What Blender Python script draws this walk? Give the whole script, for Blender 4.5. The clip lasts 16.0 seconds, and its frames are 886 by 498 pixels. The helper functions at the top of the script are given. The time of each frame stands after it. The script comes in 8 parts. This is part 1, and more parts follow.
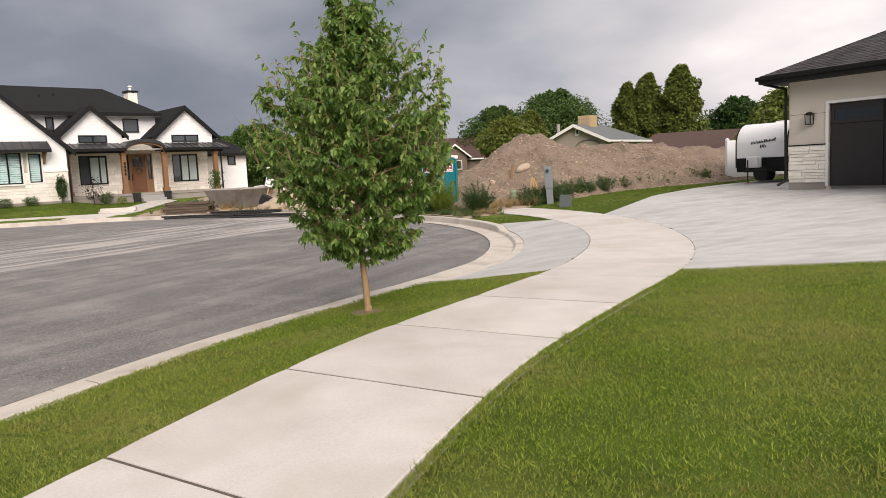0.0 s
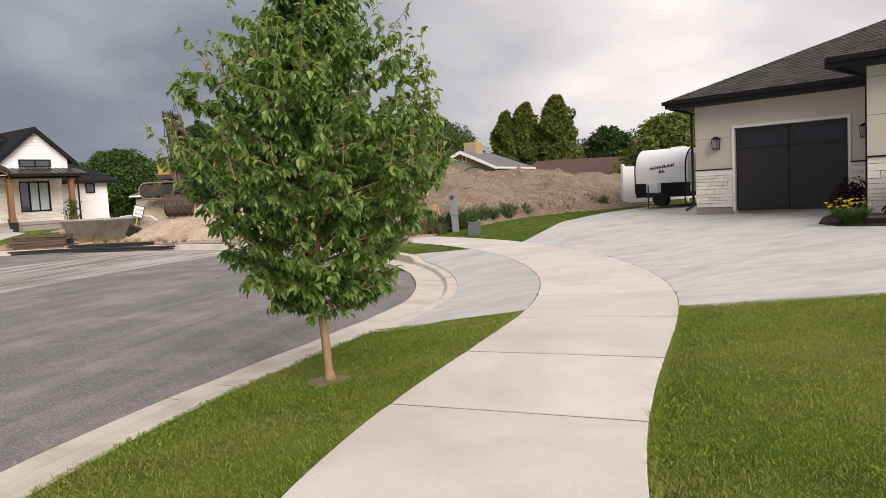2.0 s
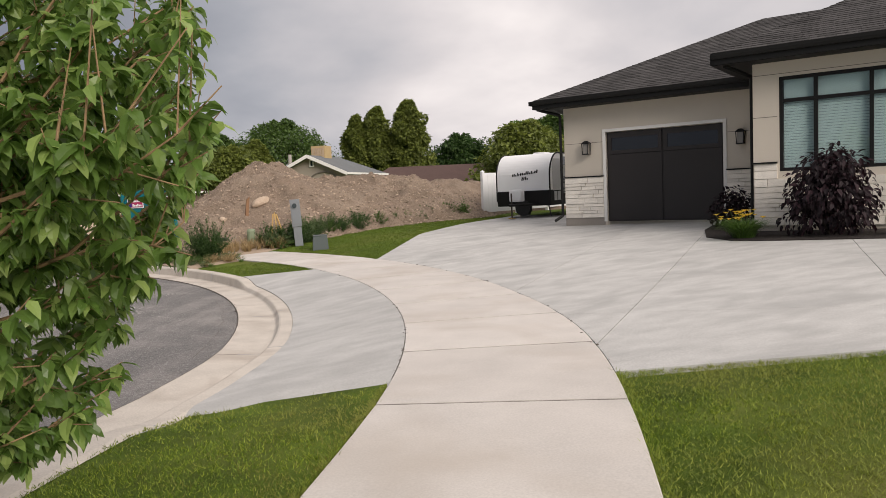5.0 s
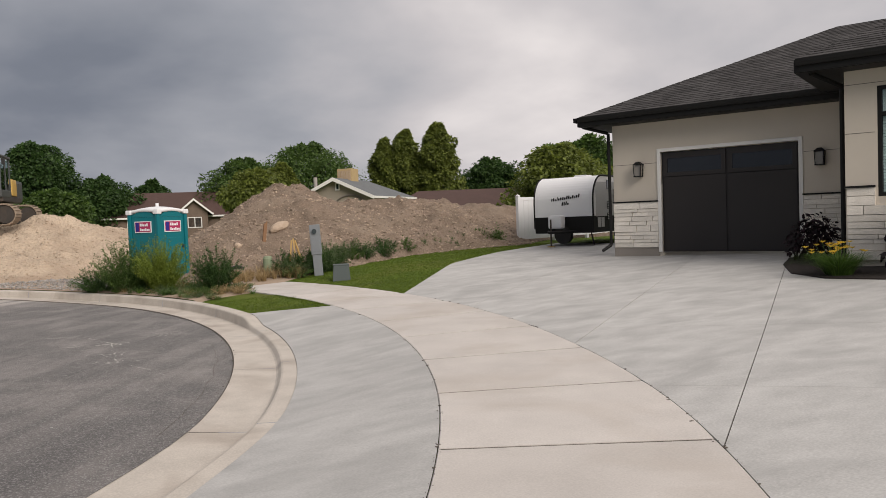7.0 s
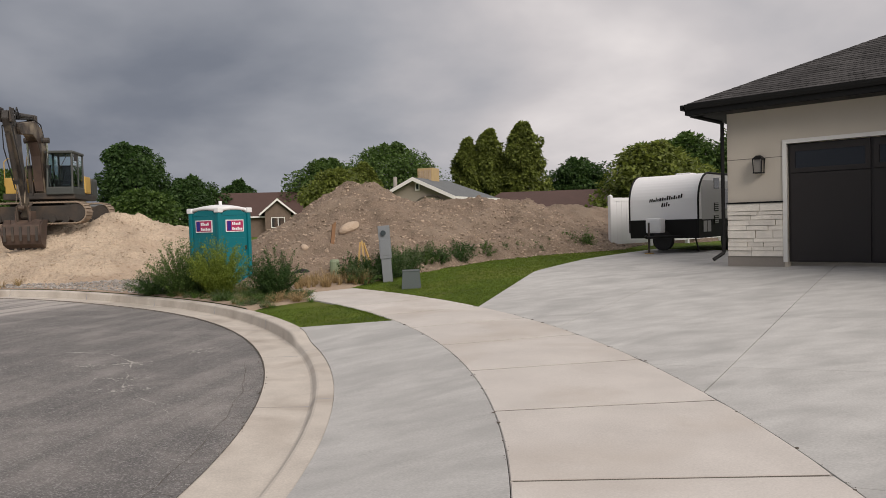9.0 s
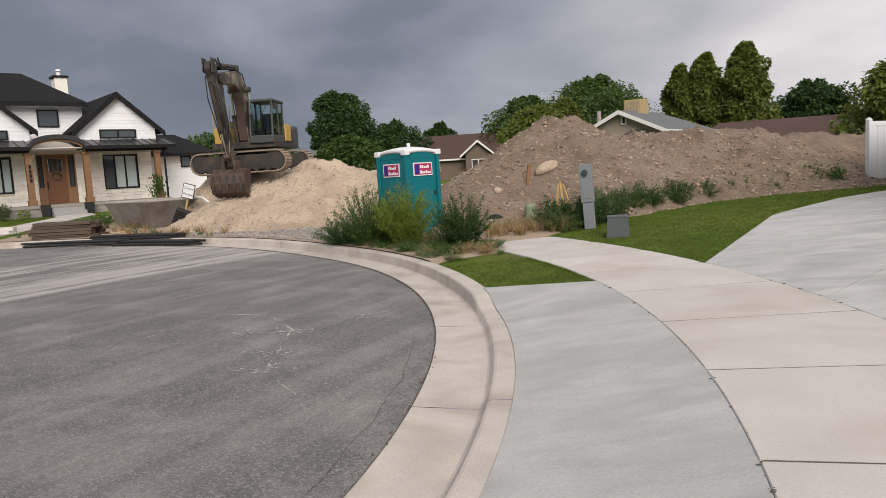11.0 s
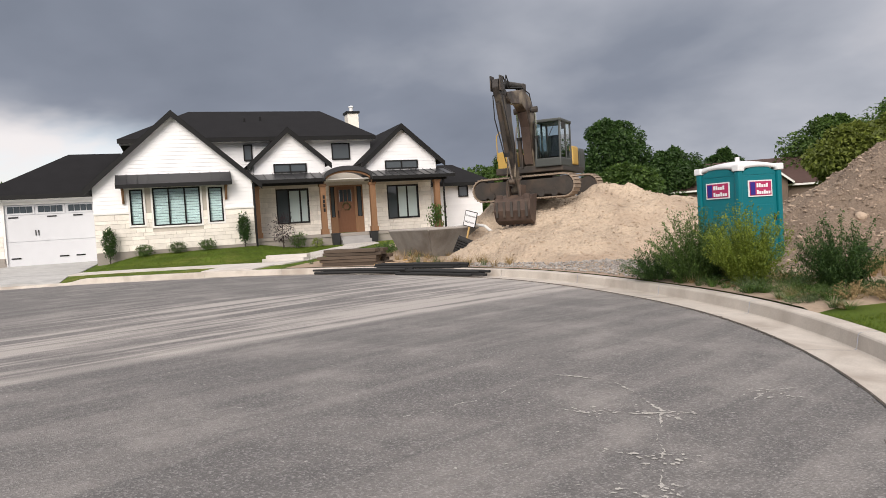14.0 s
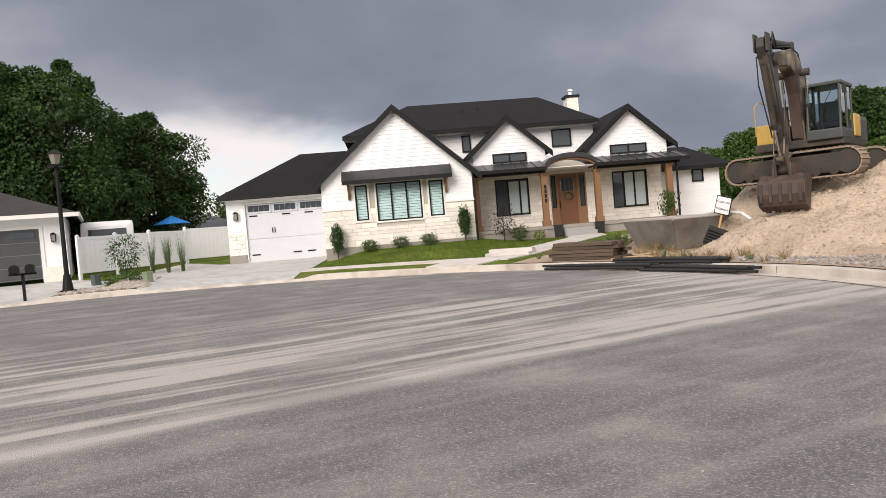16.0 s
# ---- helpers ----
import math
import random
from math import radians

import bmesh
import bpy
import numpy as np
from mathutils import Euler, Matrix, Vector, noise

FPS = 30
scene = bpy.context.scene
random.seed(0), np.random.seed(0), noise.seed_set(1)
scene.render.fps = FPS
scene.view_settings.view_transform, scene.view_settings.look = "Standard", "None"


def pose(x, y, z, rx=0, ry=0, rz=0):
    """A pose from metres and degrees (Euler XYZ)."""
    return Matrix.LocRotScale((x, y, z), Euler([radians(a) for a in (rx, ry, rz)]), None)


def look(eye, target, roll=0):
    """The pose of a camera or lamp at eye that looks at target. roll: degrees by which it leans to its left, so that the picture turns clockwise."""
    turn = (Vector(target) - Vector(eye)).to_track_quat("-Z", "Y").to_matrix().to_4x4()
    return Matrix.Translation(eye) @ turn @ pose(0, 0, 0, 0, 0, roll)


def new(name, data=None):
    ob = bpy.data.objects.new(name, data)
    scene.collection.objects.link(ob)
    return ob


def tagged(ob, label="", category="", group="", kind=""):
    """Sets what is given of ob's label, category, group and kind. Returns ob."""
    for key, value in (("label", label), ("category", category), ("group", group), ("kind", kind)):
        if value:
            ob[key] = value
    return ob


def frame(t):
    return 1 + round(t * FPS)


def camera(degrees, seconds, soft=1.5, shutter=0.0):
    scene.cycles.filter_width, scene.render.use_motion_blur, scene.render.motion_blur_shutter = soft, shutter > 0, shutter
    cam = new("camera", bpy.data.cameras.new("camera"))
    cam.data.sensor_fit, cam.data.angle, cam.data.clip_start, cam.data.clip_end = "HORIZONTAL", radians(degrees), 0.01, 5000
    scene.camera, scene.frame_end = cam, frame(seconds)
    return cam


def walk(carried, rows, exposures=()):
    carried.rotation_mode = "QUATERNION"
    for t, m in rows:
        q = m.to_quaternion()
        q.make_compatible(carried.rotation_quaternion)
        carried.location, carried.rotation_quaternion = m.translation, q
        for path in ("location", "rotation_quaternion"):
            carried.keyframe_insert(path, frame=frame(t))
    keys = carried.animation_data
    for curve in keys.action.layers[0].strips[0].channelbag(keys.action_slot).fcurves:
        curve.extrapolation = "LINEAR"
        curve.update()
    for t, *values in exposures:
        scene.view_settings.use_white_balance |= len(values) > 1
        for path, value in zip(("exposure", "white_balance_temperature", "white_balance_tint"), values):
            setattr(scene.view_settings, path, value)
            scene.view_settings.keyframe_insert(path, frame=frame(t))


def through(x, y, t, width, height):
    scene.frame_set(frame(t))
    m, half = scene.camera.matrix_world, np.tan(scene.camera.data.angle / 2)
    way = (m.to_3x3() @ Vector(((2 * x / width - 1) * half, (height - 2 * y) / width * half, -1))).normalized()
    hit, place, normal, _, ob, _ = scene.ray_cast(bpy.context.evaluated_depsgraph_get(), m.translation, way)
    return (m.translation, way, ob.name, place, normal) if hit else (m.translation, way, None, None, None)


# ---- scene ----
cam = camera(62.4, 16.0, 0.6)
METRES, EYE = 17.9, 1.5
ROWS = [
    (0.0, 0.0, 0.0, 0.0, -0.3, -6.21, 2.78),
    (0.5, -0.0147, 0.0292, 0.0002, -1.64, -5.33, 3.07),
    (1.0, -0.0325, 0.0573, 0.0002, -3.55, -3.9, 3.11),
    (1.5, -0.0459, 0.0864, -0.0011, -6.3, -4.07, 2.89),
    (2.0, -0.0554, 0.1178, -0.0018, -10.37, -4.49, 3.0),
    (2.5, -0.0555, 0.1485, -0.0021, -14.98, -4.84, 2.89),
    (3.0, -0.0499, 0.1809, -0.0017, -18.34, -4.86, 2.94),
    (3.5, -0.0448, 0.2109, -0.0006, -19.94, -4.93, 3.0),
    (4.0, -0.0327, 0.2409, -0.0014, -21.25, -5.19, 3.26),
    (6.5, 0.0236, 0.3858, -0.0001, -22.14, -2.96, 2.19),
    (7.0, 0.031, 0.4172, 0.0005, -19.79, -2.5, 2.23),
    (7.5, 0.0437, 0.4461, 0.0007, -17.71, -2.04, 2.27),
    (8.0, 0.0533, 0.4769, -0.0001, -16.26, -1.76, 2.15),
    (10.5, 0.0985, 0.6257, -0.0013, -3.26, -4.68, 2.29),
    (11.0, 0.0973, 0.657, -0.0017, 2.58, -6.08, 3.37),
    (11.5, 0.0866, 0.6838, -0.0045, 9.17, -7.1, 4.59),
    (12.0, 0.0786, 0.7091, -0.0062, 14.46, -6.94, 4.59),
    (12.5, 0.066, 0.7315, -0.009, 17.54, -5.81, 4.16),
    (13.0, 0.0506, 0.7546, -0.0108, 19.04, -3.99, 3.44),
    (13.5, 0.0298, 0.779, -0.0118, 20.39, -2.66, 3.24),
    (14.0, 0.0079, 0.8037, -0.0114, 22.76, -2.25, 3.51),
    (14.5, -0.0139, 0.8309, -0.0099, 25.96, -2.39, 3.93),
    (15.0, -0.0366, 0.8503, -0.0088, 29.68, -2.4, 4.04),
    (15.5, -0.0612, 0.8714, -0.0084, 33.85, -2.22, 4.49),
    (16.0, -0.0899, 0.8853, -0.0079, 38.87, -1.78, 4.77),
]
EXPOSURES = ((0, 0.41, 6680, 13), (2.5, 0.36, 6680, 13), (4.2, 0.31, 6680, 13), (6.5, 0.05, 6620, 12), (8, -0.06, 6600, 12), (10.5, -0.03, 6500, 11.5), (11.4, 0.18, 6300, 11), (12, 0.25, 6200, 11), (13, 0.33, 6100, 11), (14, 0.35, 6450, 12), (16, 0.38, 6560, 13))
walk(cam, [(t, pose(METRES * x, METRES * y, EYE + METRES * z, 90 + pitch, roll, yaw)) for t, x, y, z, yaw, pitch, roll in ROWS], EXPOSURES)

# ---- daylight: broken storm cloud over a clear sky, a low veiled sun ----
world = bpy.data.worlds.new("storm_sky")
scene.world = world
world.use_nodes = True
SUN_EL, SUN_AZ = 29.0, -78.0  # elevation; azimuth measured from +x towards +y


def build_sky():
    nt = world.node_tree
    nt.nodes.clear()
    N, Lk = nt.nodes.new, nt.links.new
    out, bg = N("ShaderNodeOutputWorld"), N("ShaderNodeBackground")
    sky = N("ShaderNodeTexSky")
    sky.sky_type, sky.sun_disc = "NISHITA", False
    sky.sun_elevation, sky.sun_rotation = radians(SUN_EL), radians(90 - SUN_AZ)
    dim = N("ShaderNodeVectorMath")
    dim.operation = "SCALE"
    dim.inputs["Scale"].default_value = 0.13
    Lk(sky.outputs[0], dim.inputs[0])
    co, sep = N("ShaderNodeTexCoord"), N("ShaderNodeSeparateXYZ")
    Lk(co.outputs["Generated"], sep.inputs[0])
    # cloud layer: noise on a flattened direction, so that cells shrink towards the horizon
    up = N("ShaderNodeMath")
    up.operation = "ADD"
    up.inputs[1].default_value = 0.38
    Lk(sep.outputs["Z"], up.inputs[0])
    flat = N("ShaderNodeVectorMath")
    flat.operation = "DIVIDE"
    comb = N("ShaderNodeCombineXYZ")
    for k in "XYZ":
        Lk(up.outputs[0], comb.inputs[k])
    Lk(co.outputs["Generated"], flat.inputs[0])
    Lk(comb.outputs[0], flat.inputs[1])
    big, fine = N("ShaderNodeTexNoise"), N("ShaderNodeTexNoise")
    for n, sc, det, dis in ((big, 0.55, 4, 0.2), (fine, 1.7, 5, 0.15)):
        n.inputs["Scale"].default_value, n.inputs["Detail"].default_value, n.inputs["Distortion"].default_value = sc, det, dis
        Lk(flat.outputs[0], n.inputs["Vector"])
    tone = N("ShaderNodeMath")
    tone.operation = "MULTIPLY_ADD"
    tone.inputs[1].default_value = 0.45
    Lk(fine.outputs[0], tone.inputs[0])
    half = N("ShaderNodeMath")
    half.operation = "MULTIPLY"
    half.inputs[1].default_value = 0.55
    Lk(big.outputs[0], half.inputs[0])
    Lk(half.outputs[0], tone.inputs[2])
    # side of the sky: dark storm to the north-west, thin bright cloud to the east
    side = N("ShaderNodeVectorMath")
    side.operation = "DOT_PRODUCT"
    side.inputs[1].default_value = (0.93, 0.30, 0.22)
    Lk(co.outputs["Generated"], side.inputs[0])
    sm = N("ShaderNodeMapRange")
    sm.inputs["From Min"].default_value, sm.inputs["From Max"].default_value = 0.0, 0.75
    sm.inputs["To Min"].default_value, sm.inputs["To Max"].default_value = -0.055, 0.21
    Lk(side.outputs["Value"], sm.inputs["Value"])
    high = N("ShaderNodeMapRange")
    high.inputs["From Min"].default_value, high.inputs["From Max"].default_value = 0.35, 1.0
    high.inputs["To Min"].default_value, high.inputs["To Max"].default_value = 0.0, 0.45
    Lk(sep.outputs["Z"], high.inputs["Value"])
    a1, a2 = N("ShaderNodeMath"), N("ShaderNodeMath")
    Lk(tone.outputs[0], a1.inputs[0])
    Lk(sm.outputs[0], a1.inputs[1])
    Lk(a1.outputs[0], a2.inputs[0])
    Lk(high.outputs[0], a2.inputs[1])
    ramp = N("ShaderNodeValToRGB")
    e = ramp.color_ramp.elements
    e[0].position, e[0].color = 0.30, (0.122, 0.142, 0.178, 1)
    e[1].position, e[1].color = 1.0, (1.15, 1.09, 1.05, 1)
    for p, c in ((0.47, (0.195, 0.217, 0.262, 1)), (0.60, (0.345, 0.362, 0.400, 1)), (0.76, (0.60, 0.58, 0.59, 1))):
        e.new(p).color = c
    Lk(a2.outputs[0], ramp.inputs[0])
    # a gap of clear sky low in the west
    gap = N("ShaderNodeVectorMath")
    gap.operation = "DOT_PRODUCT"
    gap.inputs[1].default_value = (-0.80, 0.585, 0.10)
    Lk(co.outputs["Generated"], gap.inputs[0])
    g2 = N("ShaderNodeMath")
    g2.operation = "MULTIPLY_ADD"
    g2.inputs[1].default_value = 0.16
    Lk(fine.outputs[0], g2.inputs[0])
    zz, low = N("ShaderNodeMath"), N("ShaderNodeMath")
    zz.operation, low.operation = "MULTIPLY", "MULTIPLY_ADD"
    Lk(sep.outputs["Z"], zz.inputs[0])
    Lk(sep.outputs["Z"], zz.inputs[1])
    Lk(zz.outputs[0], low.inputs[0])
    low.inputs[1].default_value = -4.0
    Lk(gap.outputs["Value"], low.inputs[2])
    Lk(low.outputs[0], g2.inputs[2])
    gm = N("ShaderNodeMapRange")
    gm.inputs["From Min"].default_value, gm.inputs["From Max"].default_value = 0.955, 1.03
    gm.interpolation_type = "SMOOTHSTEP"
    Lk(g2.outputs[0], gm.inputs["Value"])
    mix = N("ShaderNodeMix")
    mix.data_type = "RGBA"
    Lk(gm.outputs[0], mix.inputs[0])
    Lk(ramp.outputs[0], mix.inputs[6])
    cream, cm = N("ShaderNodeMapRange"), N("ShaderNodeMix")
    cream.interpolation_type = "SMOOTHSTEP"
    cream.inputs["From Min"].default_value, cream.inputs["From Max"].default_value = 0.40, 0.56
    cream.inputs["To Min"].default_value, cream.inputs["To Max"].default_value = 0.30, 0.95
    Lk(fine.outputs[0], cream.inputs["Value"])
    cm.data_type = "RGBA"
    Lk(cream.outputs[0], cm.inputs[0])
    Lk(dim.outputs[0], cm.inputs[6])
    cm.inputs[7].default_value = (0.72, 0.68, 0.66, 1)
    Lk(cm.outputs[2], mix.inputs[7])
    Lk(mix.outputs[2], bg.inputs["Color"])
    bg.inputs["Strength"].default_value = 1.0
    Lk(bg.outputs[0], out.inputs[0])


build_sky()
sun_data = bpy.data.lights.new("sun", "SUN")
sun_data.energy, sun_data.angle, sun_data.color = 2.75, radians(36), (1.0, 0.925, 0.84)
sun = new("sun", sun_data)
sun.matrix_world = look((math.cos(radians(SUN_AZ)) * 50 * math.cos(radians(SUN_EL)), math.sin(radians(SUN_AZ)) * 50 * math.cos(radians(SUN_EL)), 50 * math.sin(radians(SUN_EL))), (0, 0, 0))


# ---- materials ----
def surface(name, base, rough=0.7, vary=0.12, scale=6.0, fine=60.0, bump=0.15, dist=0.01, metal=0.0, tint=None, stain=0.0, per_object=0.0, per_island=0.0, stretch=(1, 1, 1), spec=0.5, sheen=None):
    """Two scales of noise on the base colour, a bump, stains of another tint and a random shade per piece."""
    m = bpy.data.materials.new(name)
    m.use_nodes = True
    nt = m.node_tree
    N, Lk = nt.nodes.new, nt.links.new
    b = nt.nodes["Principled BSDF"]
    b.inputs["Roughness"].default_value, b.inputs["Metallic"].default_value = rough, metal
    b.inputs["Specular IOR Level"].default_value = spec
    co, mp = N("ShaderNodeTexCoord"), N("ShaderNodeMapping")
    mp.inputs["Scale"].default_value = stretch
    Lk(co.outputs["Object"], mp.inputs[0])
    n1, n2 = N("ShaderNodeTexNoise"), N("ShaderNodeTexNoise")
    for n, s, d in ((n1, scale, 5), (n2, fine, 3)):
        n.inputs["Scale"].default_value, n.inputs["Detail"].default_value = s, d
        Lk(mp.outputs[0], n.inputs["Vector"])
    add = N("ShaderNodeMath")
    add.operation = "ADD"
    Lk(n1.outputs[0], add.inputs[0])
    Lk(n2.outputs[0], add.inputs[1])
    mr = N("ShaderNodeMapRange")
    mr.inputs["From Min"].default_value, mr.inputs["From Max"].default_value = 0.6, 1.4
    mr.inputs["To Min"].default_value, mr.inputs["To Max"].default_value = 1 - vary, 1 + vary
    Lk(add.outputs[0], mr.inputs[0])
    val = mr.outputs[0]
    for amount, node, sock in ((per_object, "ShaderNodeObjectInfo", "Random"), (per_island, "ShaderNodeNewGeometry", "Random Per Island")):
        if amount:
            src, r2, mul = N(node), N("ShaderNodeMapRange"), N("ShaderNodeMath")
            r2.inputs["To Min"].default_value, r2.inputs["To Max"].default_value = 1 - amount, 1 + amount
            Lk(src.outputs[sock], r2.inputs[0])
            mul.operation = "MULTIPLY"
            Lk(val, mul.inputs[0])
            Lk(r2.outputs[0], mul.inputs[1])
            val = mul.outputs[0]
    sc = N("ShaderNodeVectorMath")
    sc.operation = "SCALE"
    sc.inputs[0].default_value = base
    Lk(val, sc.inputs["Scale"])
    col = sc.outputs[0]
    if tint:
        n3, r3, mx = N("ShaderNodeTexNoise"), N("ShaderNodeMapRange"), N("ShaderNodeMix")
        n3.inputs["Scale"].default_value, n3.inputs["Detail"].default_value = scale * 0.37, 6
        n3.inputs["Distortion"].default_value = 0.6
        Lk(mp.outputs[0], n3.inputs["Vector"])
        r3.inputs["From Min"].default_value, r3.inputs["From Max"].default_value = 0.48, 0.68
        r3.inputs["To Max"].default_value = stain
        Lk(n3.outputs[0], r3.inputs[0])
        mx.data_type = "RGBA"
        Lk(r3.outputs[0], mx.inputs[0])
        Lk(col, mx.inputs[6])
        mx.inputs[7].default_value = (*tint, 1)
        col = mx.outputs[2]
    Lk(col, b.inputs["Base Color"])
    if bump:
        bp = N("ShaderNodeBump")
        bp.inputs["Strength"].default_value, bp.inputs["Distance"].default_value = bump, dist
        Lk(add.outputs[0], bp.inputs["Height"])
        Lk(bp.outputs[0], b.inputs["Normal"])
    return m


def glass_dark(name, base, rough=0.03):
    m = bpy.data.materials.new(name)
    m.use_nodes = True
    b = m.node_tree.nodes["Principled BSDF"]
    b.inputs["Base Color"].default_value = (*base, 1)
    b.inputs["Roughness"].default_value = rough
    b.inputs["Specular IOR Level"].default_value = 0.8
    return m


M_WALK = surface("walk_concrete", (0.55, 0.515, 0.48), 0.85, 0.14, 1.7, 70, 0.2, 0.004, tint=(0.43, 0.38, 0.33), stain=0.65, per_object=0.05)
M_DRIVE = surface("drive_concrete", (0.465, 0.46, 0.445), 0.82, 0.22, 2.6, 60, 0.25, 0.005, tint=(0.33, 0.327, 0.317), stain=0.65, per_object=0.05, stretch=(0.75, 1.35, 1))
M_KERB = surface("kerb_concrete", (0.52, 0.475, 0.42), 0.85, 0.18, 2.6, 60, 0.3, 0.006, tint=(0.33, 0.28, 0.235), stain=0.75)
def asphalt_material():
    """Worn asphalt: stone aggregate, cloudy wear, and pale dust dragged along the wheel tracks that leave the building lot."""
    m = bpy.data.materials.new("worn_asphalt")
    m.use_nodes = True
    nt = m.node_tree
    N, Lk = nt.nodes.new, nt.links.new
    b = nt.nodes["Principled BSDF"]
    b.inputs["Roughness"].default_value = 0.88
    b.inputs["Specular IOR Level"].default_value = 0.35

    def math_(op, x, y=None, clamp=False):
        n = N("ShaderNodeMath")
        n.operation, n.use_clamp = op, clamp
        for i, v in enumerate((x, y)):
            if v is None:
                continue
            if isinstance(v, (int, float)):
                n.inputs[i].default_value = v
            else:
                Lk(v, n.inputs[i])
        return n.outputs[0]

    def ramp_(v, a, c, to=1.0):
        n = N("ShaderNodeMapRange")
        n.interpolation_type = "SMOOTHSTEP"
        n.inputs["From Min"].default_value, n.inputs["From Max"].default_value, n.inputs["To Max"].default_value = a, c, to
        Lk(v, n.inputs["Value"])
        return n.outputs[0]

    co = N("ShaderNodeTexCoord").outputs["Object"]

    def dot_(v):
        n = N("ShaderNodeVectorMath")
        n.operation = "DOT_PRODUCT"
        n.inputs[1].default_value = v
        Lk(co, n.inputs[0])
        return n.outputs["Value"]

    def noise_(vec, scale, detail=4, rough=0.55):
        n = N("ShaderNodeTexNoise")
        n.inputs["Scale"].default_value, n.inputs["Detail"].default_value, n.inputs["Roughness"].default_value = scale, detail, rough
        Lk(vec, n.inputs["Vector"])
        return n.outputs[0]

    p, q = dot_((0.94, -0.34, 0)), dot_((0.34, 0.94, 0))
    bend = math_("MULTIPLY", math_("POWER", math_("SUBTRACT", q, 22.0), 2.0), 0.004)
    p = math_("ADD", p, bend)
    cv = N("ShaderNodeCombineXYZ")
    Lk(math_("MULTIPLY", p, 2.3), cv.inputs[0])
    Lk(math_("MULTIPLY", q, 0.15), cv.inputs[1])
    streak = ramp_(noise_(cv.outputs[0], 1.0, 5, 0.6), 0.43, 0.61)
    band = math_("MULTIPLY", ramp_(p, -21.5, -18.0), math_("SUBTRACT", 1.0, ramp_(p, -13.6, -13.1)))
    edge = math_("MULTIPLY", ramp_(p, -13.9, -13.55), math_("SUBTRACT", 1.0, ramp_(p, -13.45, -13.15)))
    lot = math_("MULTIPLY", ramp_(q, 24.0, 31.0), ramp_(p, -22.0, -17.0))
    cloud = ramp_(noise_(co, 0.8, 7, 0.65), 0.42, 0.72)
    dust = math_("MULTIPLY", streak, math_("ADD", math_("MULTIPLY", band, 0.78), 0.16))
    dust = math_("ADD", dust, math_("MULTIPLY", edge, 0.45))
    dust = math_("ADD", dust, math_("ADD", math_("MULTIPLY", lot, 0.62), math_("MULTIPLY", band, 0.08)))
    dust = math_("ADD", dust, math_("MULTIPLY", cloud, 0.31), True)
    vor = N("ShaderNodeTexVoronoi")
    vor.inputs["Scale"].default_value = 80.0
    Lk(co, vor.inputs["Vector"])
    fine = noise_(co, 28.0, 5, 0.7)
    sep = N("ShaderNodeSeparateColor")
    Lk(vor.outputs["Color"], sep.inputs[0])
    shade = math_("ADD", math_("MULTIPLY", math_("POWER", sep.outputs[0], 4.0), 0.95), math_("MULTIPLY", fine, 0.8))
    shade = math_("ADD", shade, 0.34)
    sc = N("ShaderNodeVectorMath")
    sc.operation = "SCALE"
    sc.inputs[0].default_value = (0.172, 0.166, 0.163)
    Lk(shade, sc.inputs["Scale"])
    mx = N("ShaderNodeMix")
    mx.data_type = "RGBA"
    Lk(dust, mx.inputs[0])
    Lk(sc.outputs[0], mx.inputs[6])
    mx.inputs[7].default_value = (0.43, 0.40, 0.375, 1)
    Lk(mx.outputs[2], b.inputs["Base Color"])
    bp = N("ShaderNodeBump")
    bp.inputs["Strength"].default_value, bp.inputs["Distance"].default_value = 0.9, 0.008
    Lk(math_("ADD", vor.outputs["Distance"], fine), bp.inputs["Height"])
    Lk(bp.outputs[0], b.inputs["Normal"])
    return m


M_ASPHALT = asphalt_material()
M_JOINT = surface("joint_dirt", (0.10, 0.085, 0.07), 0.95, 0.3, 20, 90, 0.3)
M_GRASS_SOIL = surface("lawn_thatch", (0.098, 0.152, 0.016), 0.95, 0.75, 1.2, 130, 1.0, 0.03, tint=(0.225, 0.218, 0.055), stain=0.55, spec=0.2)
M_DIRT = surface("dry_dirt", (0.36, 0.275, 0.20), 0.95, 0.18, 0.6, 14, 0.6, 0.05, tint=(0.28, 0.205, 0.145), stain=0.7)
M_SAND = surface("fill_sand", (0.50, 0.40, 0.30), 0.95, 0.24, 0.8, 11, 1.0, 0.10, tint=(0.34, 0.255, 0.185), stain=0.85)
M_MOUND = surface("rocky_fill", (0.235, 0.176, 0.130), 0.95, 0.45, 1.6, 26, 1.0, 0.08, tint=(0.30, 0.235, 0.175), stain=0.8)
M_WHITE = surface("white_paint", (0.86, 0.86, 0.86), 0.55, 0.03, 2, 40, 0.05, 0.003)
M_STUCCO = surface("beige_stucco", (0.60, 0.545, 0.465), 0.9, 0.05, 1.5, 120, 0.3, 0.003)
M_LIME = surface("white_limestone", (0.78, 0.735, 0.66), 0.85, 0.12, 5, 45, 0.5, 0.012, per_object=0.10, per_island=0.10)
M_MORTAR = surface("pale_mortar", (0.50, 0.46, 0.40), 0.9, 0.1, 8, 60, 0.3)
M_FOUND = surface("foundation_concrete", (0.30, 0.27, 0.24), 0.9, 0.1, 2, 50, 0.3)
M_BLACK = surface("black_metal", (0.010, 0.010, 0.010), 0.6, 0.1, 4, 60, 0.05, spec=0.25)
M_SHINGLE = surface("dark_shingle", (0.060, 0.057, 0.057), 0.95, 0.25, 1.5, 80, 0.4, 0.006, per_island=0.28, spec=0.2)
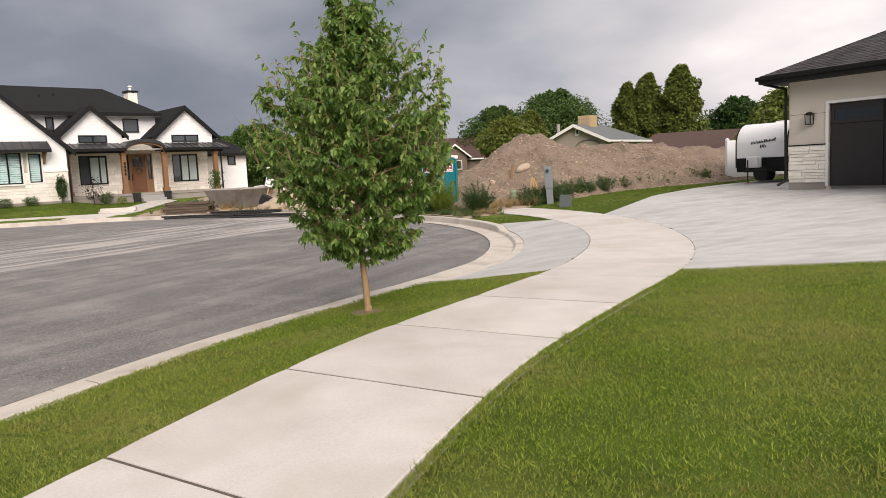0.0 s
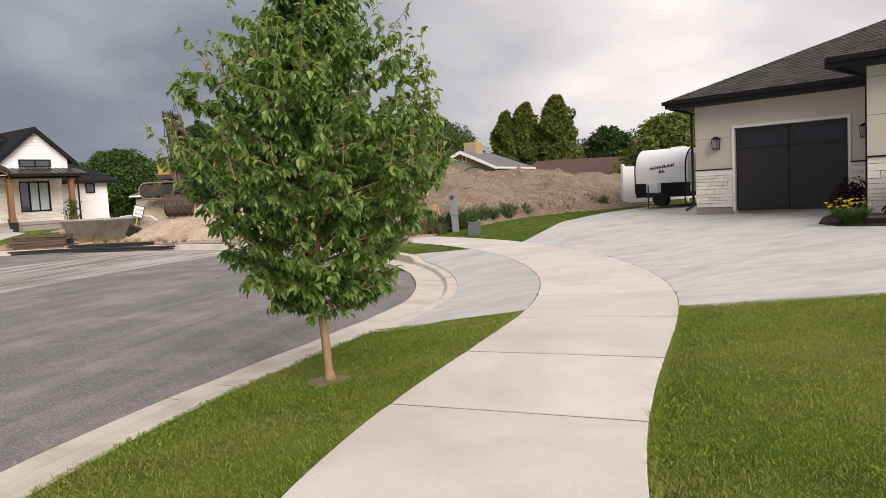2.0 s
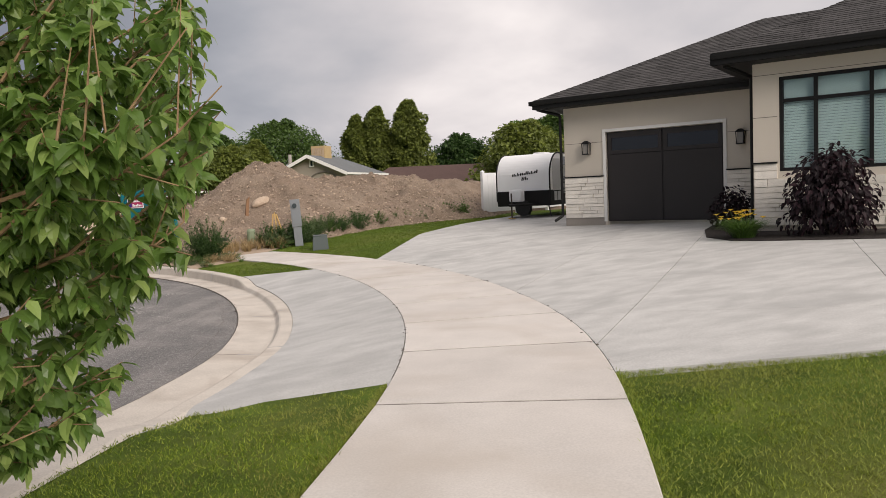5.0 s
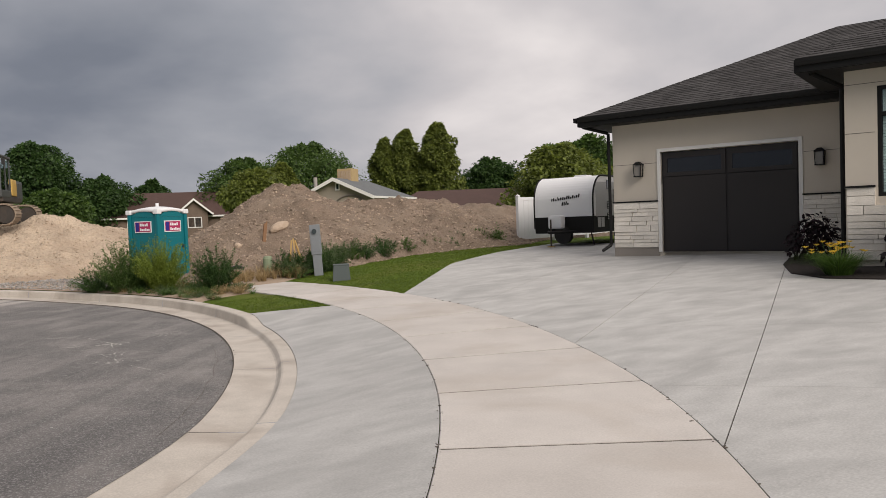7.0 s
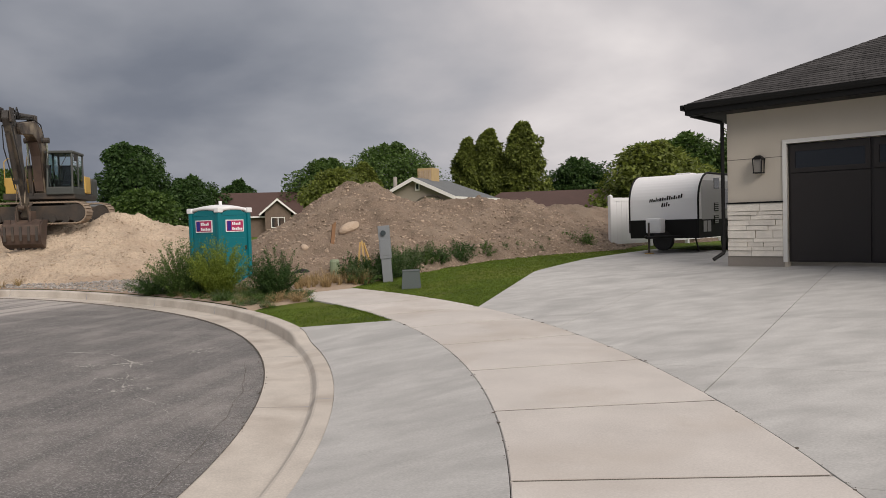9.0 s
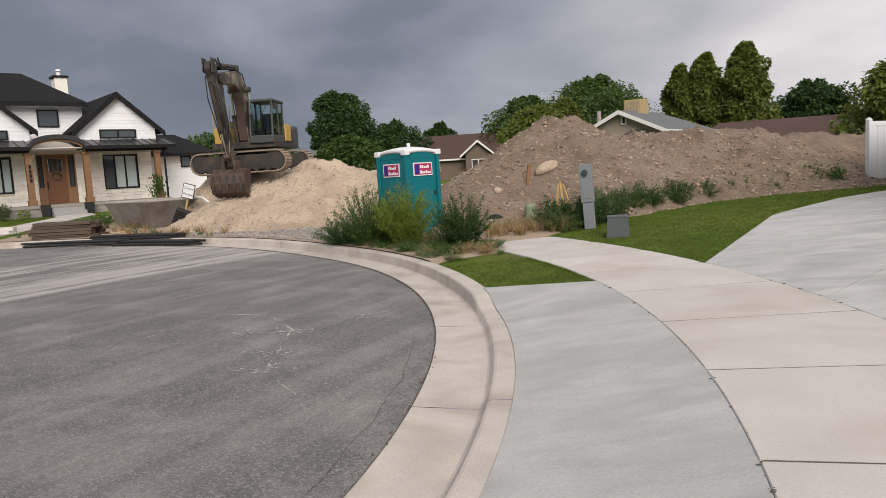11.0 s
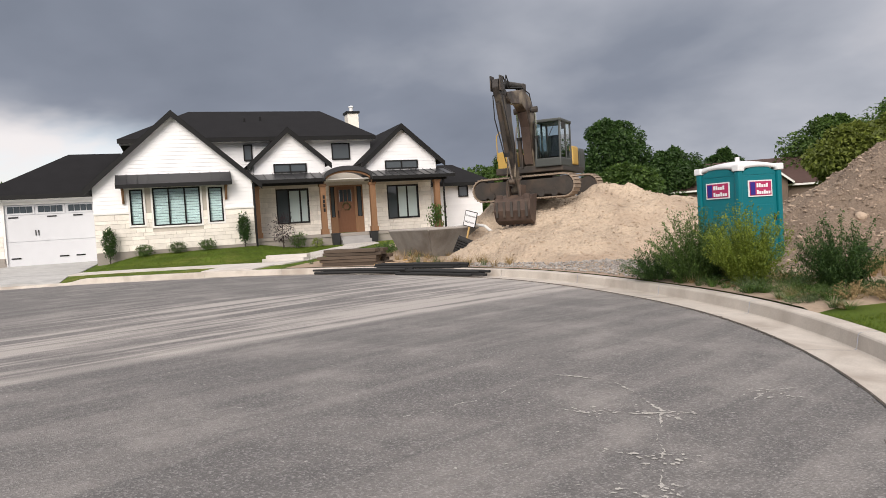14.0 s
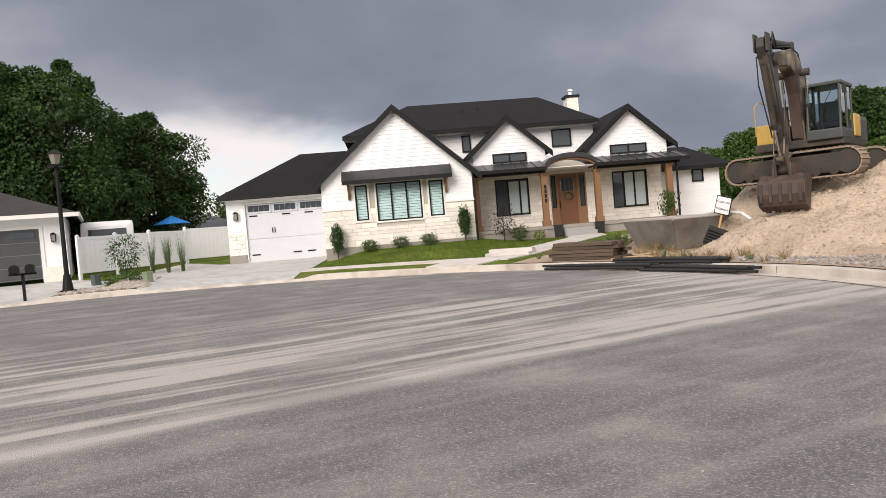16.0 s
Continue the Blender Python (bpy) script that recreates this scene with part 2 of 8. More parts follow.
M_BROWN = surface("bronze_garage_paint", (0.022, 0.018, 0.018), 0.55, 0.06, 2, 40, 0.1, 0.002)
M_GLASS = glass_dark("window_glass", (0.055, 0.068, 0.075))
M_GLASS_DIM = glass_dark("garage_glass", (0.012, 0.013, 0.015))
M_CEDAR = surface("cedar_post", (0.22, 0.115, 0.055), 0.65, 0.2, 5, 40, 0.3, 0.005, stretch=(8, 8, 0.6))
M_WOODDOOR = surface("stained_door", (0.17, 0.075, 0.035), 0.5, 0.2, 5, 40, 0.2, 0.004, stretch=(8, 8, 0.6))
M_TEAL = surface("teal_plastic", (0.0, 0.155, 0.185), 0.45, 0.05, 3, 50, 0.08, 0.002)
M_VINYL = surface("white_vinyl", (0.82, 0.82, 0.83), 0.4, 0.02, 2, 40, 0.02)


# ---- builders ----
def part(name, bm, material, parent=None, label="", smooth=False):
    me = bpy.data.meshes.new(name)
    bm.normal_update()
    bm.to_mesh(me)
    bm.free()
    me.materials.append(material)
    if smooth:
        for p in me.polygons:
            p.use_smooth = True
    ob = new(name, me)
    if parent is not None:
        ob.parent = parent
    if label:
        ob["label"] = label
    return ob


def thing(name, m, label, category, group="", kind=""):
    e = new(name)
    e.empty_display_size = 0.2
    e.matrix_basis = m
    return tagged(e, label, category, group, kind)


def box(bm, x0, x1, y0, y1, z0, z1, m=None, bevel=0.0):
    c = ((x0 + x1) / 2, (y0 + y1) / 2, (z0 + z1) / 2)
    mat = Matrix.Translation(c) @ Matrix.Diagonal((abs(x1 - x0), abs(y1 - y0), abs(z1 - z0), 1))
    vs = bmesh.ops.create_cube(bm, size=1, matrix=mat)["verts"]
    if bevel:
        es = list({e for v in vs for e in v.link_edges})
        r = bmesh.ops.bevel(bm, geom=es, offset=bevel, segments=2, profile=0.7, affect="EDGES")
        vs = list({v for f in r["faces"] for v in f.verts} | {v for v in vs if v.is_valid})
    if m is not None:
        bmesh.ops.transform(bm, matrix=m, verts=vs)
    return vs


def boxed(*a, **k):
    bm = bmesh.new()
    box(bm, *a, **k)
    return bm


def tube(bm, p0, p1, r0, r1=None, n=10, caps=True):
    p0, p1 = Vector(p0), Vector(p1)
    d = p1 - p0
    m = Matrix.Translation((p0 + p1) / 2) @ d.to_track_quat("Z", "Y").to_matrix().to_4x4()
    return bmesh.ops.create_cone(bm, cap_ends=caps, segments=n, radius1=r0, radius2=r0 if r1 is None else r1, depth=d.length, matrix=m)["verts"]


def tubed(*a, **k):
    bm = bmesh.new()
    tube(bm, *a, **k)
    return bm


def prism(bm, pts, axis, a0, a1):
    """Extrude a polygon: axis 'y' takes (x, z) points from y=a0 to a1, 'x' takes (y, z) points, 'z' takes (x, y) points."""
    def put(p, a):
        return {"y": (p[0], a, p[1]), "x": (a, p[0], p[1]), "z": (p[0], p[1], a)}[axis]
    lo = [bm.verts.new(put(p, a0)) for p in pts]
    hi = [bm.verts.new(put(p, a1)) for p in pts]
    fs = [bm.faces.new(lo), bm.faces.new(hi[::-1])]
    n = len(pts)
    for i in range(n):
        fs.append(bm.faces.new((lo[i], hi[i], hi[(i + 1) % n], lo[(i + 1) % n])))
    bmesh.ops.recalc_face_normals(bm, faces=fs)
    return lo + hi


def slab(bm, pts, t):
    """A plate of thickness t under the polygon of 3D points."""
    v = [Vector(p) for p in pts]
    n = (v[1] - v[0]).cross(v[2] - v[0]).normalized()
    if n.z < 0:
        n = -n
    hi = [bm.verts.new(p) for p in v]
    lo = [bm.verts.new(p - n * t) for p in v]
    k = len(pts)
    fs = [bm.faces.new(hi), bm.faces.new(lo[::-1])]
    for i in range(k):
        fs.append(bm.faces.new((hi[i], lo[i], lo[(i + 1) % k], hi[(i + 1) % k])))
    bmesh.ops.recalc_face_normals(bm, faces=fs)


def wall_mesh(x0, x1, z0, z1, y0, y1, holes=()):
    """A wall from y0 to y1 with rectangular openings (x0, x1, z0, z1), as one closed shell."""
    bm = bmesh.new()
    xs = sorted({x0, x1, *[v for h in holes for v in h[:2]]})
    zs = sorted({z0, z1, *[v for h in holes for v in h[2:]]})
    kept = {(i, j) for i in range(len(xs) - 1) for j in range(len(zs) - 1) if not any(h[0] <= xs[i] and xs[i + 1] <= h[1] and h[2] <= zs[j] and zs[j + 1] <= h[3] for h in holes)}
    vs = {}

    def v(i, j, k):
        if (i, j, k) not in vs:
            vs[i, j, k] = bm.verts.new((xs[i], (y0, y1)[k], zs[j]))
        return vs[i, j, k]
    for i, j in kept:
        bm.faces.new((v(i, j, 0), v(i + 1, j, 0), v(i + 1, j + 1, 0), v(i, j + 1, 0)))
        bm.faces.new((v(i, j, 1), v(i, j + 1, 1), v(i + 1, j + 1, 1), v(i + 1, j, 1)))
        for (di, dj), (a, b) in (((-1, 0), ((i, j), (i, j + 1))), ((1, 0), ((i + 1, j + 1), (i + 1, j))), ((0, -1), ((i + 1, j), (i, j))), ((0, 1), ((i, j + 1), (i + 1, j + 1)))):
            if (i + di, j + dj) not in kept:
                bm.faces.new((v(*a, 0), v(*b, 0), v(*b, 1), v(*a, 1)))
    bmesh.ops.recalc_face_normals(bm, faces=bm.faces[:])
    return bm


# ---- the lie of the land ----
CX, CY, R = -14.8, 19.1, 16.0          # the turning circle: asphalt edge
TAN = radians(-34.5)                   # where the straight kerb meets the circle
TX, TY = CX + R * math.cos(TAN), CY + R * math.sin(TAN)
DIRX, DIRY = -math.sin(TAN), math.cos(TAN)
NRX, NRY = math.cos(TAN), math.sin(TAN)
GUTTER = ((-200, -0.22), (-50, -0.24), (-34, -0.30), (-22, -0.37), (-8, -0.41), (35, -0.40), (60, -0.31), (85, -0.25), (100, -0.235), (120, -0.21), (150, -0.18), (260, -0.12))


def lerp_table(tab, x):
    if x <= tab[0][0]:
        return tab[0][1]
    for (a, va), (b, vb) in zip(tab, tab[1:]):
        if x <= b:
            k = (x - a) / (b - a)
            k = k * k * (3 - 2 * k)
            return va + (vb - va) * k
    return tab[-1][1]


def along(x, y):
    """Degrees round the circle (straight kerb: below -34.5, 3.6 degrees a metre) and metres outside the asphalt edge."""
    t = (x - TX) * DIRX + (y - TY) * DIRY
    a = math.degrees(math.atan2(y - CY, x - CX))
    if a < -120:
        a += 360
    if t < 0 and x > CX - 4:
        return -34.5 + t * 3.581, (x - TX) * NRX + (y - TY) * NRY
    return a, math.hypot(x - CX, y - CY) - R


def at_kerb(a, d):
    """The plan point a degrees along and d metres outside the asphalt edge."""
    if a < -34.5:
        t = (a + 34.5) / 3.581
        return TX + DIRX * t + NRX * d, TY + DIRY * t + NRY * d
    c = radians(a)
    return CX + (R + d) * math.cos(c), CY + (R + d) * math.sin(c)


def smooth(x, a, b):
    k = min(1, max(0, (x - a) / (b - a)))
    return k * k * (3 - 2 * k)


WALK_SHIFT = ((-90, 3.8), (-75, 2.6), (-61, 1.5), (-55, 1.05), (-51, 0.77), (-47, 0.5), (-44, 0.3), (-40.5, 0.18), (-36, 0.07), (-30, 0.0), (90, 0.0))
KERB_SHIFT = ((-90, 3.2), (-75, 2.1), (-61, 1.05), (-55, 0.6), (-50, 0.32), (-46, 0.0), (-41, -0.25), (-36, -0.4), (-28, -0.41), (-24, -0.28), (-18, 0.0), (90, 0.0))


def line_table(tab, x):
    if x <= tab[0][0]:
        return tab[0][1] + (x - tab[0][0]) * -0.08
    for (a, va), (b, vb) in zip(tab, tab[1:]):
        if x <= b:
            return va + (vb - va) * (x - a) / (b - a)
    return tab[-1][1]


def walk_shift(a):
    return sum(line_table(WALK_SHIFT, a + k) for k in (-3.2, -1.6, 0, 1.6, 3.2)) / 5


def inner_edge(a):
    return 2.3 + walk_shift(a)


def outer_edge(a):
    return 4.1 + 0.14 * smooth(a, -34, -18) + walk_shift(a)


def kerb_shift(a):
    return sum(line_table(KERB_SHIFT, a + k) for k in (-2.4, 0, 2.4)) / 3


def kerb_drop(a):
    """1 where the kerb is lowered for a driveway."""
    k = smooth(a, -29, -26) * (1 - smooth(a, 6.6, 9.4))
    return max(k, smooth(a, 117, 119.5) * (1 - smooth(a, 139, 141)), smooth(a, 150, 152))


PAN_DIP = ((-200, -0.12), (-48, -0.12), (-36, -0.09), (-30, -0.07), (-24, -0.02), (-20, 0.0), (260, 0.0))


def pan_z(a):
    """Height of the gutter pan."""
    return lerp_table(GUTTER, a) + lerp_table(PAN_DIP, a)


def ground_z(x, y):
    a, d = along(x, y)
    g = lerp_table(GUTTER, a)
    k = d - kerb_shift(a)
    if k <= 0:
        g = pan_z(a)
        return g + (-0.12 - g) * (1 - math.exp(k / 5.0)) if k > -60 else -0.12
    w, o = inner_edge(a), outer_edge(a)
    side = g + 0.27
    if k < 0.815:
        return pan_z(a) + 0.13
    if d < w:
        low, start = pan_z(a) + 0.18 - 0.12 * kerb_drop(a), 0.82 + kerb_shift(a)
        return low + (side - 0.02 - low) * (d - start) / (w - start)
    if d < o:
        return side - 0.02 + 0.02 * (d - w) / (o - w)
    bank = 0.32 * smooth(d, 3.9, 7.6) * smooth(a, 102, 107) * (1 - smooth(a, 117, 121.5))
    return side + bank + 0.5 * (1 - math.exp(-(d - o) * 0.065 / 0.5 * (1 + 0.06 * (d - o))))


def strip(name, a0, a1, bands, lift, material, parent=None, step=0.8, smooth_it=True, label="", kind=""):
    """A sheet between a0 and a1 degrees; bands: functions of a giving (d, z)."""
    bm = bmesh.new()
    n = max(2, int((a1 - a0) / step) + 1)
    rows = []
    for i in range(n + 1):
        a = a0 + (a1 - a0) * i / n
        row = []
        for f in bands:
            d, z = f(a)
            x, y = at_kerb(a, d)
            row.append(bm.verts.new((x, y, (ground_z(x, y) if z is None else z) + lift)))
        rows.append(row)
    for r0, r1 in zip(rows, rows[1:]):
        for j in range(len(bands) - 1):
            bm.faces.new((r0[j], r0[j + 1], r1[j + 1], r1[j]))
    ob = part(name, bm, material, parent, label, smooth_it)
    return ob


# ---- ground ----
DRIVE = [(3.1, 10.52), (14.5, 4.6), (17.5, 21.0), (14.4, 32.6), (10.6, 30.1), (8.3, 28.0), (6.3, 25.7), (4.9, 22.5), (1.0, 16.0)]


def inside(poly, x, y):
    return all((q[0] - p[0]) * (y - p[1]) - (q[1] - p[1]) * (x - p[0]) > 0 for p, q in zip(poly, poly[1:] + poly[:1]))


def build_ground():
    # one sheet to the horizon; rings round the turning circle, dense near it
    bm = bmesh.new()
    ds = [0.862, 1.2, 1.8, 2.27, 2.33, 3.2, 4.17, 4.24, 4.7, 5.2, 5.6, 6, 6.5, 7, 7.5, 8, 8.5, 9, 10, 11, 12, 13.5, 15, 17, 20, 24, 30, 40, 60, 100, 200, 500, 1500, 4000]
    angs = [-34.5 - 3.581 * 60 + 3.581 * 0.5 * i for i in range(120)] + [-34.5 + 0.6 * i for i in range(425)]
    rows = []
    for a in angs:
        row = []
        for d in ds:
            dd = d + (kerb_shift(a) if d < 1 else walk_shift(a) if d < 30 else 0)
            x, y = at_kerb(a, dd)
            z = ground_z(x, y) - 0.012
            if d < 1:
                z -= 0.02
            if (d > 2.3 and d < 4.2 and a < 27) or (a > -25.0 and a < 7.4 and d < 4.2) or inside(DRIVE, x, y):
                z -= 0.07
            if d > 60:
                z = 0.3 - 0.0006 * d
            row.append(bm.verts.new((x, y, z)))
        rows.append(row)
    for r0, r1 in zip(rows, rows[1:]):
        for j in range(len(ds) - 1):
            bm.faces.new((r0[j], r0[j + 1], r1[j + 1], r1[j]))
    tagged(part("ground", bm, M_GRASS_SOIL, None, "", True), "short green lawn and soil round the cul-de-sac", "ground", kind="structure")
    bm = bmesh.new()
    p = [at_kerb(-34.5 - 3.581 * 59, -10.5), at_kerb(-34.5, -10.5), at_kerb(218, 0.9), (-80, -10), (-90, -60)]
    slab(bm, [(x, y, -0.06) for x, y in p], 0.3)
    tagged(part("ground_far_side", bm, M_GRASS_SOIL), "lawn beside the street", "ground", kind="structure")


def build_road():
    # a fine sheet under the whole street, dipping beneath the gutter at its edge
    bm = bmesh.new()
    res, x0, y0 = 0.2, -31.2, -14.0
    nx, ny = int(34 / res), int(49.6 / res)
    vs = {}
    for i in range(nx):
        for j in range(ny):
            x, y = x0 + i * res, y0 + j * res
            a, d = along(x, y)
            k = d - kerb_shift(a)
            if k > 0.4 or (y < CY and (x - TX) * NRX + (y - TY) * NRY < -13 and math.hypot(x - CX, y - CY) > R + 0.4):
                continue
            z = ground_z(x, y) if k <= 0 else pan_z(a) - 0.25 * k
            vs[i, j] = bm.verts.new((x, y, z))
    for i, j in list(vs):
        q = [vs.get(c) for c in ((i, j), (i + 1, j), (i + 1, j + 1), (i, j + 1))]
        if all(q):
            bm.faces.new(q)
    tagged(part("road", bm, M_ASPHALT, None, "", True), "grey asphalt cul-de-sac with pale dusty tyre tracks", "road", kind="structure")


def kerb_profile(a):
    g, k = pan_z(a), kerb_drop(a)
    top = g + 0.18 - 0.12 * k
    return [(-0.01, g - 0.05), (0.0, g + 0.010), (0.50, g - 0.016), (0.555, g - 0.016), (0.578, g - 0.004), (0.600 + 0.01 * k, top - 0.024), (0.614 + 0.012 * k, top - 0.007), (0.640 + 0.012 * k, top), (0.815, top), (0.880, top - 0.02)]


def build_kerb():
    kerb = thing("kerb", pose(0, 0, 0), "pale concrete kerb and gutter round the cul-de-sac", "kerb", kind="structure")
    a, i = -34.5 - 3.581 * 40, 0
    while a < 200:
        step = 3.0 / R * 57.3
        b = a + step
        gap = 0.012 / R * 57.3
        bands = [(lambda q, j=j: (kerb_profile(q)[j][0] + kerb_shift(q), kerb_profile(q)[j][1])) for j in range(10)]
        strip("kerb_section", a, b - gap, bands, 0, M_KERB, kerb, 0.7, False)
        a = b
    strip("gutter_joint", -80, 100, [lambda q: (kerb_shift(q) - 0.010 - 0.009 * noise.noise((q * 2.1, 0, 3)), pan_z(q) + 0.004), lambda q: (kerb_shift(q) + 0.006, pan_z(q) + 0.014)], 0, M_JOINT, kerb, 0.3, False, "dark dirt in the joint of gutter and asphalt")


def build_walk():
    walk_ = thing("pavement", pose(0, 0, 0), "pale concrete sidewalk in square panels", "sidewalk", kind="structure")
    joints = [-53.2 + 6.35 * i for i in range(-6, 4)] + [-28.0, -21.9, -16.6] + [-16.6 + 5.5 * i for i in range(1, 9)]
    for a, b in zip(joints, joints[1:]):
        b -= 0.10
        if a > 26:
            break
        b = min(b, 26.6)
        bm = bmesh.new()
        m = 8
        top = []
        for k in range(m + 1):
            q = a + (b - a) * k / m
            w, o = inner_edge(q), outer_edge(q)
            row = []
            for d, dz in ((w, -0.12), (w, -0.008), (w + 0.008, 0), ((w + o) / 2, 0.002), (o - 0.008, 0), (o, -0.008), (o, -0.12)):
                x, y = at_kerb(q, d)
                dd = min(max(d, w + 0.001), o - 0.001)
                xx, yy = at_kerb(q, dd)
                e = -0.006 if k in (0, m) else 0
                row.append(bm.verts.new((x, y, ground_z(xx, yy) + 0.012 + dz + e)))
            top.append(row)
        for r0, r1 in zip(top, top[1:]):
            for j in range(6):
                bm.faces.new((r0[j], r0[j + 1], r1[j + 1], r1[j]))
        bm.faces.new(top[0][::-1])
        bm.faces.new(top[-1])
        part("slab", bm, M_WALK, walk_)
    strip("joint_bed", joints[0], 26.4, [lambda a: (inner_edge(a) + 0.02, None), lambda a: (outer_edge(a) - 0.02, None)], 0.002, M_JOINT, walk_, 0.8, True, "dark dirt in the joints")


def clip_plane(bm, p, n):
    """Keep what lies behind the upright plane through p with outward normal n."""
    geom = bm.verts[:] + bm.edges[:] + bm.faces[:]
    bmesh.ops.bisect_plane(bm, geom=geom, plane_co=(p[0], p[1], 0), plane_no=(n[0], n[1], 0), clear_outer=True)


def drive_sheet(da, dd):
    """A sheet on the lie of the land outside the sidewalk, cut to the driveway's outline."""
    bm = bmesh.new()
    angs = [-34 + da * i for i in range(int(66 / da) + 1)]
    ds = [0.006] + [dd * i for i in range(1, int(19 / dd))]
    g = [[bm.verts.new((*at_kerb(a, outer_edge(a) + d), 0)) for d in ds] for a in angs]
    for r0, r1 in zip(g, g[1:]):
        for j in range(len(ds) - 1):
            bm.faces.new((r0[j], r0[j + 1], r1[j + 1], r1[j]))
    for p, q in zip(DRIVE, DRIVE[1:]):
        clip_plane(bm, p, (q[1] - p[1], p[0] - q[0]))
    return bm


APRON_END = 10.3


def apron_stop(f):
    """How far the apron's end steps back from kerb (f = 0) to sidewalk (f = 1), in degrees."""
    return 1.9 * f


def apron_sheet(name, a, b, fs, lift, material, parent, n):
    bm = bmesh.new()
    rows = []
    for i in range(n + 1):
        row = []
        for f in fs:
            q = a + (b - (apron_stop(f) if b == APRON_END else 0) - a) * i / n
            d0, d1 = 0.824 + kerb_shift(q), inner_edge(q) - 0.005
            x, y = at_kerb(q, d0 + (d1 - d0) * f)
            row.append(bm.verts.new((x, y, ground_z(x, y) + lift - (0.03 if i == 0 else 0))))
        rows.append(row)
    for r0, r1 in zip(rows, rows[1:]):
        for j in range(len(fs) - 1):
            bm.faces.new((r0[j], r0[j + 1], r1[j + 1], r1[j]))
    return part(name, bm, material, parent, "", True)


def build_drive():
    drive = thing("driveway", pose(0, 0, 0), "wide grey concrete driveway up to the garage", "driveway", kind="structure")
    # panels: joints nearly square to the garage front
    ux, uy = math.cos(radians(-46.75)), math.sin(radians(-46.75))
    nx, ny = -uy, ux
    ox, oy = 12.62, 23.77
    us, vs = [-16, -2.0, 0.9, 3.04, 5.9, 8.7, 20], [-24, -13.2, -10.1, -7.0, -3.9, -0.8, 14]
    for u0, u1 in zip(us, us[1:]):
        for v0, v1 in zip(vs, vs[1:]):
            bm = drive_sheet(1.0, 0.6)
            for (u, s) in ((u0, -1), (u1, 1)):
                clip_plane(bm, (ox + ux * (u - s * 0.005), oy + uy * (u - s * 0.005)), (s * ux, s * uy))
            for (v, s) in ((v0, -1), (v1, 1)):
                w = 0.005 if s > 0 else 0.0
                clip_plane(bm, (ox + nx * (v - s * w), oy + ny * (v - s * w)), (s * nx, s * ny))
            if not bm.faces:
                bm.free()
                continue
            for v in bm.verts:
                v.co.z = ground_z(v.co.x, v.co.y) + 0.008
            bmesh.ops.remove_doubles(bm, verts=bm.verts[:], dist=0.002)
            ex = bmesh.ops.extrude_face_region(bm, geom=bm.faces[:])
            for v in [g for g in ex["geom"] if isinstance(g, bmesh.types.BMVert)]:
                v.co.z -= 0.1
            bmesh.ops.recalc_face_normals(bm, faces=bm.faces[:])
            part("slab", bm, M_DRIVE, drive)
    bm = drive_sheet(1.0, 0.8)
    for v in bm.verts:
        v.co.z = ground_z(v.co.x, v.co.y) - 0.006
    part("joint_bed", bm, M_JOINT, drive, "dark dirt in the joints")
    # the apron between sidewalk and gutter, in bays
    bays = [-26.0, APRON_END]
    for a, b in zip(bays, bays[1:]):
        apron_sheet("apron_slab", a, b, (0, 0.3, 0.65, 1), 0.008, M_DRIVE, drive, 44)
    apron_sheet("apron_bed", -25.7, APRON_END, (0, 0.3, 0.65, 1), -0.004, M_JOINT, drive, 44)


build_ground()
build_road()
build_kerb()
build_walk()
build_drive()


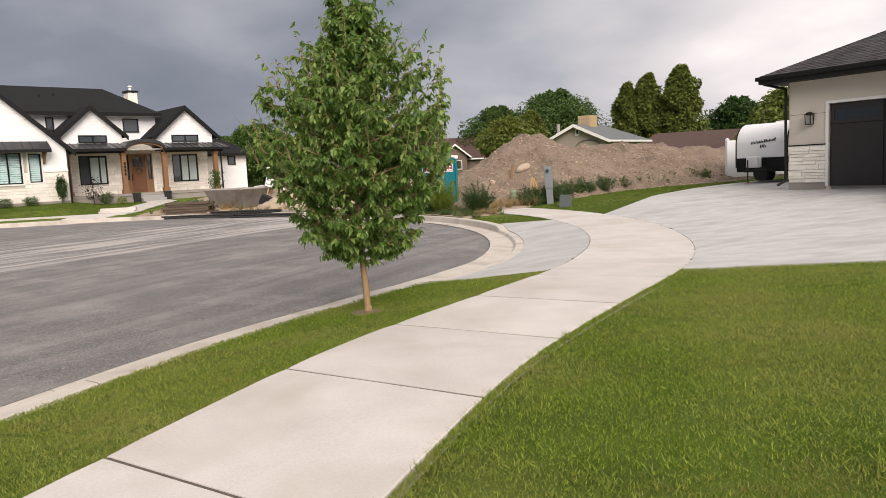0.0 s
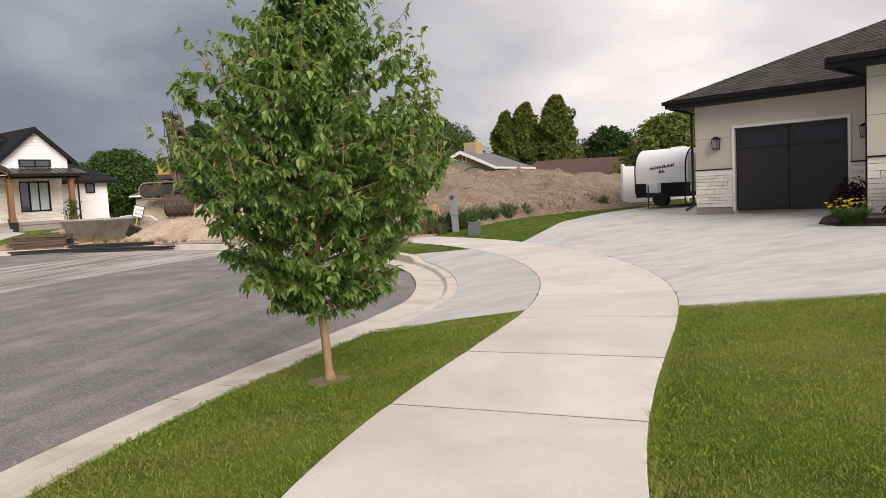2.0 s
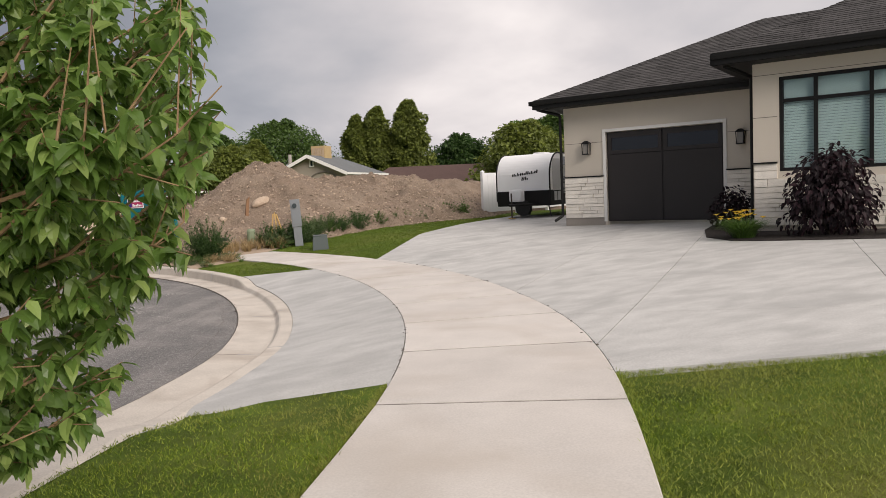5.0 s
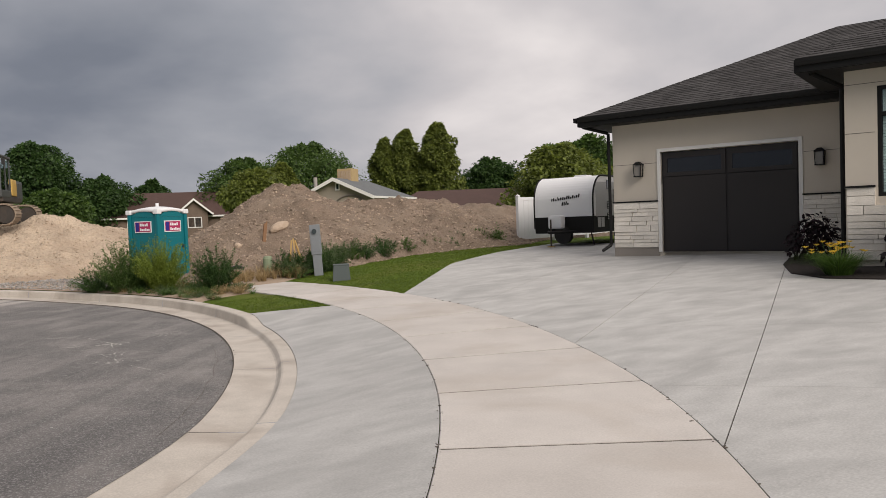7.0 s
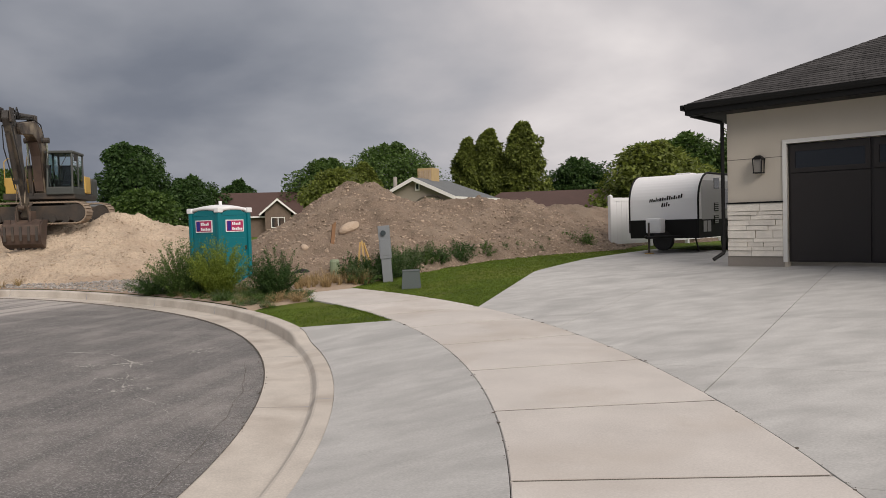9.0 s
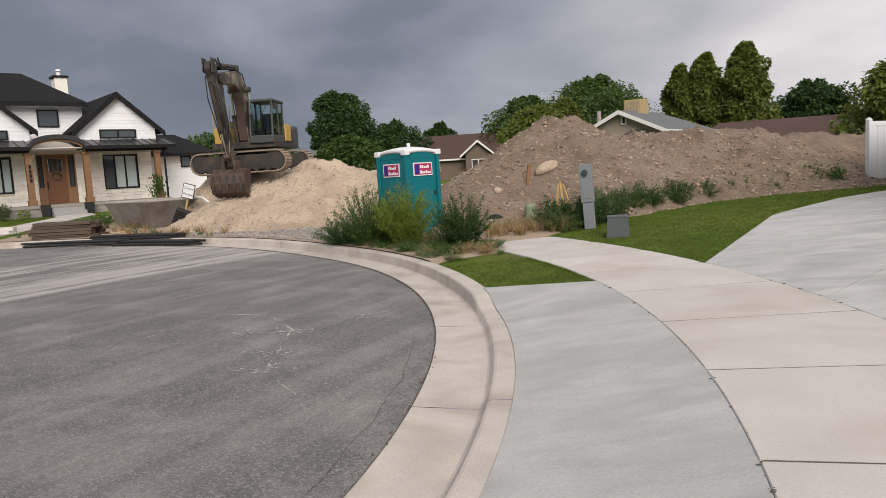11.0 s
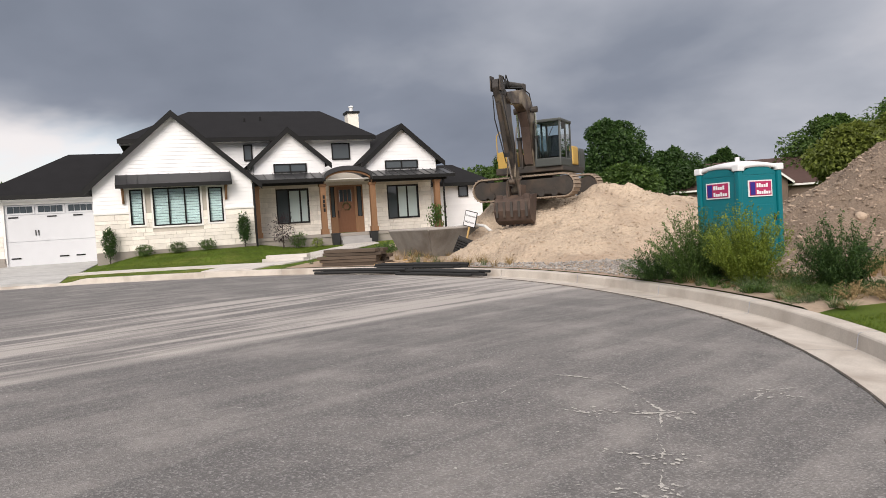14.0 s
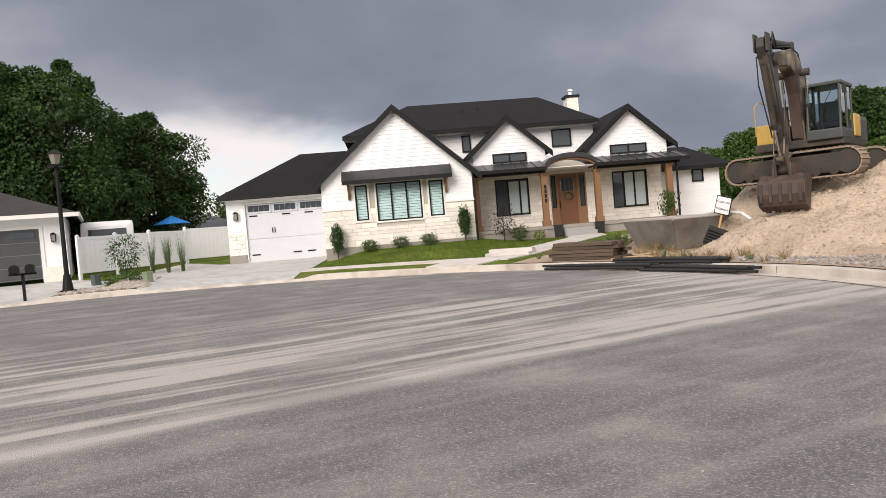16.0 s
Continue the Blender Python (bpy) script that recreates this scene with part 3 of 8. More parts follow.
def joint_debris():
    """Dirt, crumbs and small weeds caught in the joints beside the sidewalk; chalky marks on the asphalt."""
    rng = np.random.default_rng(3)
    bm, seam = bmesh.new(), bmesh.new()
    for edge, a0, a1, n in ((outer_edge, -25.5, 14, 150), (inner_edge, -25, 8, 110)):
        for i in range(n):
            a = rng.uniform(a0, a1)
            x, y = at_kerb(a, edge(a) + rng.normal(0, 0.012))
            r = 0.003 + 0.012 * rng.random() ** 6
            z = ground_z(x, y) + 0.012
            bmesh.ops.create_icosphere(bm, subdivisions=1, radius=r, matrix=Matrix.Translation((x, y, z)) @ Matrix.Diagonal((rng.uniform(0.8, 2.2), 1, 0.5, 1)))
    tagged(part("joint_debris", bm, M_JOINT), "dark crumbs of dirt and moss along the joints", "debris", kind="stuff")
    # a crumbling seam of dirt and seedlings along the gutter
    for i in range(420):
        a = rng.uniform(-12, 60) if i % 3 else rng.uniform(18, 32)
        x, y = at_kerb(a, kerb_shift(a) - 0.02 + rng.normal(0, 0.025))
        r = 0.003 + 0.010 * rng.random() ** 4
        bmesh.ops.create_icosphere(seam, subdivisions=1, radius=r, matrix=Matrix.Translation((x, y, pan_z(a) + 0.01)) @ Matrix.Rotation(radians(a), 4, "Z") @ Matrix.Diagonal((1, rng.uniform(1, 2.5), 0.6, 1)))
    tagged(part("gutter_debris", seam, M_JOINT), "dark dirt and seedlings along the gutter seam", "debris", kind="stuff")
    bm = bmesh.new()
    runs = (((-2.6, 19.4), (-2.31, 19.82), (-1.96, 20.4), (-1.6, 20.22), (-1.14, 20.15), (-0.53, 20.25), (0.04, 20.53), (0.21, 21.22), (0.8, 21.8)), 1.0), (((-1.96, 20.4), (-1.93, 21.31), (-1.5, 21.35), (-1.07, 21.17), (-0.53, 20.25)), 0.8), (((-0.53, 20.25), (-0.5, 19.28), (-0.35, 18.5), (0.0, 17.9), (0.25, 17.3)), 0.6), (((-0.1, 20.9), (0.15, 21.25), (0.5, 21.5)), 1.0)
    blobs = ((-1.14, 20.15), (-0.53, 20.25), (0.18, 21.2), (-0.45, 19.2), (-0.3, 18.6))
    marks = []
    for pts, wide in runs:
        # a broken chalky line that wavers and swells along each run
        line = []
        for (xa, ya), (xb, yb) in zip(pts, pts[1:]):
            m = max(2, int(math.hypot(xb - xa, yb - ya) / 0.035))
            line += [(xa + (xb - xa) * k / m, ya + (yb - ya) * k / m) for k in range(m)]
        line = [(x + 0.07 * noise.noise((x * 3, y * 3, 1)) + 0.025 * noise.noise((x * 14, y * 14, 2)), y + 0.07 * noise.noise((x * 3, y * 3, 5)) + 0.025 * noise.noise((x * 14, y * 14, 6))) for x, y in line]
        for (xa, ya), (xb, yb) in zip(line, line[1:]):
            f = noise.noise((xa * 2.3, ya * 2.3, 9))
            if f + rng.normal(0, 0.2) < 0.02:
                continue
            marks.append(((xa + xb) / 2, (ya + yb) / 2, math.atan2(yb - ya, xb - xa), 0.026, max(0.004, (0.006 + 0.05 * f * rng.random()) * wide)))
    for x, y in blobs:
        for k in range(26):
            marks.append((x + rng.normal(0, 0.13), y + rng.normal(0, 0.08), rng.uniform(-0.7, 0.7), rng.uniform(0.006, 0.030), rng.uniform(0.005, 0.018)))
    for k in range(150):
        marks.append((rng.uniform(-7, 0.3), rng.uniform(15, 27), rng.uniform(0, 3), rng.uniform(0.005, 0.025), rng.uniform(0.003, 0.009)))
    for x, y, az, ln, w in marks:
        vs = []
        for j in range(12):
            t = j / 12 * 6.283
            u, v = math.cos(t) * ln * rng.uniform(0.7, 1.15), math.sin(t) * w * rng.uniform(0.35, 1.5)
            px, py = x + u * math.cos(az) - v * math.sin(az), y + u * math.sin(az) + v * math.cos(az)
            vs.append(bm.verts.new((px, py, ground_z(px, py) + 0.006)))
        bm.faces.new(vs)
    crack = bmesh.new()

    def split(pts, w):
        for (xa, ya), (xb, yb) in zip(pts, pts[1:]):
            ln = math.hypot(xb - xa, yb - ya) + 1e-6
            ox, oy = -(yb - ya) / ln * w * rng.uniform(0.4, 1.2), (xb - xa) / ln * w * rng.uniform(0.4, 1.2)
            crack.faces.new([crack.verts.new((px, py, ground_z(px, py) + 0.004)) for px, py in ((xa - ox, ya - oy), (xb - ox, yb - oy), (xb + ox, yb + oy), (xa + ox, ya + oy))])

    def rim(a, k):
        k += 0.05 * noise.noise((a * 0.5, 3, 1)) + 0.02 * noise.noise((a * 2.7, 3, 2))
        return at_kerb(a, k + kerb_shift(a))

    split([rim(-17 + 0.35 * i, -0.24) for i in range(60)], 0.003)
    for i in range(15):
        a = -16.5 + 1.35 * i + rng.uniform(-0.3, 0.3)
        split([rim(a + rng.normal(0, 0.12), -0.03 - 0.05 * j) for j in range(5)], 0.0025)
    tagged(part("asphalt_cracks", crack, M_JOINT), "dark cracks in the asphalt edge beside the gutter", "cracks", kind="stuff")
    tagged(part("dust_marks", bm, M_CHALK), "chalky pale dried mud marks on the asphalt", "marks", kind="stuff")


M_CHALK = surface("dried_mud", (0.46, 0.44, 0.41), 0.95, 0.2, 20, 80, 0.4)
joint_debris()


# ---- leaves ----
LEAF = np.array([(0, 0, 0), (0.30, 0.26, 0.06), (0.30, -0.26, 0.06), (0.42, 0, -0.03), (0.70, 0.18, -0.05), (0.70, -0.18, -0.05), (0.78, 0, -0.14), (1.0, 0, -0.34)], float)
LEAF_FACES = ((0, 1, 3), (0, 3, 2), (3, 1, 4, 6), (3, 6, 5, 2), (6, 4, 7), (6, 7, 5))


def leaf_frames(rng, pos, aim, size, spread):
    """Leaf poses: base points, rough directions (n x 3) and lengths; returns frames (n x 3 x 3)."""
    d = aim + rng.normal(0, spread, aim.shape)
    d /= np.linalg.norm(d, axis=1)[:, None] + 1e-9
    up = np.tile((0.0, 0.0, 1.0), (len(d), 1)) + rng.normal(0, 0.35, aim.shape)
    side = np.cross(up, d)
    side /= np.linalg.norm(side, axis=1)[:, None] + 1e-9
    nrm = np.cross(d, side)
    return np.stack((d, side, nrm), axis=1) * size[:, None, None]


def leaf_mesh(name, pos, frames, shape=LEAF, faces=LEAF_FACES):
    v = np.einsum("kj,njc->nkc", shape, frames) + pos[:, None, :]
    n, k = len(pos), len(shape)
    fs = [tuple(i * k + c for c in f) for i in range(n) for f in faces]
    me = bpy.data.meshes.new(name)
    me.from_pydata(v.reshape(-1, 3).tolist(), [], fs)
    me.update()
    return me


def leaf_material(name, base, light, rough=0.5, patch=None, through=0.28):
    """Leaf colour by island, with light passing through the blade."""
    m = bpy.data.materials.new(name)
    m.use_nodes = True
    nt = m.node_tree
    N, Lk = nt.nodes.new, nt.links.new
    b, out = nt.nodes["Principled BSDF"], nt.nodes["Material Output"]
    b.inputs["Roughness"].default_value = rough
    geo, ramp = N("ShaderNodeNewGeometry"), N("ShaderNodeValToRGB")
    e = ramp.color_ramp.elements
    e[0].color, e[1].color = (*[c * 0.62 for c in base], 1), (*light, 1)
    e.new(0.55).color = (*base, 1)
    info, mx = N("ShaderNodeObjectInfo"), N("ShaderNodeMath")
    mx.operation = "FRACT"
    add = N("ShaderNodeMath")
    Lk(geo.outputs["Random Per Island"], add.inputs[0])
    Lk(info.outputs["Random"], add.inputs[1])
    Lk(add.outputs[0], mx.inputs[0])
    Lk(mx.outputs[0], ramp.inputs[0])
    col = ramp.outputs[0]
    if patch:
        co, n3, r3, mp = N("ShaderNodeTexCoord"), N("ShaderNodeTexNoise"), N("ShaderNodeMapRange"), N("ShaderNodeMix")
        n3.inputs["Scale"].default_value, n3.inputs["Detail"].default_value = 0.55, 5
        Lk(co.outputs["Object"], n3.inputs["Vector"])
        r3.inputs["From Min"].default_value, r3.inputs["From Max"].default_value, r3.inputs["To Max"].default_value = 0.44, 0.64, 0.45
        Lk(n3.outputs[0], r3.inputs[0])
        mp.data_type = "RGBA"
        Lk(r3.outputs[0], mp.inputs[0])
        Lk(col, mp.inputs[6])
        mp.inputs[7].default_value = (*patch, 1)
        col = mp.outputs[2]
    Lk(col, b.inputs["Base Color"])
    tr, mix = N("ShaderNodeBsdfTranslucent"), N("ShaderNodeMixShader")
    mix.inputs[0].default_value = through
    Lk(col, tr.inputs["Color"])
    Lk(b.outputs[0], mix.inputs[1])
    Lk(tr.outputs[0], mix.inputs[2])
    Lk(mix.outputs[0], out.inputs[0])
    return m


M_LEAF = leaf_material("pear_leaf", (0.165, 0.285, 0.062), (0.400, 0.530, 0.160), 0.32, None, 0.55)
M_LEAF_DARK = leaf_material("dark_broadleaf", (0.045, 0.100, 0.022), (0.085, 0.155, 0.036), 0.6, None, 0.42)
M_LEAF_MID = leaf_material("mid_broadleaf", (0.075, 0.140, 0.028), (0.135, 0.215, 0.048), 0.6, None, 0.42)
M_LEAF_YEL = leaf_material("poplar_leaf", (0.155, 0.195, 0.038), (0.255, 0.300, 0.058), 0.6, None, 0.42)
M_LEAF_PURPLE = leaf_material("purple_leaf", (0.014, 0.005, 0.009), (0.034, 0.011, 0.017), 0.7)
M_LEAF_REED = leaf_material("daylily_leaf", (0.085, 0.165, 0.030), (0.170, 0.280, 0.060), 0.45)
M_LEAF_YSHRUB = leaf_material("yellow_green_leaf", (0.175, 0.245, 0.030), (0.310, 0.375, 0.052), 0.6, None, 0.4)
M_LEAF_SAGE = leaf_material("grey_green_leaf", (0.105, 0.155, 0.060), (0.180, 0.230, 0.100), 0.65, None, 0.4)
M_STRAW = leaf_material("dry_straw", (0.330, 0.235, 0.110), (0.480, 0.360, 0.190), 0.7)
M_BARK = surface("young_bark", (0.33, 0.215, 0.115), 0.75, 0.2, 9, 60, 0.4, 0.004, stretch=(6, 6, 1), tint=(0.17, 0.10, 0.06), stain=0.7)
M_TRUNK = surface("old_bark", (0.06, 0.047, 0.037), 0.9, 0.3, 5, 40, 0.7, 0.02, stretch=(4, 4, 1))
M_BLADE = leaf_material("grass_blade", (0.140, 0.225, 0.014), (0.390, 0.460, 0.052), 0.6, (0.380, 0.340, 0.110), 0.35)
M_SOIL = surface("brown_soil", (0.20, 0.15, 0.09), 0.95, 0.35, 9, 50, 0.8, 0.02, tint=(0.12, 0.12, 0.04), stain=0.7)
M_MULCH = surface("black_mulch", (0.022, 0.016, 0.013), 0.95, 0.4, 12, 60, 0.9, 0.03)


def limb(bm, pts, r0, r1, n=7):
    for i, (p, q) in enumerate(zip(pts, pts[1:])):
        a = r0 + (r1 - r0) * i / (len(pts) - 1)
        b = r0 + (r1 - r0) * (i + 1) / (len(pts) - 1)
        tube(bm, p, q, a, b, n, False)


def young_tree():
    rng = np.random.default_rng(5)
    t = thing("tree", pose(-0.91, 8.5, ground_z(-0.91, 8.5) - 0.02), "young leafy pear tree with pale brown trunk in the lawn strip", "tree")
    bm = bmesh.new()
    lead = [(0, 0, -0.1), (-0.02, 0.0, 0.35), (-0.05, 0.01, 0.8), (-0.05, 0.0, 1.4), (-0.04, 0.0, 2.1), (-0.03, 0.0, 2.8), (-0.02, 0.0, 3.45)]
    limb(bm, lead[:4], 0.040, 0.034, 12)
    limb(bm, lead[3:], 0.034, 0.006, 8)
    tube(bm, (0, 0, -0.05), (-0.005, 0, 0.10), 0.056, 0.040, 12)
    part("trunk", bm, M_BARK, t, "", True)
    pos, aim, size = [], [], []

    def lead_at(z):
        for p, q in zip(lead, lead[1:]):
            if z <= q[2]:
                k = (z - p[2]) / (q[2] - p[2])
                return np.array(p) + (np.array(q) - np.array(p)) * k
        return np.array(lead[-1])

    def leaves_on(p, q, n, s):
        for k in range(n):
            f = rng.uniform(0.12, 1.0)
            b = p + (q - p) * f
            d = (q - p) / (np.linalg.norm(q - p) + 1e-9)
            out = rng.normal(0, 1, 3)
            out[2] = rng.normal(-0.35, 0.5)
            pos.append(b)
            aim.append(d * 0.35 + out * 0.65 + np.array((0, 0, -0.35)))
            size.append(s * rng.uniform(0.75, 1.2))

    def crown_r(z):
        return float(np.interp(z, (0.5, 0.8, 1.0, 1.3, 1.6, 2.0, 2.4, 2.7, 3.0, 3.3, 3.6), (0.18, 0.48, 0.68, 0.92, 1.05, 1.13, 1.03, 0.80, 0.48, 0.26, 0.12)))

    n = 128
    for i in range(n + 30):
        z0 = 0.60 + 2.45 * (i / n) ** 0.95 if i < n else rng.uniform(1.2, 2.0)
        base = lead_at(z0)
        az = i * 2.39996 + rng.normal(0, 0.25)
        # limbs climb more steeply the higher they leave the trunk
        tipz = z0 + (rng.uniform(0.10, 0.30) if z0 < 1.0 else rng.uniform(0.30, 0.75))
        r = crown_r(min(3.5, tipz)) * rng.uniform(0.70, 1.06) * (1.04 + 0.08 * math.cos(az))
        tip = base + np.array((math.cos(az) * r, math.sin(az) * r, tipz - z0))
        tip[0] = min(tip[0], 0.94)  # clipped back on the side of the sidewalk
        mid = base + (tip - base) * np.array((0.6, 0.6, 0.42))
        bb = bmesh.new()
        limb(bb, [tuple(base), tuple(mid), tuple(tip)], 0.011 if z0 < 2 else 0.008, 0.003, 5)
        for k in range(13 if z0 < 1.3 else 10):
            f = rng.uniform(0.15, 1.0)
            s = base + (mid - base) * min(1, f * 2) if f < 0.5 else mid + (tip - mid) * (f - 0.5) * 2
            dd = np.array((math.cos(az + rng.normal(0, 0.9)), math.sin(az + rng.normal(0, 0.9)), rng.normal(0.45, 0.4)))
            e = s + dd / np.linalg.norm(dd) * rng.uniform(0.10, 0.26)
            e[0] = min(e[0], 1.04)
            limb(bb, [tuple(s), tuple(e)], 0.004, 0.002, 4)
            leaves_on(s, e, 13, 0.086)
        leaves_on(mid, tip, 12, 0.088)
        leaves_on(base, mid, 16 if z0 < 1.5 else 10, 0.09)
        # slim upright shoots beyond the crown, with gaps of sky between them
        if rng.random() < 0.75 and z0 > 0.9:
            for k in range(int(rng.integers(1, 3))):
                lean = 0.22 if z0 < 2.2 else 0.10
                e = tip + np.array((math.cos(az) * lean * rng.random() + rng.normal(0, 0.07), math.sin(az) * lean * rng.random() + rng.normal(0, 0.07), rng.uniform(0.16, 0.42)))
                e[0] = min(e[0], 1.0)
                limb(bb, [tuple(tip), tuple(e)], 0.004, 0.002, 4)
                leaves_on(tip, e, 9, 0.070)
        part("branch", bb, M_BARK, t)
    for k in range(9):
        s = lead_at(rng.uniform(2.7, 3.4))
        e = s + np.array((rng.normal(0, 0.16), rng.normal(0, 0.16), rng.uniform(0.25, 0.45)))
        leaves_on(s, e, 22, 0.09)
    pos, aim, size = np.array(pos), np.array(aim), np.array(size)
    fr = leaf_frames(rng, pos, aim, size, 0.15)
    near = np.argsort(-(pos[:, 0] * 0.8 - pos[:, 1] * 0.6) + rng.normal(0, 0.1, len(pos)))
    me = leaf_mesh("leaf", np.zeros((1, 3)), np.eye(3)[None])
    me.materials.append(M_LEAF)
    for i in near[:300]:
        o = new("leaf", me)
        o.parent = t
        m = Matrix(fr[i].T.tolist()).to_4x4()
        m.translation = pos[i]
        o.matrix_basis = m
    rest = near[300:]
    me = leaf_mesh("foliage", pos[rest], fr[rest])
    me.materials.append(M_LEAF)
    o = new("foliage", me)
    o.parent = t
    o["kind"] = "stuff"
    # bare soil ring
    bm = bmesh.new()
    c = bm.verts.new((0, 0, 0.022))
    ring = [bm.verts.new((0.21 * math.cos(k / 20 * 6.283) * (1 + 0.35 * noise.noise((k * 0.9, 0, 1))), 0.21 * math.sin(k / 20 * 6.283) * (1 + 0.35 * noise.noise((k * 0.9, 0, 1))), -0.004)) for k in range(20)]
    for k in range(20):
        bm.faces.new((c, ring[k], ring[(k + 1) % 20]))
    o = part("soil_ring", bm, M_SOIL, None, "", True)
    o.location = (-0.91, 8.5, ground_z(-0.91, 8.5) - 0.004)
    tagged(o, "ring of bare dry soil in the grass round the trunk", "soil", kind="stuff")


young_tree()


def far_tree(x, y, height, width, material, label, seed, low=0.12, shape="round", leaf=0.34, n=5200, blobs=26, z0=None):
    """A tree seen from afar: trunk, limbs, and a crown of leaf clumps round many boughs."""
    rng = np.random.default_rng(seed)
    z = 0.3 if z0 is None else z0
    t = thing("tree", pose(x, y, z - 0.1), label, "tree", "background trees")
    bm = bmesh.new()
    tr = 0.03 * height
    limb(bm, [(0, 0, 0), (0.1 * rng.normal(), 0.1 * rng.normal(), height * 0.35), (0, 0, height * 0.75)], tr, tr * 0.25, 8)
    part("trunk", bm, M_TRUNK, t, "", True)
    pts, dirs = [], []
    lb = bmesh.new()
    lobes = rng.uniform(0.7, 1.2, 7)
    blobs = int(blobs * 1.6)
    for b in range(blobs):
        f = (b + 0.5) / blobs
        zz = height * (low + (1 - low) * f)
        if shape == "round":
            r = width * 0.5 * math.sqrt(max(0.06, 1 - (2 * f - 0.95) ** 2))
        elif shape == "column":
            r = width * 0.5 * (0.75 + 0.35 * math.sin(f * 3.14)) * (1 - 0.75 * max(0, f - 0.75) / 0.25)
        else:
            r = width * 0.5 * (1 - f) ** 0.8 + 0.2
        az = b * 2.39996 + rng.normal(0, 0.3)
        if shape == "round":
            r *= lobes[int(az / 6.283 * 7) % 7]
            zz += height * rng.normal(0, 0.03)
        rr = r * rng.uniform(0.45, 0.95)
        c = np.array((math.cos(az) * rr, math.sin(az) * rr, zz * 0.97))
        br = np.array((0.5, 0.5, 0.36)) * r * rng.uniform(0.42, 0.8) + 0.2
        limb(lb, [(0, 0, max(0.3, zz * 0.7)), tuple(c)], tr * 0.3, tr * 0.1, 5)
        k = int(n * 2.0) // blobs
        d = rng.normal(0, 1, (k, 3))
        d /= np.linalg.norm(d, axis=1)[:, None]
        q = c + d * br * rng.uniform(0.4, 1.2, (k, 1)) ** 0.6
        pts.append(q)
        dirs.append(d + np.array((0, 0, -0.35)))
    part("bough", lb, M_TRUNK, t)["kind"] = "stuff"
    pts, dirs = np.concatenate(pts), np.concatenate(dirs)
    fr = leaf_frames(rng, pts, dirs, leaf * 0.95 * rng.uniform(0.5, 1.3, len(pts)), 0.6)
    me = leaf_mesh("crown", pts, fr, LEAF[[0, 1, 2, 7]] * (1, 1.7, 1), ((0, 1, 3), (0, 3, 2)))
    me.materials.append(material)
    o = new("crown", me)
    o.parent = t
    o["kind"] = "stuff"
    return t


# ---- grass ----
def lot_edge(d):
    """Where, in degrees, the lawn gives way to the bare lot, d metres out."""
    if d < 2.25:
        return 21.5
    return 26.8 + 0.8 * smooth(d, 4.3, 5.0) + 2.2 * smooth(d, 5.0, 8.0)


def in_lawn(x, y):
    """True where mown grass grows near the walk."""
    a, d = along(x, y)
    if inside(DRIVE, x, y):
        return False
    if a > 80:
        return 93 < a < 120 and (3.55 < d < 11)
    w, o = inner_edge(a), outer_edge(a)
    if d > o + 0.004:
        return a < lot_edge(d)
    return 0.87 + kerb_shift(a) < d < w - 0.01 and (a < -26.0 or APRON_END + 0.1 - apron_stop((d - 0.85) / 1.45) < a < 21.5 - 1.5 * d)


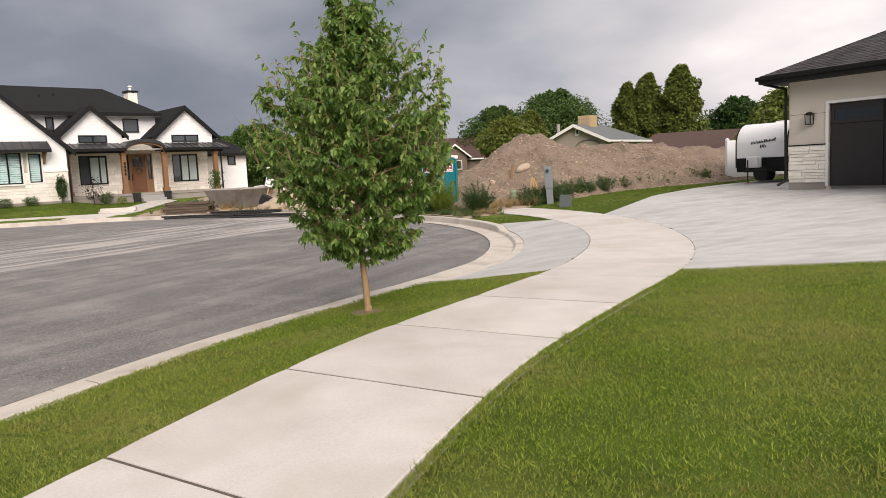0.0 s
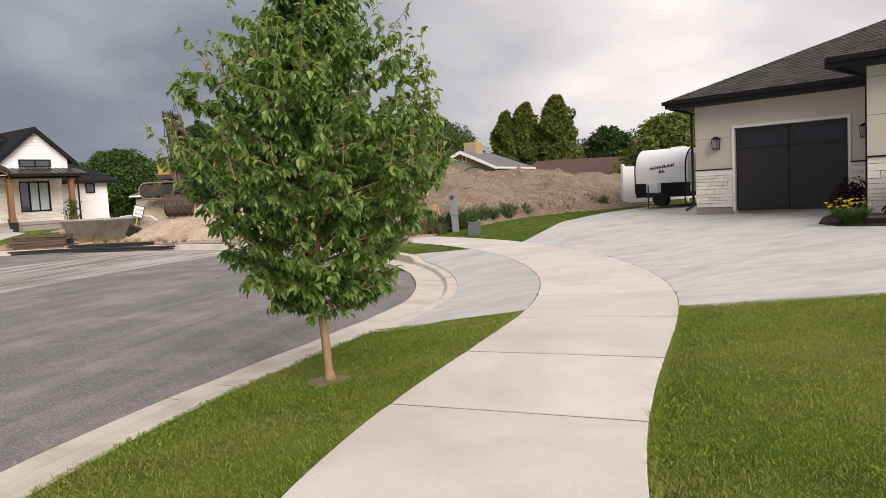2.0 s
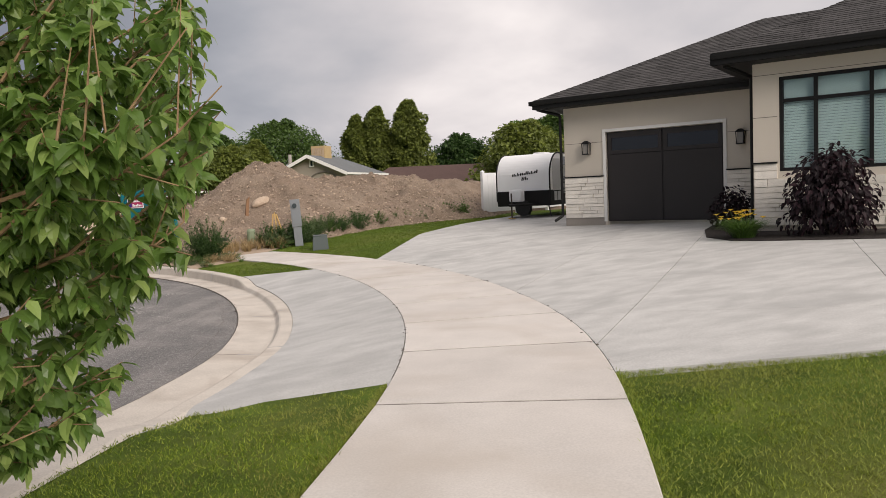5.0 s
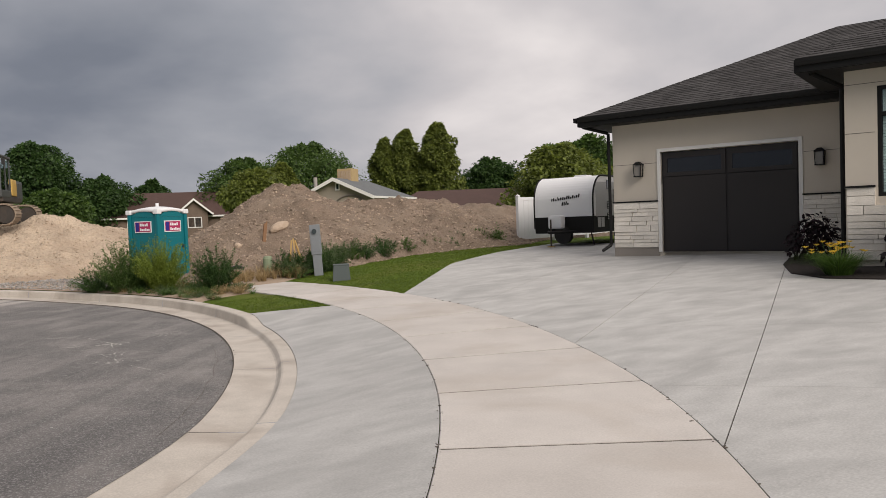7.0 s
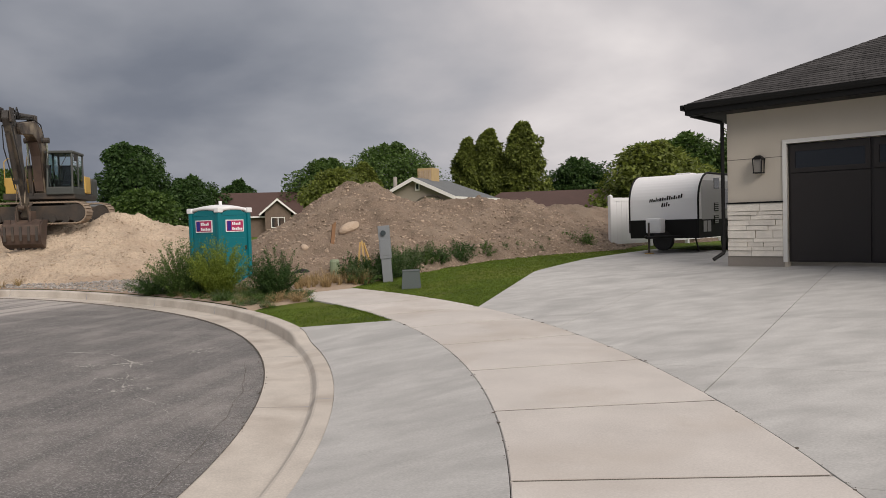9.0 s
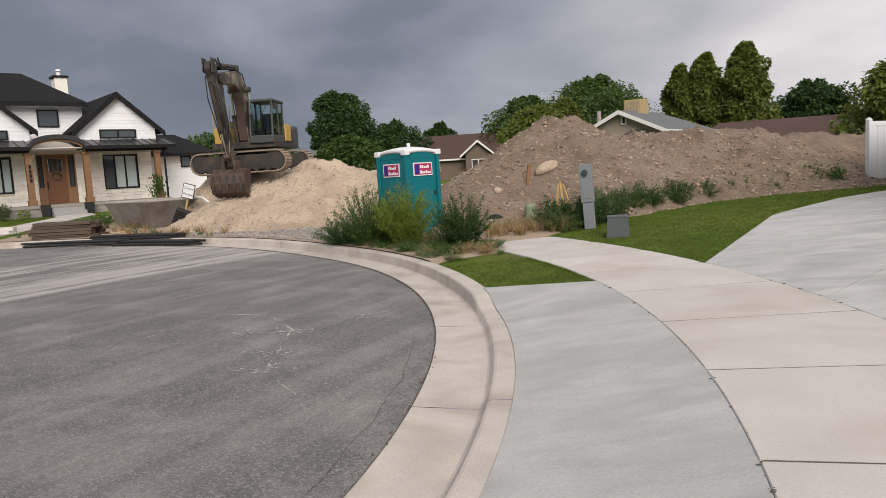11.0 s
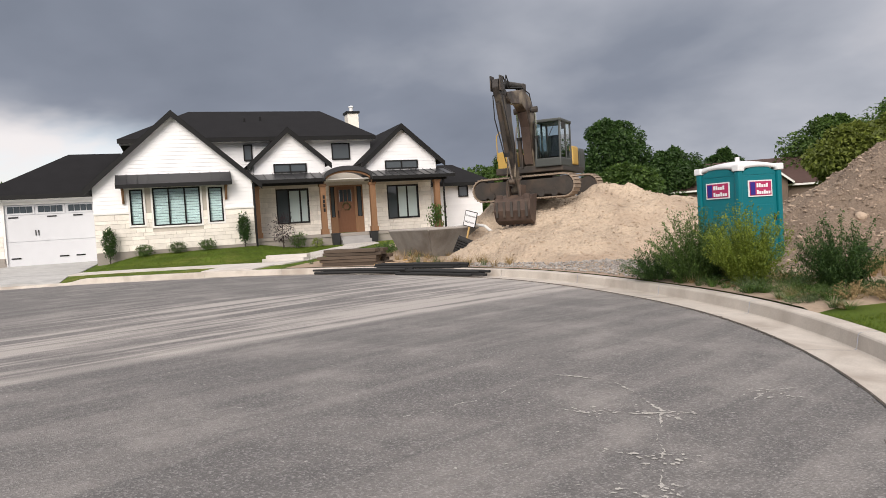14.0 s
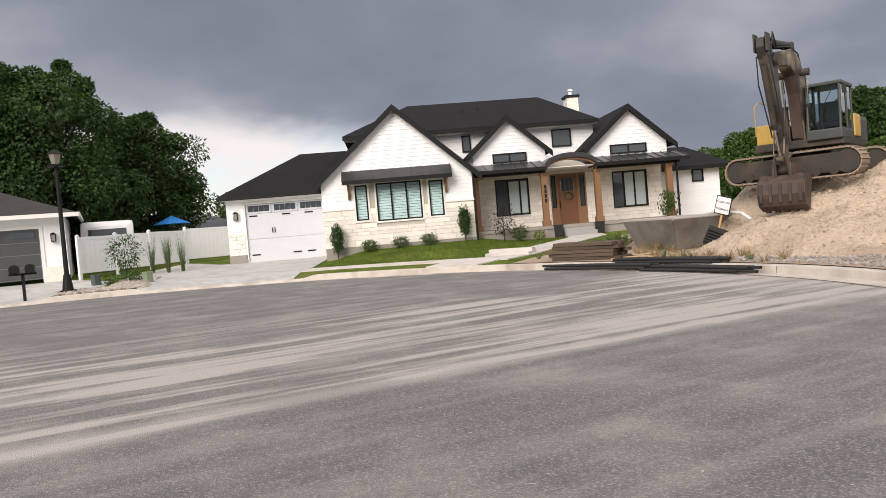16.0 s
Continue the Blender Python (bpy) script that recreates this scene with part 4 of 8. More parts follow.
def grass_field():
    rng = np.random.default_rng(11)
    zones = [((-6.0, 9.0), (-1.0, 13.0), 620, 0.023, 0.007, 3), ((-4.0, 8.0), (1.0, 6.5), 1800, 0.020, 0.0055, 4), ((-3.0, 6.0), (6.5, 10.5), 800, 0.022, 0.006, 4), ((0.0, 14.0), (20.0, 37.0), 300, 0.028, 0.009, 5), ((-29, -13), (36.0, 47.0), 160, 0.04, 0.016, 4)]
    P, H, W, Z = [], [], [], []

    def sow(x, y, h, w, times, spread):
        """Tufts: several blades round every point that lies in a lawn."""
        keep = np.array([in_lawn(a, b) for a, b in zip(x, y)])
        x, y = x[keep], y[keep]
        z = np.array([ground_z(a, b) for a, b in zip(x, y)]) - 0.014
        tall = np.array([0.95 + 0.4 * noise.noise((a * 3.1, b * 3.1, 0)) + 0.9 * noise.noise((a * 16, b * 16, 4)) for a, b in zip(x, y)]).clip(0.25, 2.0)
        for k in range(times):
            m = len(x)
            P.append(np.stack((x, y), 1) + rng.normal(0, spread, (m, 2)))
            H.append(h * tall * rng.uniform(0.6, 1.3, m))
            W.append(np.full(m, w))
            Z.append(z)

    for (xa, xb), (ya, yb), den, h, w, times in zones:
        n = int((xb - xa) * (yb - ya) * den)
        sow(rng.uniform(xa, xb, n), rng.uniform(ya, yb, n), h, w, times, 0.016)
    # the uncut fringe that hangs over the edges of the sidewalk
    for edge, sgn, a0, a1 in ((outer_edge, 1, -85, -20), (inner_edge, -1, -85, -26), (inner_edge, -1, 8, 20), (outer_edge, 1, 8, 27)):
        m = int((a1 - a0) / 3.58 * 230)
        q = [(a, edge(a) + sgn * (0.014 + abs(rng.normal(0, 0.03)))) for a in rng.uniform(a0, a1, m)]
        xy = np.array([at_kerb(a, d) for a, d in q])
        sow(xy[:, 0], xy[:, 1], 0.031, 0.006, 3, 0.010)
    P, H, W, z = np.concatenate(P), np.concatenate(H), np.concatenate(W), np.concatenate(Z)
    n = len(P)
    az = rng.uniform(0, 6.283, n)
    lean = rng.normal(0, 0.75, (n, 2)) * H[:, None]
    s = np.stack((np.cos(az), np.sin(az)), 1) * W[:, None] * 0.5
    v = np.zeros((n, 3, 3))
    v[:, 0, :2], v[:, 1, :2], v[:, 2, :2] = P - s, P + s, P + lean
    v[:, 0, 2], v[:, 1, 2], v[:, 2, 2] = z, z, z + H
    # clumps of dry blades stand apart from the green ones
    dry = np.array([noise.noise((a * 0.9, b * 0.9, 7)) + 0.7 * noise.noise((a * 4.3, b * 4.3, 2)) for a, b in P]) + rng.normal(0, 0.3, n) > 0.62
    near = P[:, 1] < 14
    dry &= near
    for name, pick, mat, lab in (("grass", ~dry & near, M_BLADE, "short mown green grass with uneven blades"), ("grass", ~near, M_BLADE_DEEP, "short deep green watered grass"), ("dry_grass", dry, M_STRAW_BLADE, "dry yellowed blades scattered through the lawn")):
        k = int(pick.sum())
        me = bpy.data.meshes.new(name)
        me.vertices.add(k * 3)
        me.vertices.foreach_set("co", v[pick].reshape(-1))
        me.loops.add(k * 3)
        me.loops.foreach_set("vertex_index", np.arange(k * 3, dtype=np.int32))
        me.polygons.add(k)
        me.polygons.foreach_set("loop_start", np.arange(0, k * 3, 3, dtype=np.int32))
        me.update(calc_edges=True)
        me.materials.append(mat)
        tagged(new(name, me), lab, "grass", kind="stuff")


M_BLADE_DEEP = leaf_material("deep_grass_blade", (0.105, 0.165, 0.012), (0.185, 0.245, 0.022), 0.65, None, 0.40)
M_STRAW_BLADE = leaf_material("yellowed_blade", (0.200, 0.215, 0.032), (0.320, 0.315, 0.075), 0.7)
grass_field()


# ---- shared house pieces ----
def shingle_face(name, corners, parent, exposure=0.15, tab=0.32, lift=0.012, seed=1):
    """Courses of shingle tabs over a roof face: corners start with the two eave ends."""
    rng = random.Random(seed)
    c = [Vector(p) for p in corners]
    o, u = c[0], (c[1] - c[0]).normalized()
    nrm = (c[1] - c[0]).cross(c[2] - c[0]).normalized()
    if nrm.z < 0:
        nrm = -nrm
    v = nrm.cross(u)
    if v.z < 0:
        v = -v
    poly = [((p - o).dot(u), (p - o).dot(v)) for p in c]
    top = max(q[1] for q in poly)
    verts, faces = [], []
    k = 0
    while k * exposure < top - 0.02:
        v0, v1 = k * exposure, min(top, (k + 1) * exposure)

        def span(h):
            xs = []
            for (x0, y0), (x1, y1) in zip(poly, poly[1:] + poly[:1]):
                if (y0 - h) * (y1 - h) <= 0 and y0 != y1:
                    xs.append(x0 + (x1 - x0) * (h - y0) / (y1 - y0))
                elif y0 == y1 == h:
                    xs += [x0, x1]
            return (min(xs), max(xs)) if xs else (0, 0)
        a0, b0 = span(v0 + 1e-4)
        a1, b1 = span(v1 - 1e-4)
        x = a0 - rng.random() * tab
        while x < b0:
            w = tab * rng.uniform(0.5, 1.3)
            l0, r0 = max(x, a0), min(x + w - 0.004, b0)
            l1, r1 = max(x, a1), min(x + w - 0.004, b1)
            x += w
            if r0 - l0 < 0.01:
                continue
            l1, r1 = min(l1, b1), max(r1, a1)
            up = lift + rng.random() * 0.006
            base = len(verts)
            for (px, py, h) in ((l0, v0 - 0.01, up), (r0, v0 - 0.01, up), (max(r1, l1), v1, 0.004), (l1, v1, 0.004), (l0, v0 - 0.01, 0), (r0, v0 - 0.01, 0)):
                verts.append(o + u * px + v * py + nrm * h)
            faces += [(base, base + 1, base + 2, base + 3), (base + 4, base + 5, base + 1, base)]
        k += 1
    me = bpy.data.meshes.new(name)
    me.from_pydata(verts, [], faces)
    me.update()
    me.materials.append(M_SHINGLE)
    ob = new(name, me)
    ob.parent = parent
    ob["kind"] = "stuff"
    return ob


def stone_field(parent, x0, x1, z0, z1, y, seed, rows=(0.09, 0.13, 0.18, 0.11), holes=(), length=(0.25, 0.75), single=True, depth=0.045, axis="x"):
    """Coursed stone veneer proud of the wall face at y (facing -y); pieces are objects, or one joined part where far off."""
    rng = random.Random(seed)
    cells = []
    z = z0
    while z < z1 - 0.03:
        h = min(rng.choice(rows), z1 - z)
        if z1 - z - h < 0.04:
            h = z1 - z
        x = x0
        while x < x1 - 0.01:
            w = rng.uniform(*length)
            if x1 - x - w < 0.12:
                w = x1 - x
            seg = [(x, x + w)]
            for hx0, hx1, hz0, hz1 in holes:
                if z + h > hz0 + 0.01 and z < hz1 - 0.01:
                    seg = [s for a, b in seg for s in ((a, min(b, hx0)), (max(a, hx1), b)) if s[1] - s[0] > 0.03]
            cells += [(a, b, z, z + h, rng.uniform(0.6, 1.25)) for a, b in seg]
            x += w
        z += h
    g = 0.006
    joined = bmesh.new()
    for a, b, c, d, k in cells:
        bm = bmesh.new() if single else joined
        box(bm, a + g, b - g, y - depth * k, y + 0.01, c + g, d - g)
        if single:
            if axis == "y":
                bmesh.ops.transform(bm, matrix=Matrix.Rotation(radians(-90), 4, "Z"), verts=bm.verts[:])
            part("stone", bm, M_LIME, parent)
    if single:
        joined.free()
    else:
        o = part("stonework", joined, M_LIME, parent)
        o["kind"] = "stuff"


def framed_window(parent, x0, x1, z0, z1, y, bars_x=(), bars_z=(), frame=0.07, blinds=False, name="window", mat=None, slats=0):
    """A window facing -y: dark frame, mullions, panes, and blinds behind the glass where they show."""
    mat = mat or M_BLACK
    w = part(name, wall_mesh(x0, x1, z0, z1, y - 0.03, y + 0.08, [(x0 + frame, x1 - frame, z0 + frame, z1 - frame)]), mat, parent)
    b = frame * 0.55
    xs, zs = [x0 + frame, *bars_x, x1 - frame], [z0 + frame, *bars_z, z1 - frame]
    for x in bars_x:
        part("mullion", boxed(x - b, x + b, y - 0.025, y + 0.07, z0 + frame, z1 - frame), mat, w)
    for z in bars_z:
        for a, c in zip(xs, xs[1:]):
            part("rail", boxed(a + (b if a in bars_x else 0), c - (b if c in bars_x else 0), y - 0.022, y + 0.07, z - b, z + b), mat, w)
    for a, c in zip(xs, xs[1:]):
        for d, e in zip(zs, zs[1:]):
            pane = part("pane", boxed(a + 0.002, c - 0.002, y + 0.02, y + 0.03, d + 0.002, e - 0.002), M_PANE if blinds else M_GLASS, w)
            pane.visible_shadow = not blinds
            if blinds:
                n = slats or max(3, int((e - d) / 0.055))
                bm = bmesh.new()
                for i in range(n):
                    zc = d + (e - d) * (i + 0.5) / n
                    h = (e - d) / n * (0.46 if slats else 0.56)
                    vs = box(bm, a + 0.01, c - 0.01, -0.004, 0.004, -h, h)
                    bmesh.ops.transform(bm, matrix=Matrix.Translation((0, y + 0.075, zc)) @ Matrix.Rotation(radians(24), 4, "X"), verts=vs)
                o = part("blinds", bm, M_BLIND, w)
                o["kind"] = "stuff"
    return w


def pane_material():
    m = bpy.data.materials.new("clear_pane")
    m.use_nodes = True
    b = m.node_tree.nodes["Principled BSDF"]
    b.inputs["Base Color"].default_value = (0.72, 0.86, 0.86, 1)
    b.inputs["Transmission Weight"].default_value = 1.0
    b.inputs["Roughness"].default_value = 0.0
    b.inputs["IOR"].default_value = 1.5
    return m


M_PANE = pane_material()
M_BLIND = surface("white_blind", (0.70, 0.74, 0.74), 0.6, 0.03, 2, 30, 0.0)
# dark colour that paints in the shade of the rooms behind the windows
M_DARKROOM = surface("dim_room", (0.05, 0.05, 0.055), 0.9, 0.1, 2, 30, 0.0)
M_TRIM = surface("white_trim", (0.78, 0.77, 0.74), 0.6, 0.03, 2, 30, 0.0)
M_LAMPGLASS = glass_dark("lantern_glass", (0.25, 0.23, 0.2), 0.1)
M_GROOVE = surface("stucco_joint", (0.16, 0.14, 0.12), 0.9, 0.05, 2, 30, 0.0)


def wall_lantern(x, y, z, parent_pose):
    t = thing("wall_lantern", parent_pose @ pose(x, y, z), "black metal wall lantern with glass panes", "lamp", "garage lanterns")
    part("backplate", boxed(-0.06, 0.06, -0.02, 0.0, -0.1, 0.14, bevel=0.005), M_BLACK, t)
    part("arm", boxed(-0.015, 0.015, -0.12, -0.015, 0.15, 0.18), M_BLACK, t)
    bm = bmesh.new()
    for sx in (-1, 1):
        for sy in (-1, 1):
            tube(bm, (sx * 0.085, -0.12 + sy * 0.085, -0.2), (sx * 0.1, -0.12 + sy * 0.1, 0.1), 0.012, 0.012, 6)
    box(bm, -0.1, 0.1, -0.22, -0.02, -0.225, -0.2)
    part("cage", bm, M_BLACK, t)
    part("glass", boxed(-0.075, 0.075, -0.195, -0.045, -0.2, 0.09), M_LAMPGLASS, t)
    bm = bmesh.new()
    bmesh.ops.create_cone(bm, cap_ends=True, segments=4, radius1=0.17, radius2=0.06, depth=0.08, matrix=Matrix.Translation((0, -0.12, 0.14)) @ Matrix.Rotation(radians(45), 4, "Z"))
    part("cap", bm, M_BLACK, t)
    return t


# ---- the beige house with the dark garage door ----
def near_house():
    P = pose(12.62, 23.77, 0, 0, 0, -56)
    h = thing("house", P, "beige stucco and pale stone house with dark shingle roof", "house")
    gz = 0.36
    # walls
    front = part("wall", wall_mesh(-1.36, 4.7, gz - 0.5, 4.0, 0, 0.2, [(-0.03, 3.31, gz - 0.5, 3.0)]), M_STUCCO, h)
    side = part("wall", boxed(-1.36, -1.16, 0.2, 10, gz - 0.5, 4.0), M_STUCCO, h)
    part("wall", boxed(4.7, 4.9, -3.2, 0.0, gz - 0.5, 3.98), M_STUCCO, h)
    rooms = part("wall", wall_mesh(4.9, 15, gz - 0.5, 3.98, -3.2, -3.0, [(5.24, 9.05, 1.58, 3.64)]), M_STUCCO, h)
    part("wall", boxed(14.8, 15, -3.0, 10, gz - 0.5, 3.98), M_STUCCO, h)
    part("wall", boxed(-1.16, 14.8, 9.8, 10, gz - 0.5, 3.98), M_STUCCO, h)
    # added sheet behind the window, coloured dark for the unlit room
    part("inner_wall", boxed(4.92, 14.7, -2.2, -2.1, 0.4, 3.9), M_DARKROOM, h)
    # stone wainscot, cap and foundation
    stone_field(front, -1.36, -0.12, gz + 0.12, 1.70, 0.0, 3)
    stone_field(front, 3.40, 4.70, gz + 0.12, 1.70, 0.0, 4)
    stone_field(rooms, 4.72, 9.6, gz + 0.02, 1.76, -3.2, 5, holes=((5.20, 9.09, 1.56, 3.6),))
    part("foundation", boxed(-1.37, -0.10, -0.012, 0.0, gz - 0.4, gz + 0.12), M_FOUND, h)
    part("stone_cap", boxed(-1.38, -0.11, -0.07, 0.0, 1.70, 1.735), M_BLACK, h)
    part("stone_cap", boxed(3.39, 4.70, -0.07, 0.0, 1.70, 1.735), M_BLACK, h)
    part("stone_cap", boxed(4.68, 5.20, -3.28, -3.2, 1.76, 1.795), M_BLACK, h)
    for z in (2.72,):
        part("stucco_joint", boxed(-1.36, -0.12, -0.003, 0.0, z, z + 0.012), M_GROOVE, h)
        part("stucco_joint", boxed(3.42, 4.70, -0.003, 0.0, z, z + 0.012), M_GROOVE, h)
    part("stucco_joint", boxed(4.70, 5.2, -3.203, -3.2, 2.78, 2.792), M_GROOVE, h)
    part("stucco_joint", boxed(4.70, 15, -3.203, -3.2, 3.70, 3.712), M_GROOVE, h)
    # garage door
    d = part("garage_door", boxed(-0.03, 3.31, 0.10, 0.14, gz, 2.99), M_BROWN, h)
    for x0, x1 in ((0.0, 1.63), (1.65, 3.28)):
        part("door_panel", boxed(x0 + 0.02, x1 - 0.02, 0.07, 0.10, gz + 0.02, 2.33, bevel=0.012), M_BROWN, d)
        w = part("door_window", wall_mesh(x0 + 0.02, x1 - 0.02, 2.35, 2.97, 0.06, 0.10, [(x0 + 0.12, x1 - 0.12, 2.45, 2.82)]), M_BROWN, d)
        part("pane", boxed(x0 + 0.12, x1 - 0.12, 0.085, 0.095, 2.45, 2.82), M_GLASS_DIM, w)
    for x0, x1, z0, z1 in ((-0.12, -0.03, gz, 3.09), (3.31, 3.40, gz, 3.09), (-0.03, 3.31, 3.0, 3.09)):
        part("door_trim", boxed(x0, x1, -0.03, 0.09, z0, z1, bevel=0.006), M_TRIM, h)
    # window
    framed_window(h, 5.24, 9.05, 1.58, 3.64, -3.14, (5.96, 7.0, 8.3), (3.12,), 0.07, True, slats=24)
    # roofs: decks, shingles, fascia, soffits, gutters
    e1, e2 = 4.08, 4.24
    decks = (((-2.05, -0.6, e1), (14, -0.6, e1), (14, 4.0, 6.35), (3.63, 4.0, 6.35)),
             ((-2.05, 10.6, e1), (-2.05, -0.6, e1), (3.63, 4.0, 6.35), (3.63, 5.2, 6.35)),
             ((4.0, -3.8, e2), (15.6, -3.8, e2), (15.6, 2.4, 7.3), (10.2, 2.4, 7.3)),
             ((4.0, 8.6, e2), (4.0, -3.8, e2), (10.2, 2.4, 7.3)))
    for i, c in enumerate(decks):
        bm = bmesh.new()
        slab(bm, c, 0.1)
        part("roof", bm, M_SHINGLE, h)
        shingle_face("shingles", c, h, 0.145, 0.30, seed=i)
    for (x0, x1, y0, y1, z) in ((-2.05, 4.72, -0.66, -0.56, e1), (4.0, 15.6, -3.86, -3.76, e2)):
        part("fascia", boxed(x0, x1, y0 + 0.04, y1 + 0.02, z - 0.26, z - 0.02), M_BLACK, h)
        bm = bmesh.new()
        prism(bm, [(y0 - 0.06, z - 0.02), (y0 + 0.04, z - 0.02), (y0 + 0.04, z - 0.14), (y0 - 0.02, z - 0.14), (y0 - 0.05, z - 0.08)], "x", x0 - 0.02, x1)
        part("gutter", bm, M_BLACK, h)
    part("fascia", boxed(-2.11, -2.01, -0.6, 10.6, e1 - 0.26, e1 - 0.02), M_BLACK, h)
    part("gutter", boxed(-2.2, -2.12, -0.66, 10.6, e1 - 0.14, e1 - 0.02), M_BLACK, h)
    part("fascia", boxed(3.94, 4.04, -3.8, -0.4, e2 - 0.26, e2 - 0.02), M_BLACK, h)
    part("soffit", boxed(-2.02, 4.72, -0.58, 0.0, e1 - 0.27, e1 - 0.24), M_BLACK, h)
    part("soffit", boxed(-2.02, -1.36, 0.0, 10.2, e1 - 0.27, e1 - 0.24), M_BLACK, h)
    part("soffit", boxed(4.04, 15, -3.78, -3.2, e2 - 0.27, e2 - 0.24), M_BLACK, h)
    part("soffit", boxed(4.04, 4.7, -3.2, -0.6, e2 - 0.27, e2 - 0.24), M_BLACK, h)
    for pts in ([(-2.1, -0.3, 3.95), (-2.1, -0.3, 3.84), (-1.44, -0.08, 3.62), (-1.44, -0.08, gz + 0.2), (-1.6, -0.3, gz + 0.05)], [(4.2, -3.6, 4.1), (4.2, -3.6, 3.96), (4.62, -2.9, 3.75), (4.62, -2.9, 0.5)]):
        bm = bmesh.new()
        for p, q in zip(pts, pts[1:]):
            tube(bm, p, q, 0.045, 0.045, 8)
        part("downspout", bm, M_BLACK, h)
    for x, y in ((6.9, 2.0),):
        part("roof_vent", boxed(x - 0.15, x + 0.15, y - 0.15, y + 0.15, 6.9, 7.25), M_BLACK, h)
    wall_lantern(-0.60, -0.0, 2.60, P)
    wall_lantern(3.78, -0.0, 2.60, P)
    return P


NEAR = near_house()


def broad_bush(pose_, rx, rz, n, size, material, name, label, category, seed, droop=-0.4, blobs=14, stems=True):
    """A bush: leaves on the outside of many boughs."""
    rng = np.random.default_rng(seed)
    t = thing(name, pose_, label, category)
    bm = bmesh.new()
    pts, dirs = [], []
    for b in range(blobs):
        az, f = b * 2.39996, (b + 0.5) / blobs
        zc = rz * (0.15 + 0.72 * f)
        r = rx * math.sqrt(max(0.05, 1 - (f * 1.15 - 0.28) ** 2))
        c = np.array((math.cos(az) * r * 0.5, math.sin(az) * r * 0.5, zc))
        tube(bm, (0, 0, 0), tuple(c), 0.012, 0.006, 5)
        d = rng.normal(0, 1, (n // blobs, 3))
        d /= np.linalg.norm(d, axis=1)[:, None]
        q = c + d * np.array((r * 0.55, r * 0.55, rz * 0.2)) * rng.uniform(0.6, 1.1, (len(d), 1))
        q[:, 2] = np.maximum(q[:, 2], 0.02)
        pts.append(q)
        dirs.append(d + np.array((0, 0, droop)))
    part("stems", bm, M_TRUNK, t)
    pts, dirs = np.concatenate(pts), np.concatenate(dirs)
    fr = leaf_frames(rng, pts, dirs, size * rng.uniform(0.6, 1.25, len(pts)), 0.35)
    me = leaf_mesh("foliage", pts, fr)
    me.materials.append(material)
    o = new("foliage", me)
    o.parent = t
    o["kind"] = "stuff"
    return t


def tuft(pose_, n, height, spread, width, material, name, label, category, seed, flowers=None, curl=0.8):
    """A clump of long arching blades, with or without flowers."""
    rng = np.random.default_rng(seed)
    t = thing(name, pose_, label, category)
    V, F = [], []
    for i in range(n):
        az = rng.uniform(0, 6.283)
        r0 = rng.uniform(0, spread * 0.3)
        ln, out = height * rng.uniform(0.6, 1.15), spread * rng.uniform(0.4, 1.1)
        d = np.array((math.cos(az), math.sin(az), 0))
        s = np.array((-d[1], d[0], 0)) * width * 0.5
        b0 = d * r0
        base = len(V)
        for k in range(5):
            f = k / 4
            p = b0 + d * out * f ** 1.6 + np.array((0, 0, ln * (f - curl * 0.5 * f ** 3)))
            w = s * (1 - 0.9 * f)
            V += [tuple(p - w), tuple(p + w)]
        F += [(base + 2 * k, base + 2 * k + 1, base + 2 * k + 3, base + 2 * k + 2) for k in range(4)]
    me = bpy.data.meshes.new("blades")
    me.from_pydata(V, [], F)
    me.update()
    me.materials.append(material)
    o = new("blades", me)
    o.parent = t
    o["kind"] = "stuff"
    if flowers:
        for i in range(flowers[0]):
            bm = bmesh.new()
            az, r = rng.uniform(0, 6.283), rng.uniform(0, spread * 0.8)
            p = Vector((math.cos(az) * r, math.sin(az) * r, height * rng.uniform(0.6, 0.98)))
            for k in range(6):
                q = k / 6 * 6.283
                a, b2 = bm.verts.new(p), bm.verts.new(p + Vector((math.cos(q - 0.35) * 0.035, math.sin(q - 0.35) * 0.035, 0.03)))
                c, e = bm.verts.new(p + Vector((math.cos(q) * 0.065, math.sin(q) * 0.065, 0.035))), bm.verts.new(p + Vector((math.cos(q + 0.35) * 0.035, math.sin(q + 0.35) * 0.035, 0.03)))
                bm.faces.new((a, b2, c, e))
            fl = part("flower", bm, flowers[1], t)
            part("stem", tubed((p.x * 0.6, p.y * 0.6, 0.1), tuple(p), 0.004, 0.004, 4), material, fl)
    return t


M_YELLOW = surface("yellow_petal", (0.78, 0.52, 0.05), 0.5, 0.1, 20, 60, 0.0)


def at_house(u, v, rz=0):
    p = NEAR @ Vector((u, v, 0))
    return pose(p.x, p.y, ground_z(p.x, p.y), 0, 0, rz)


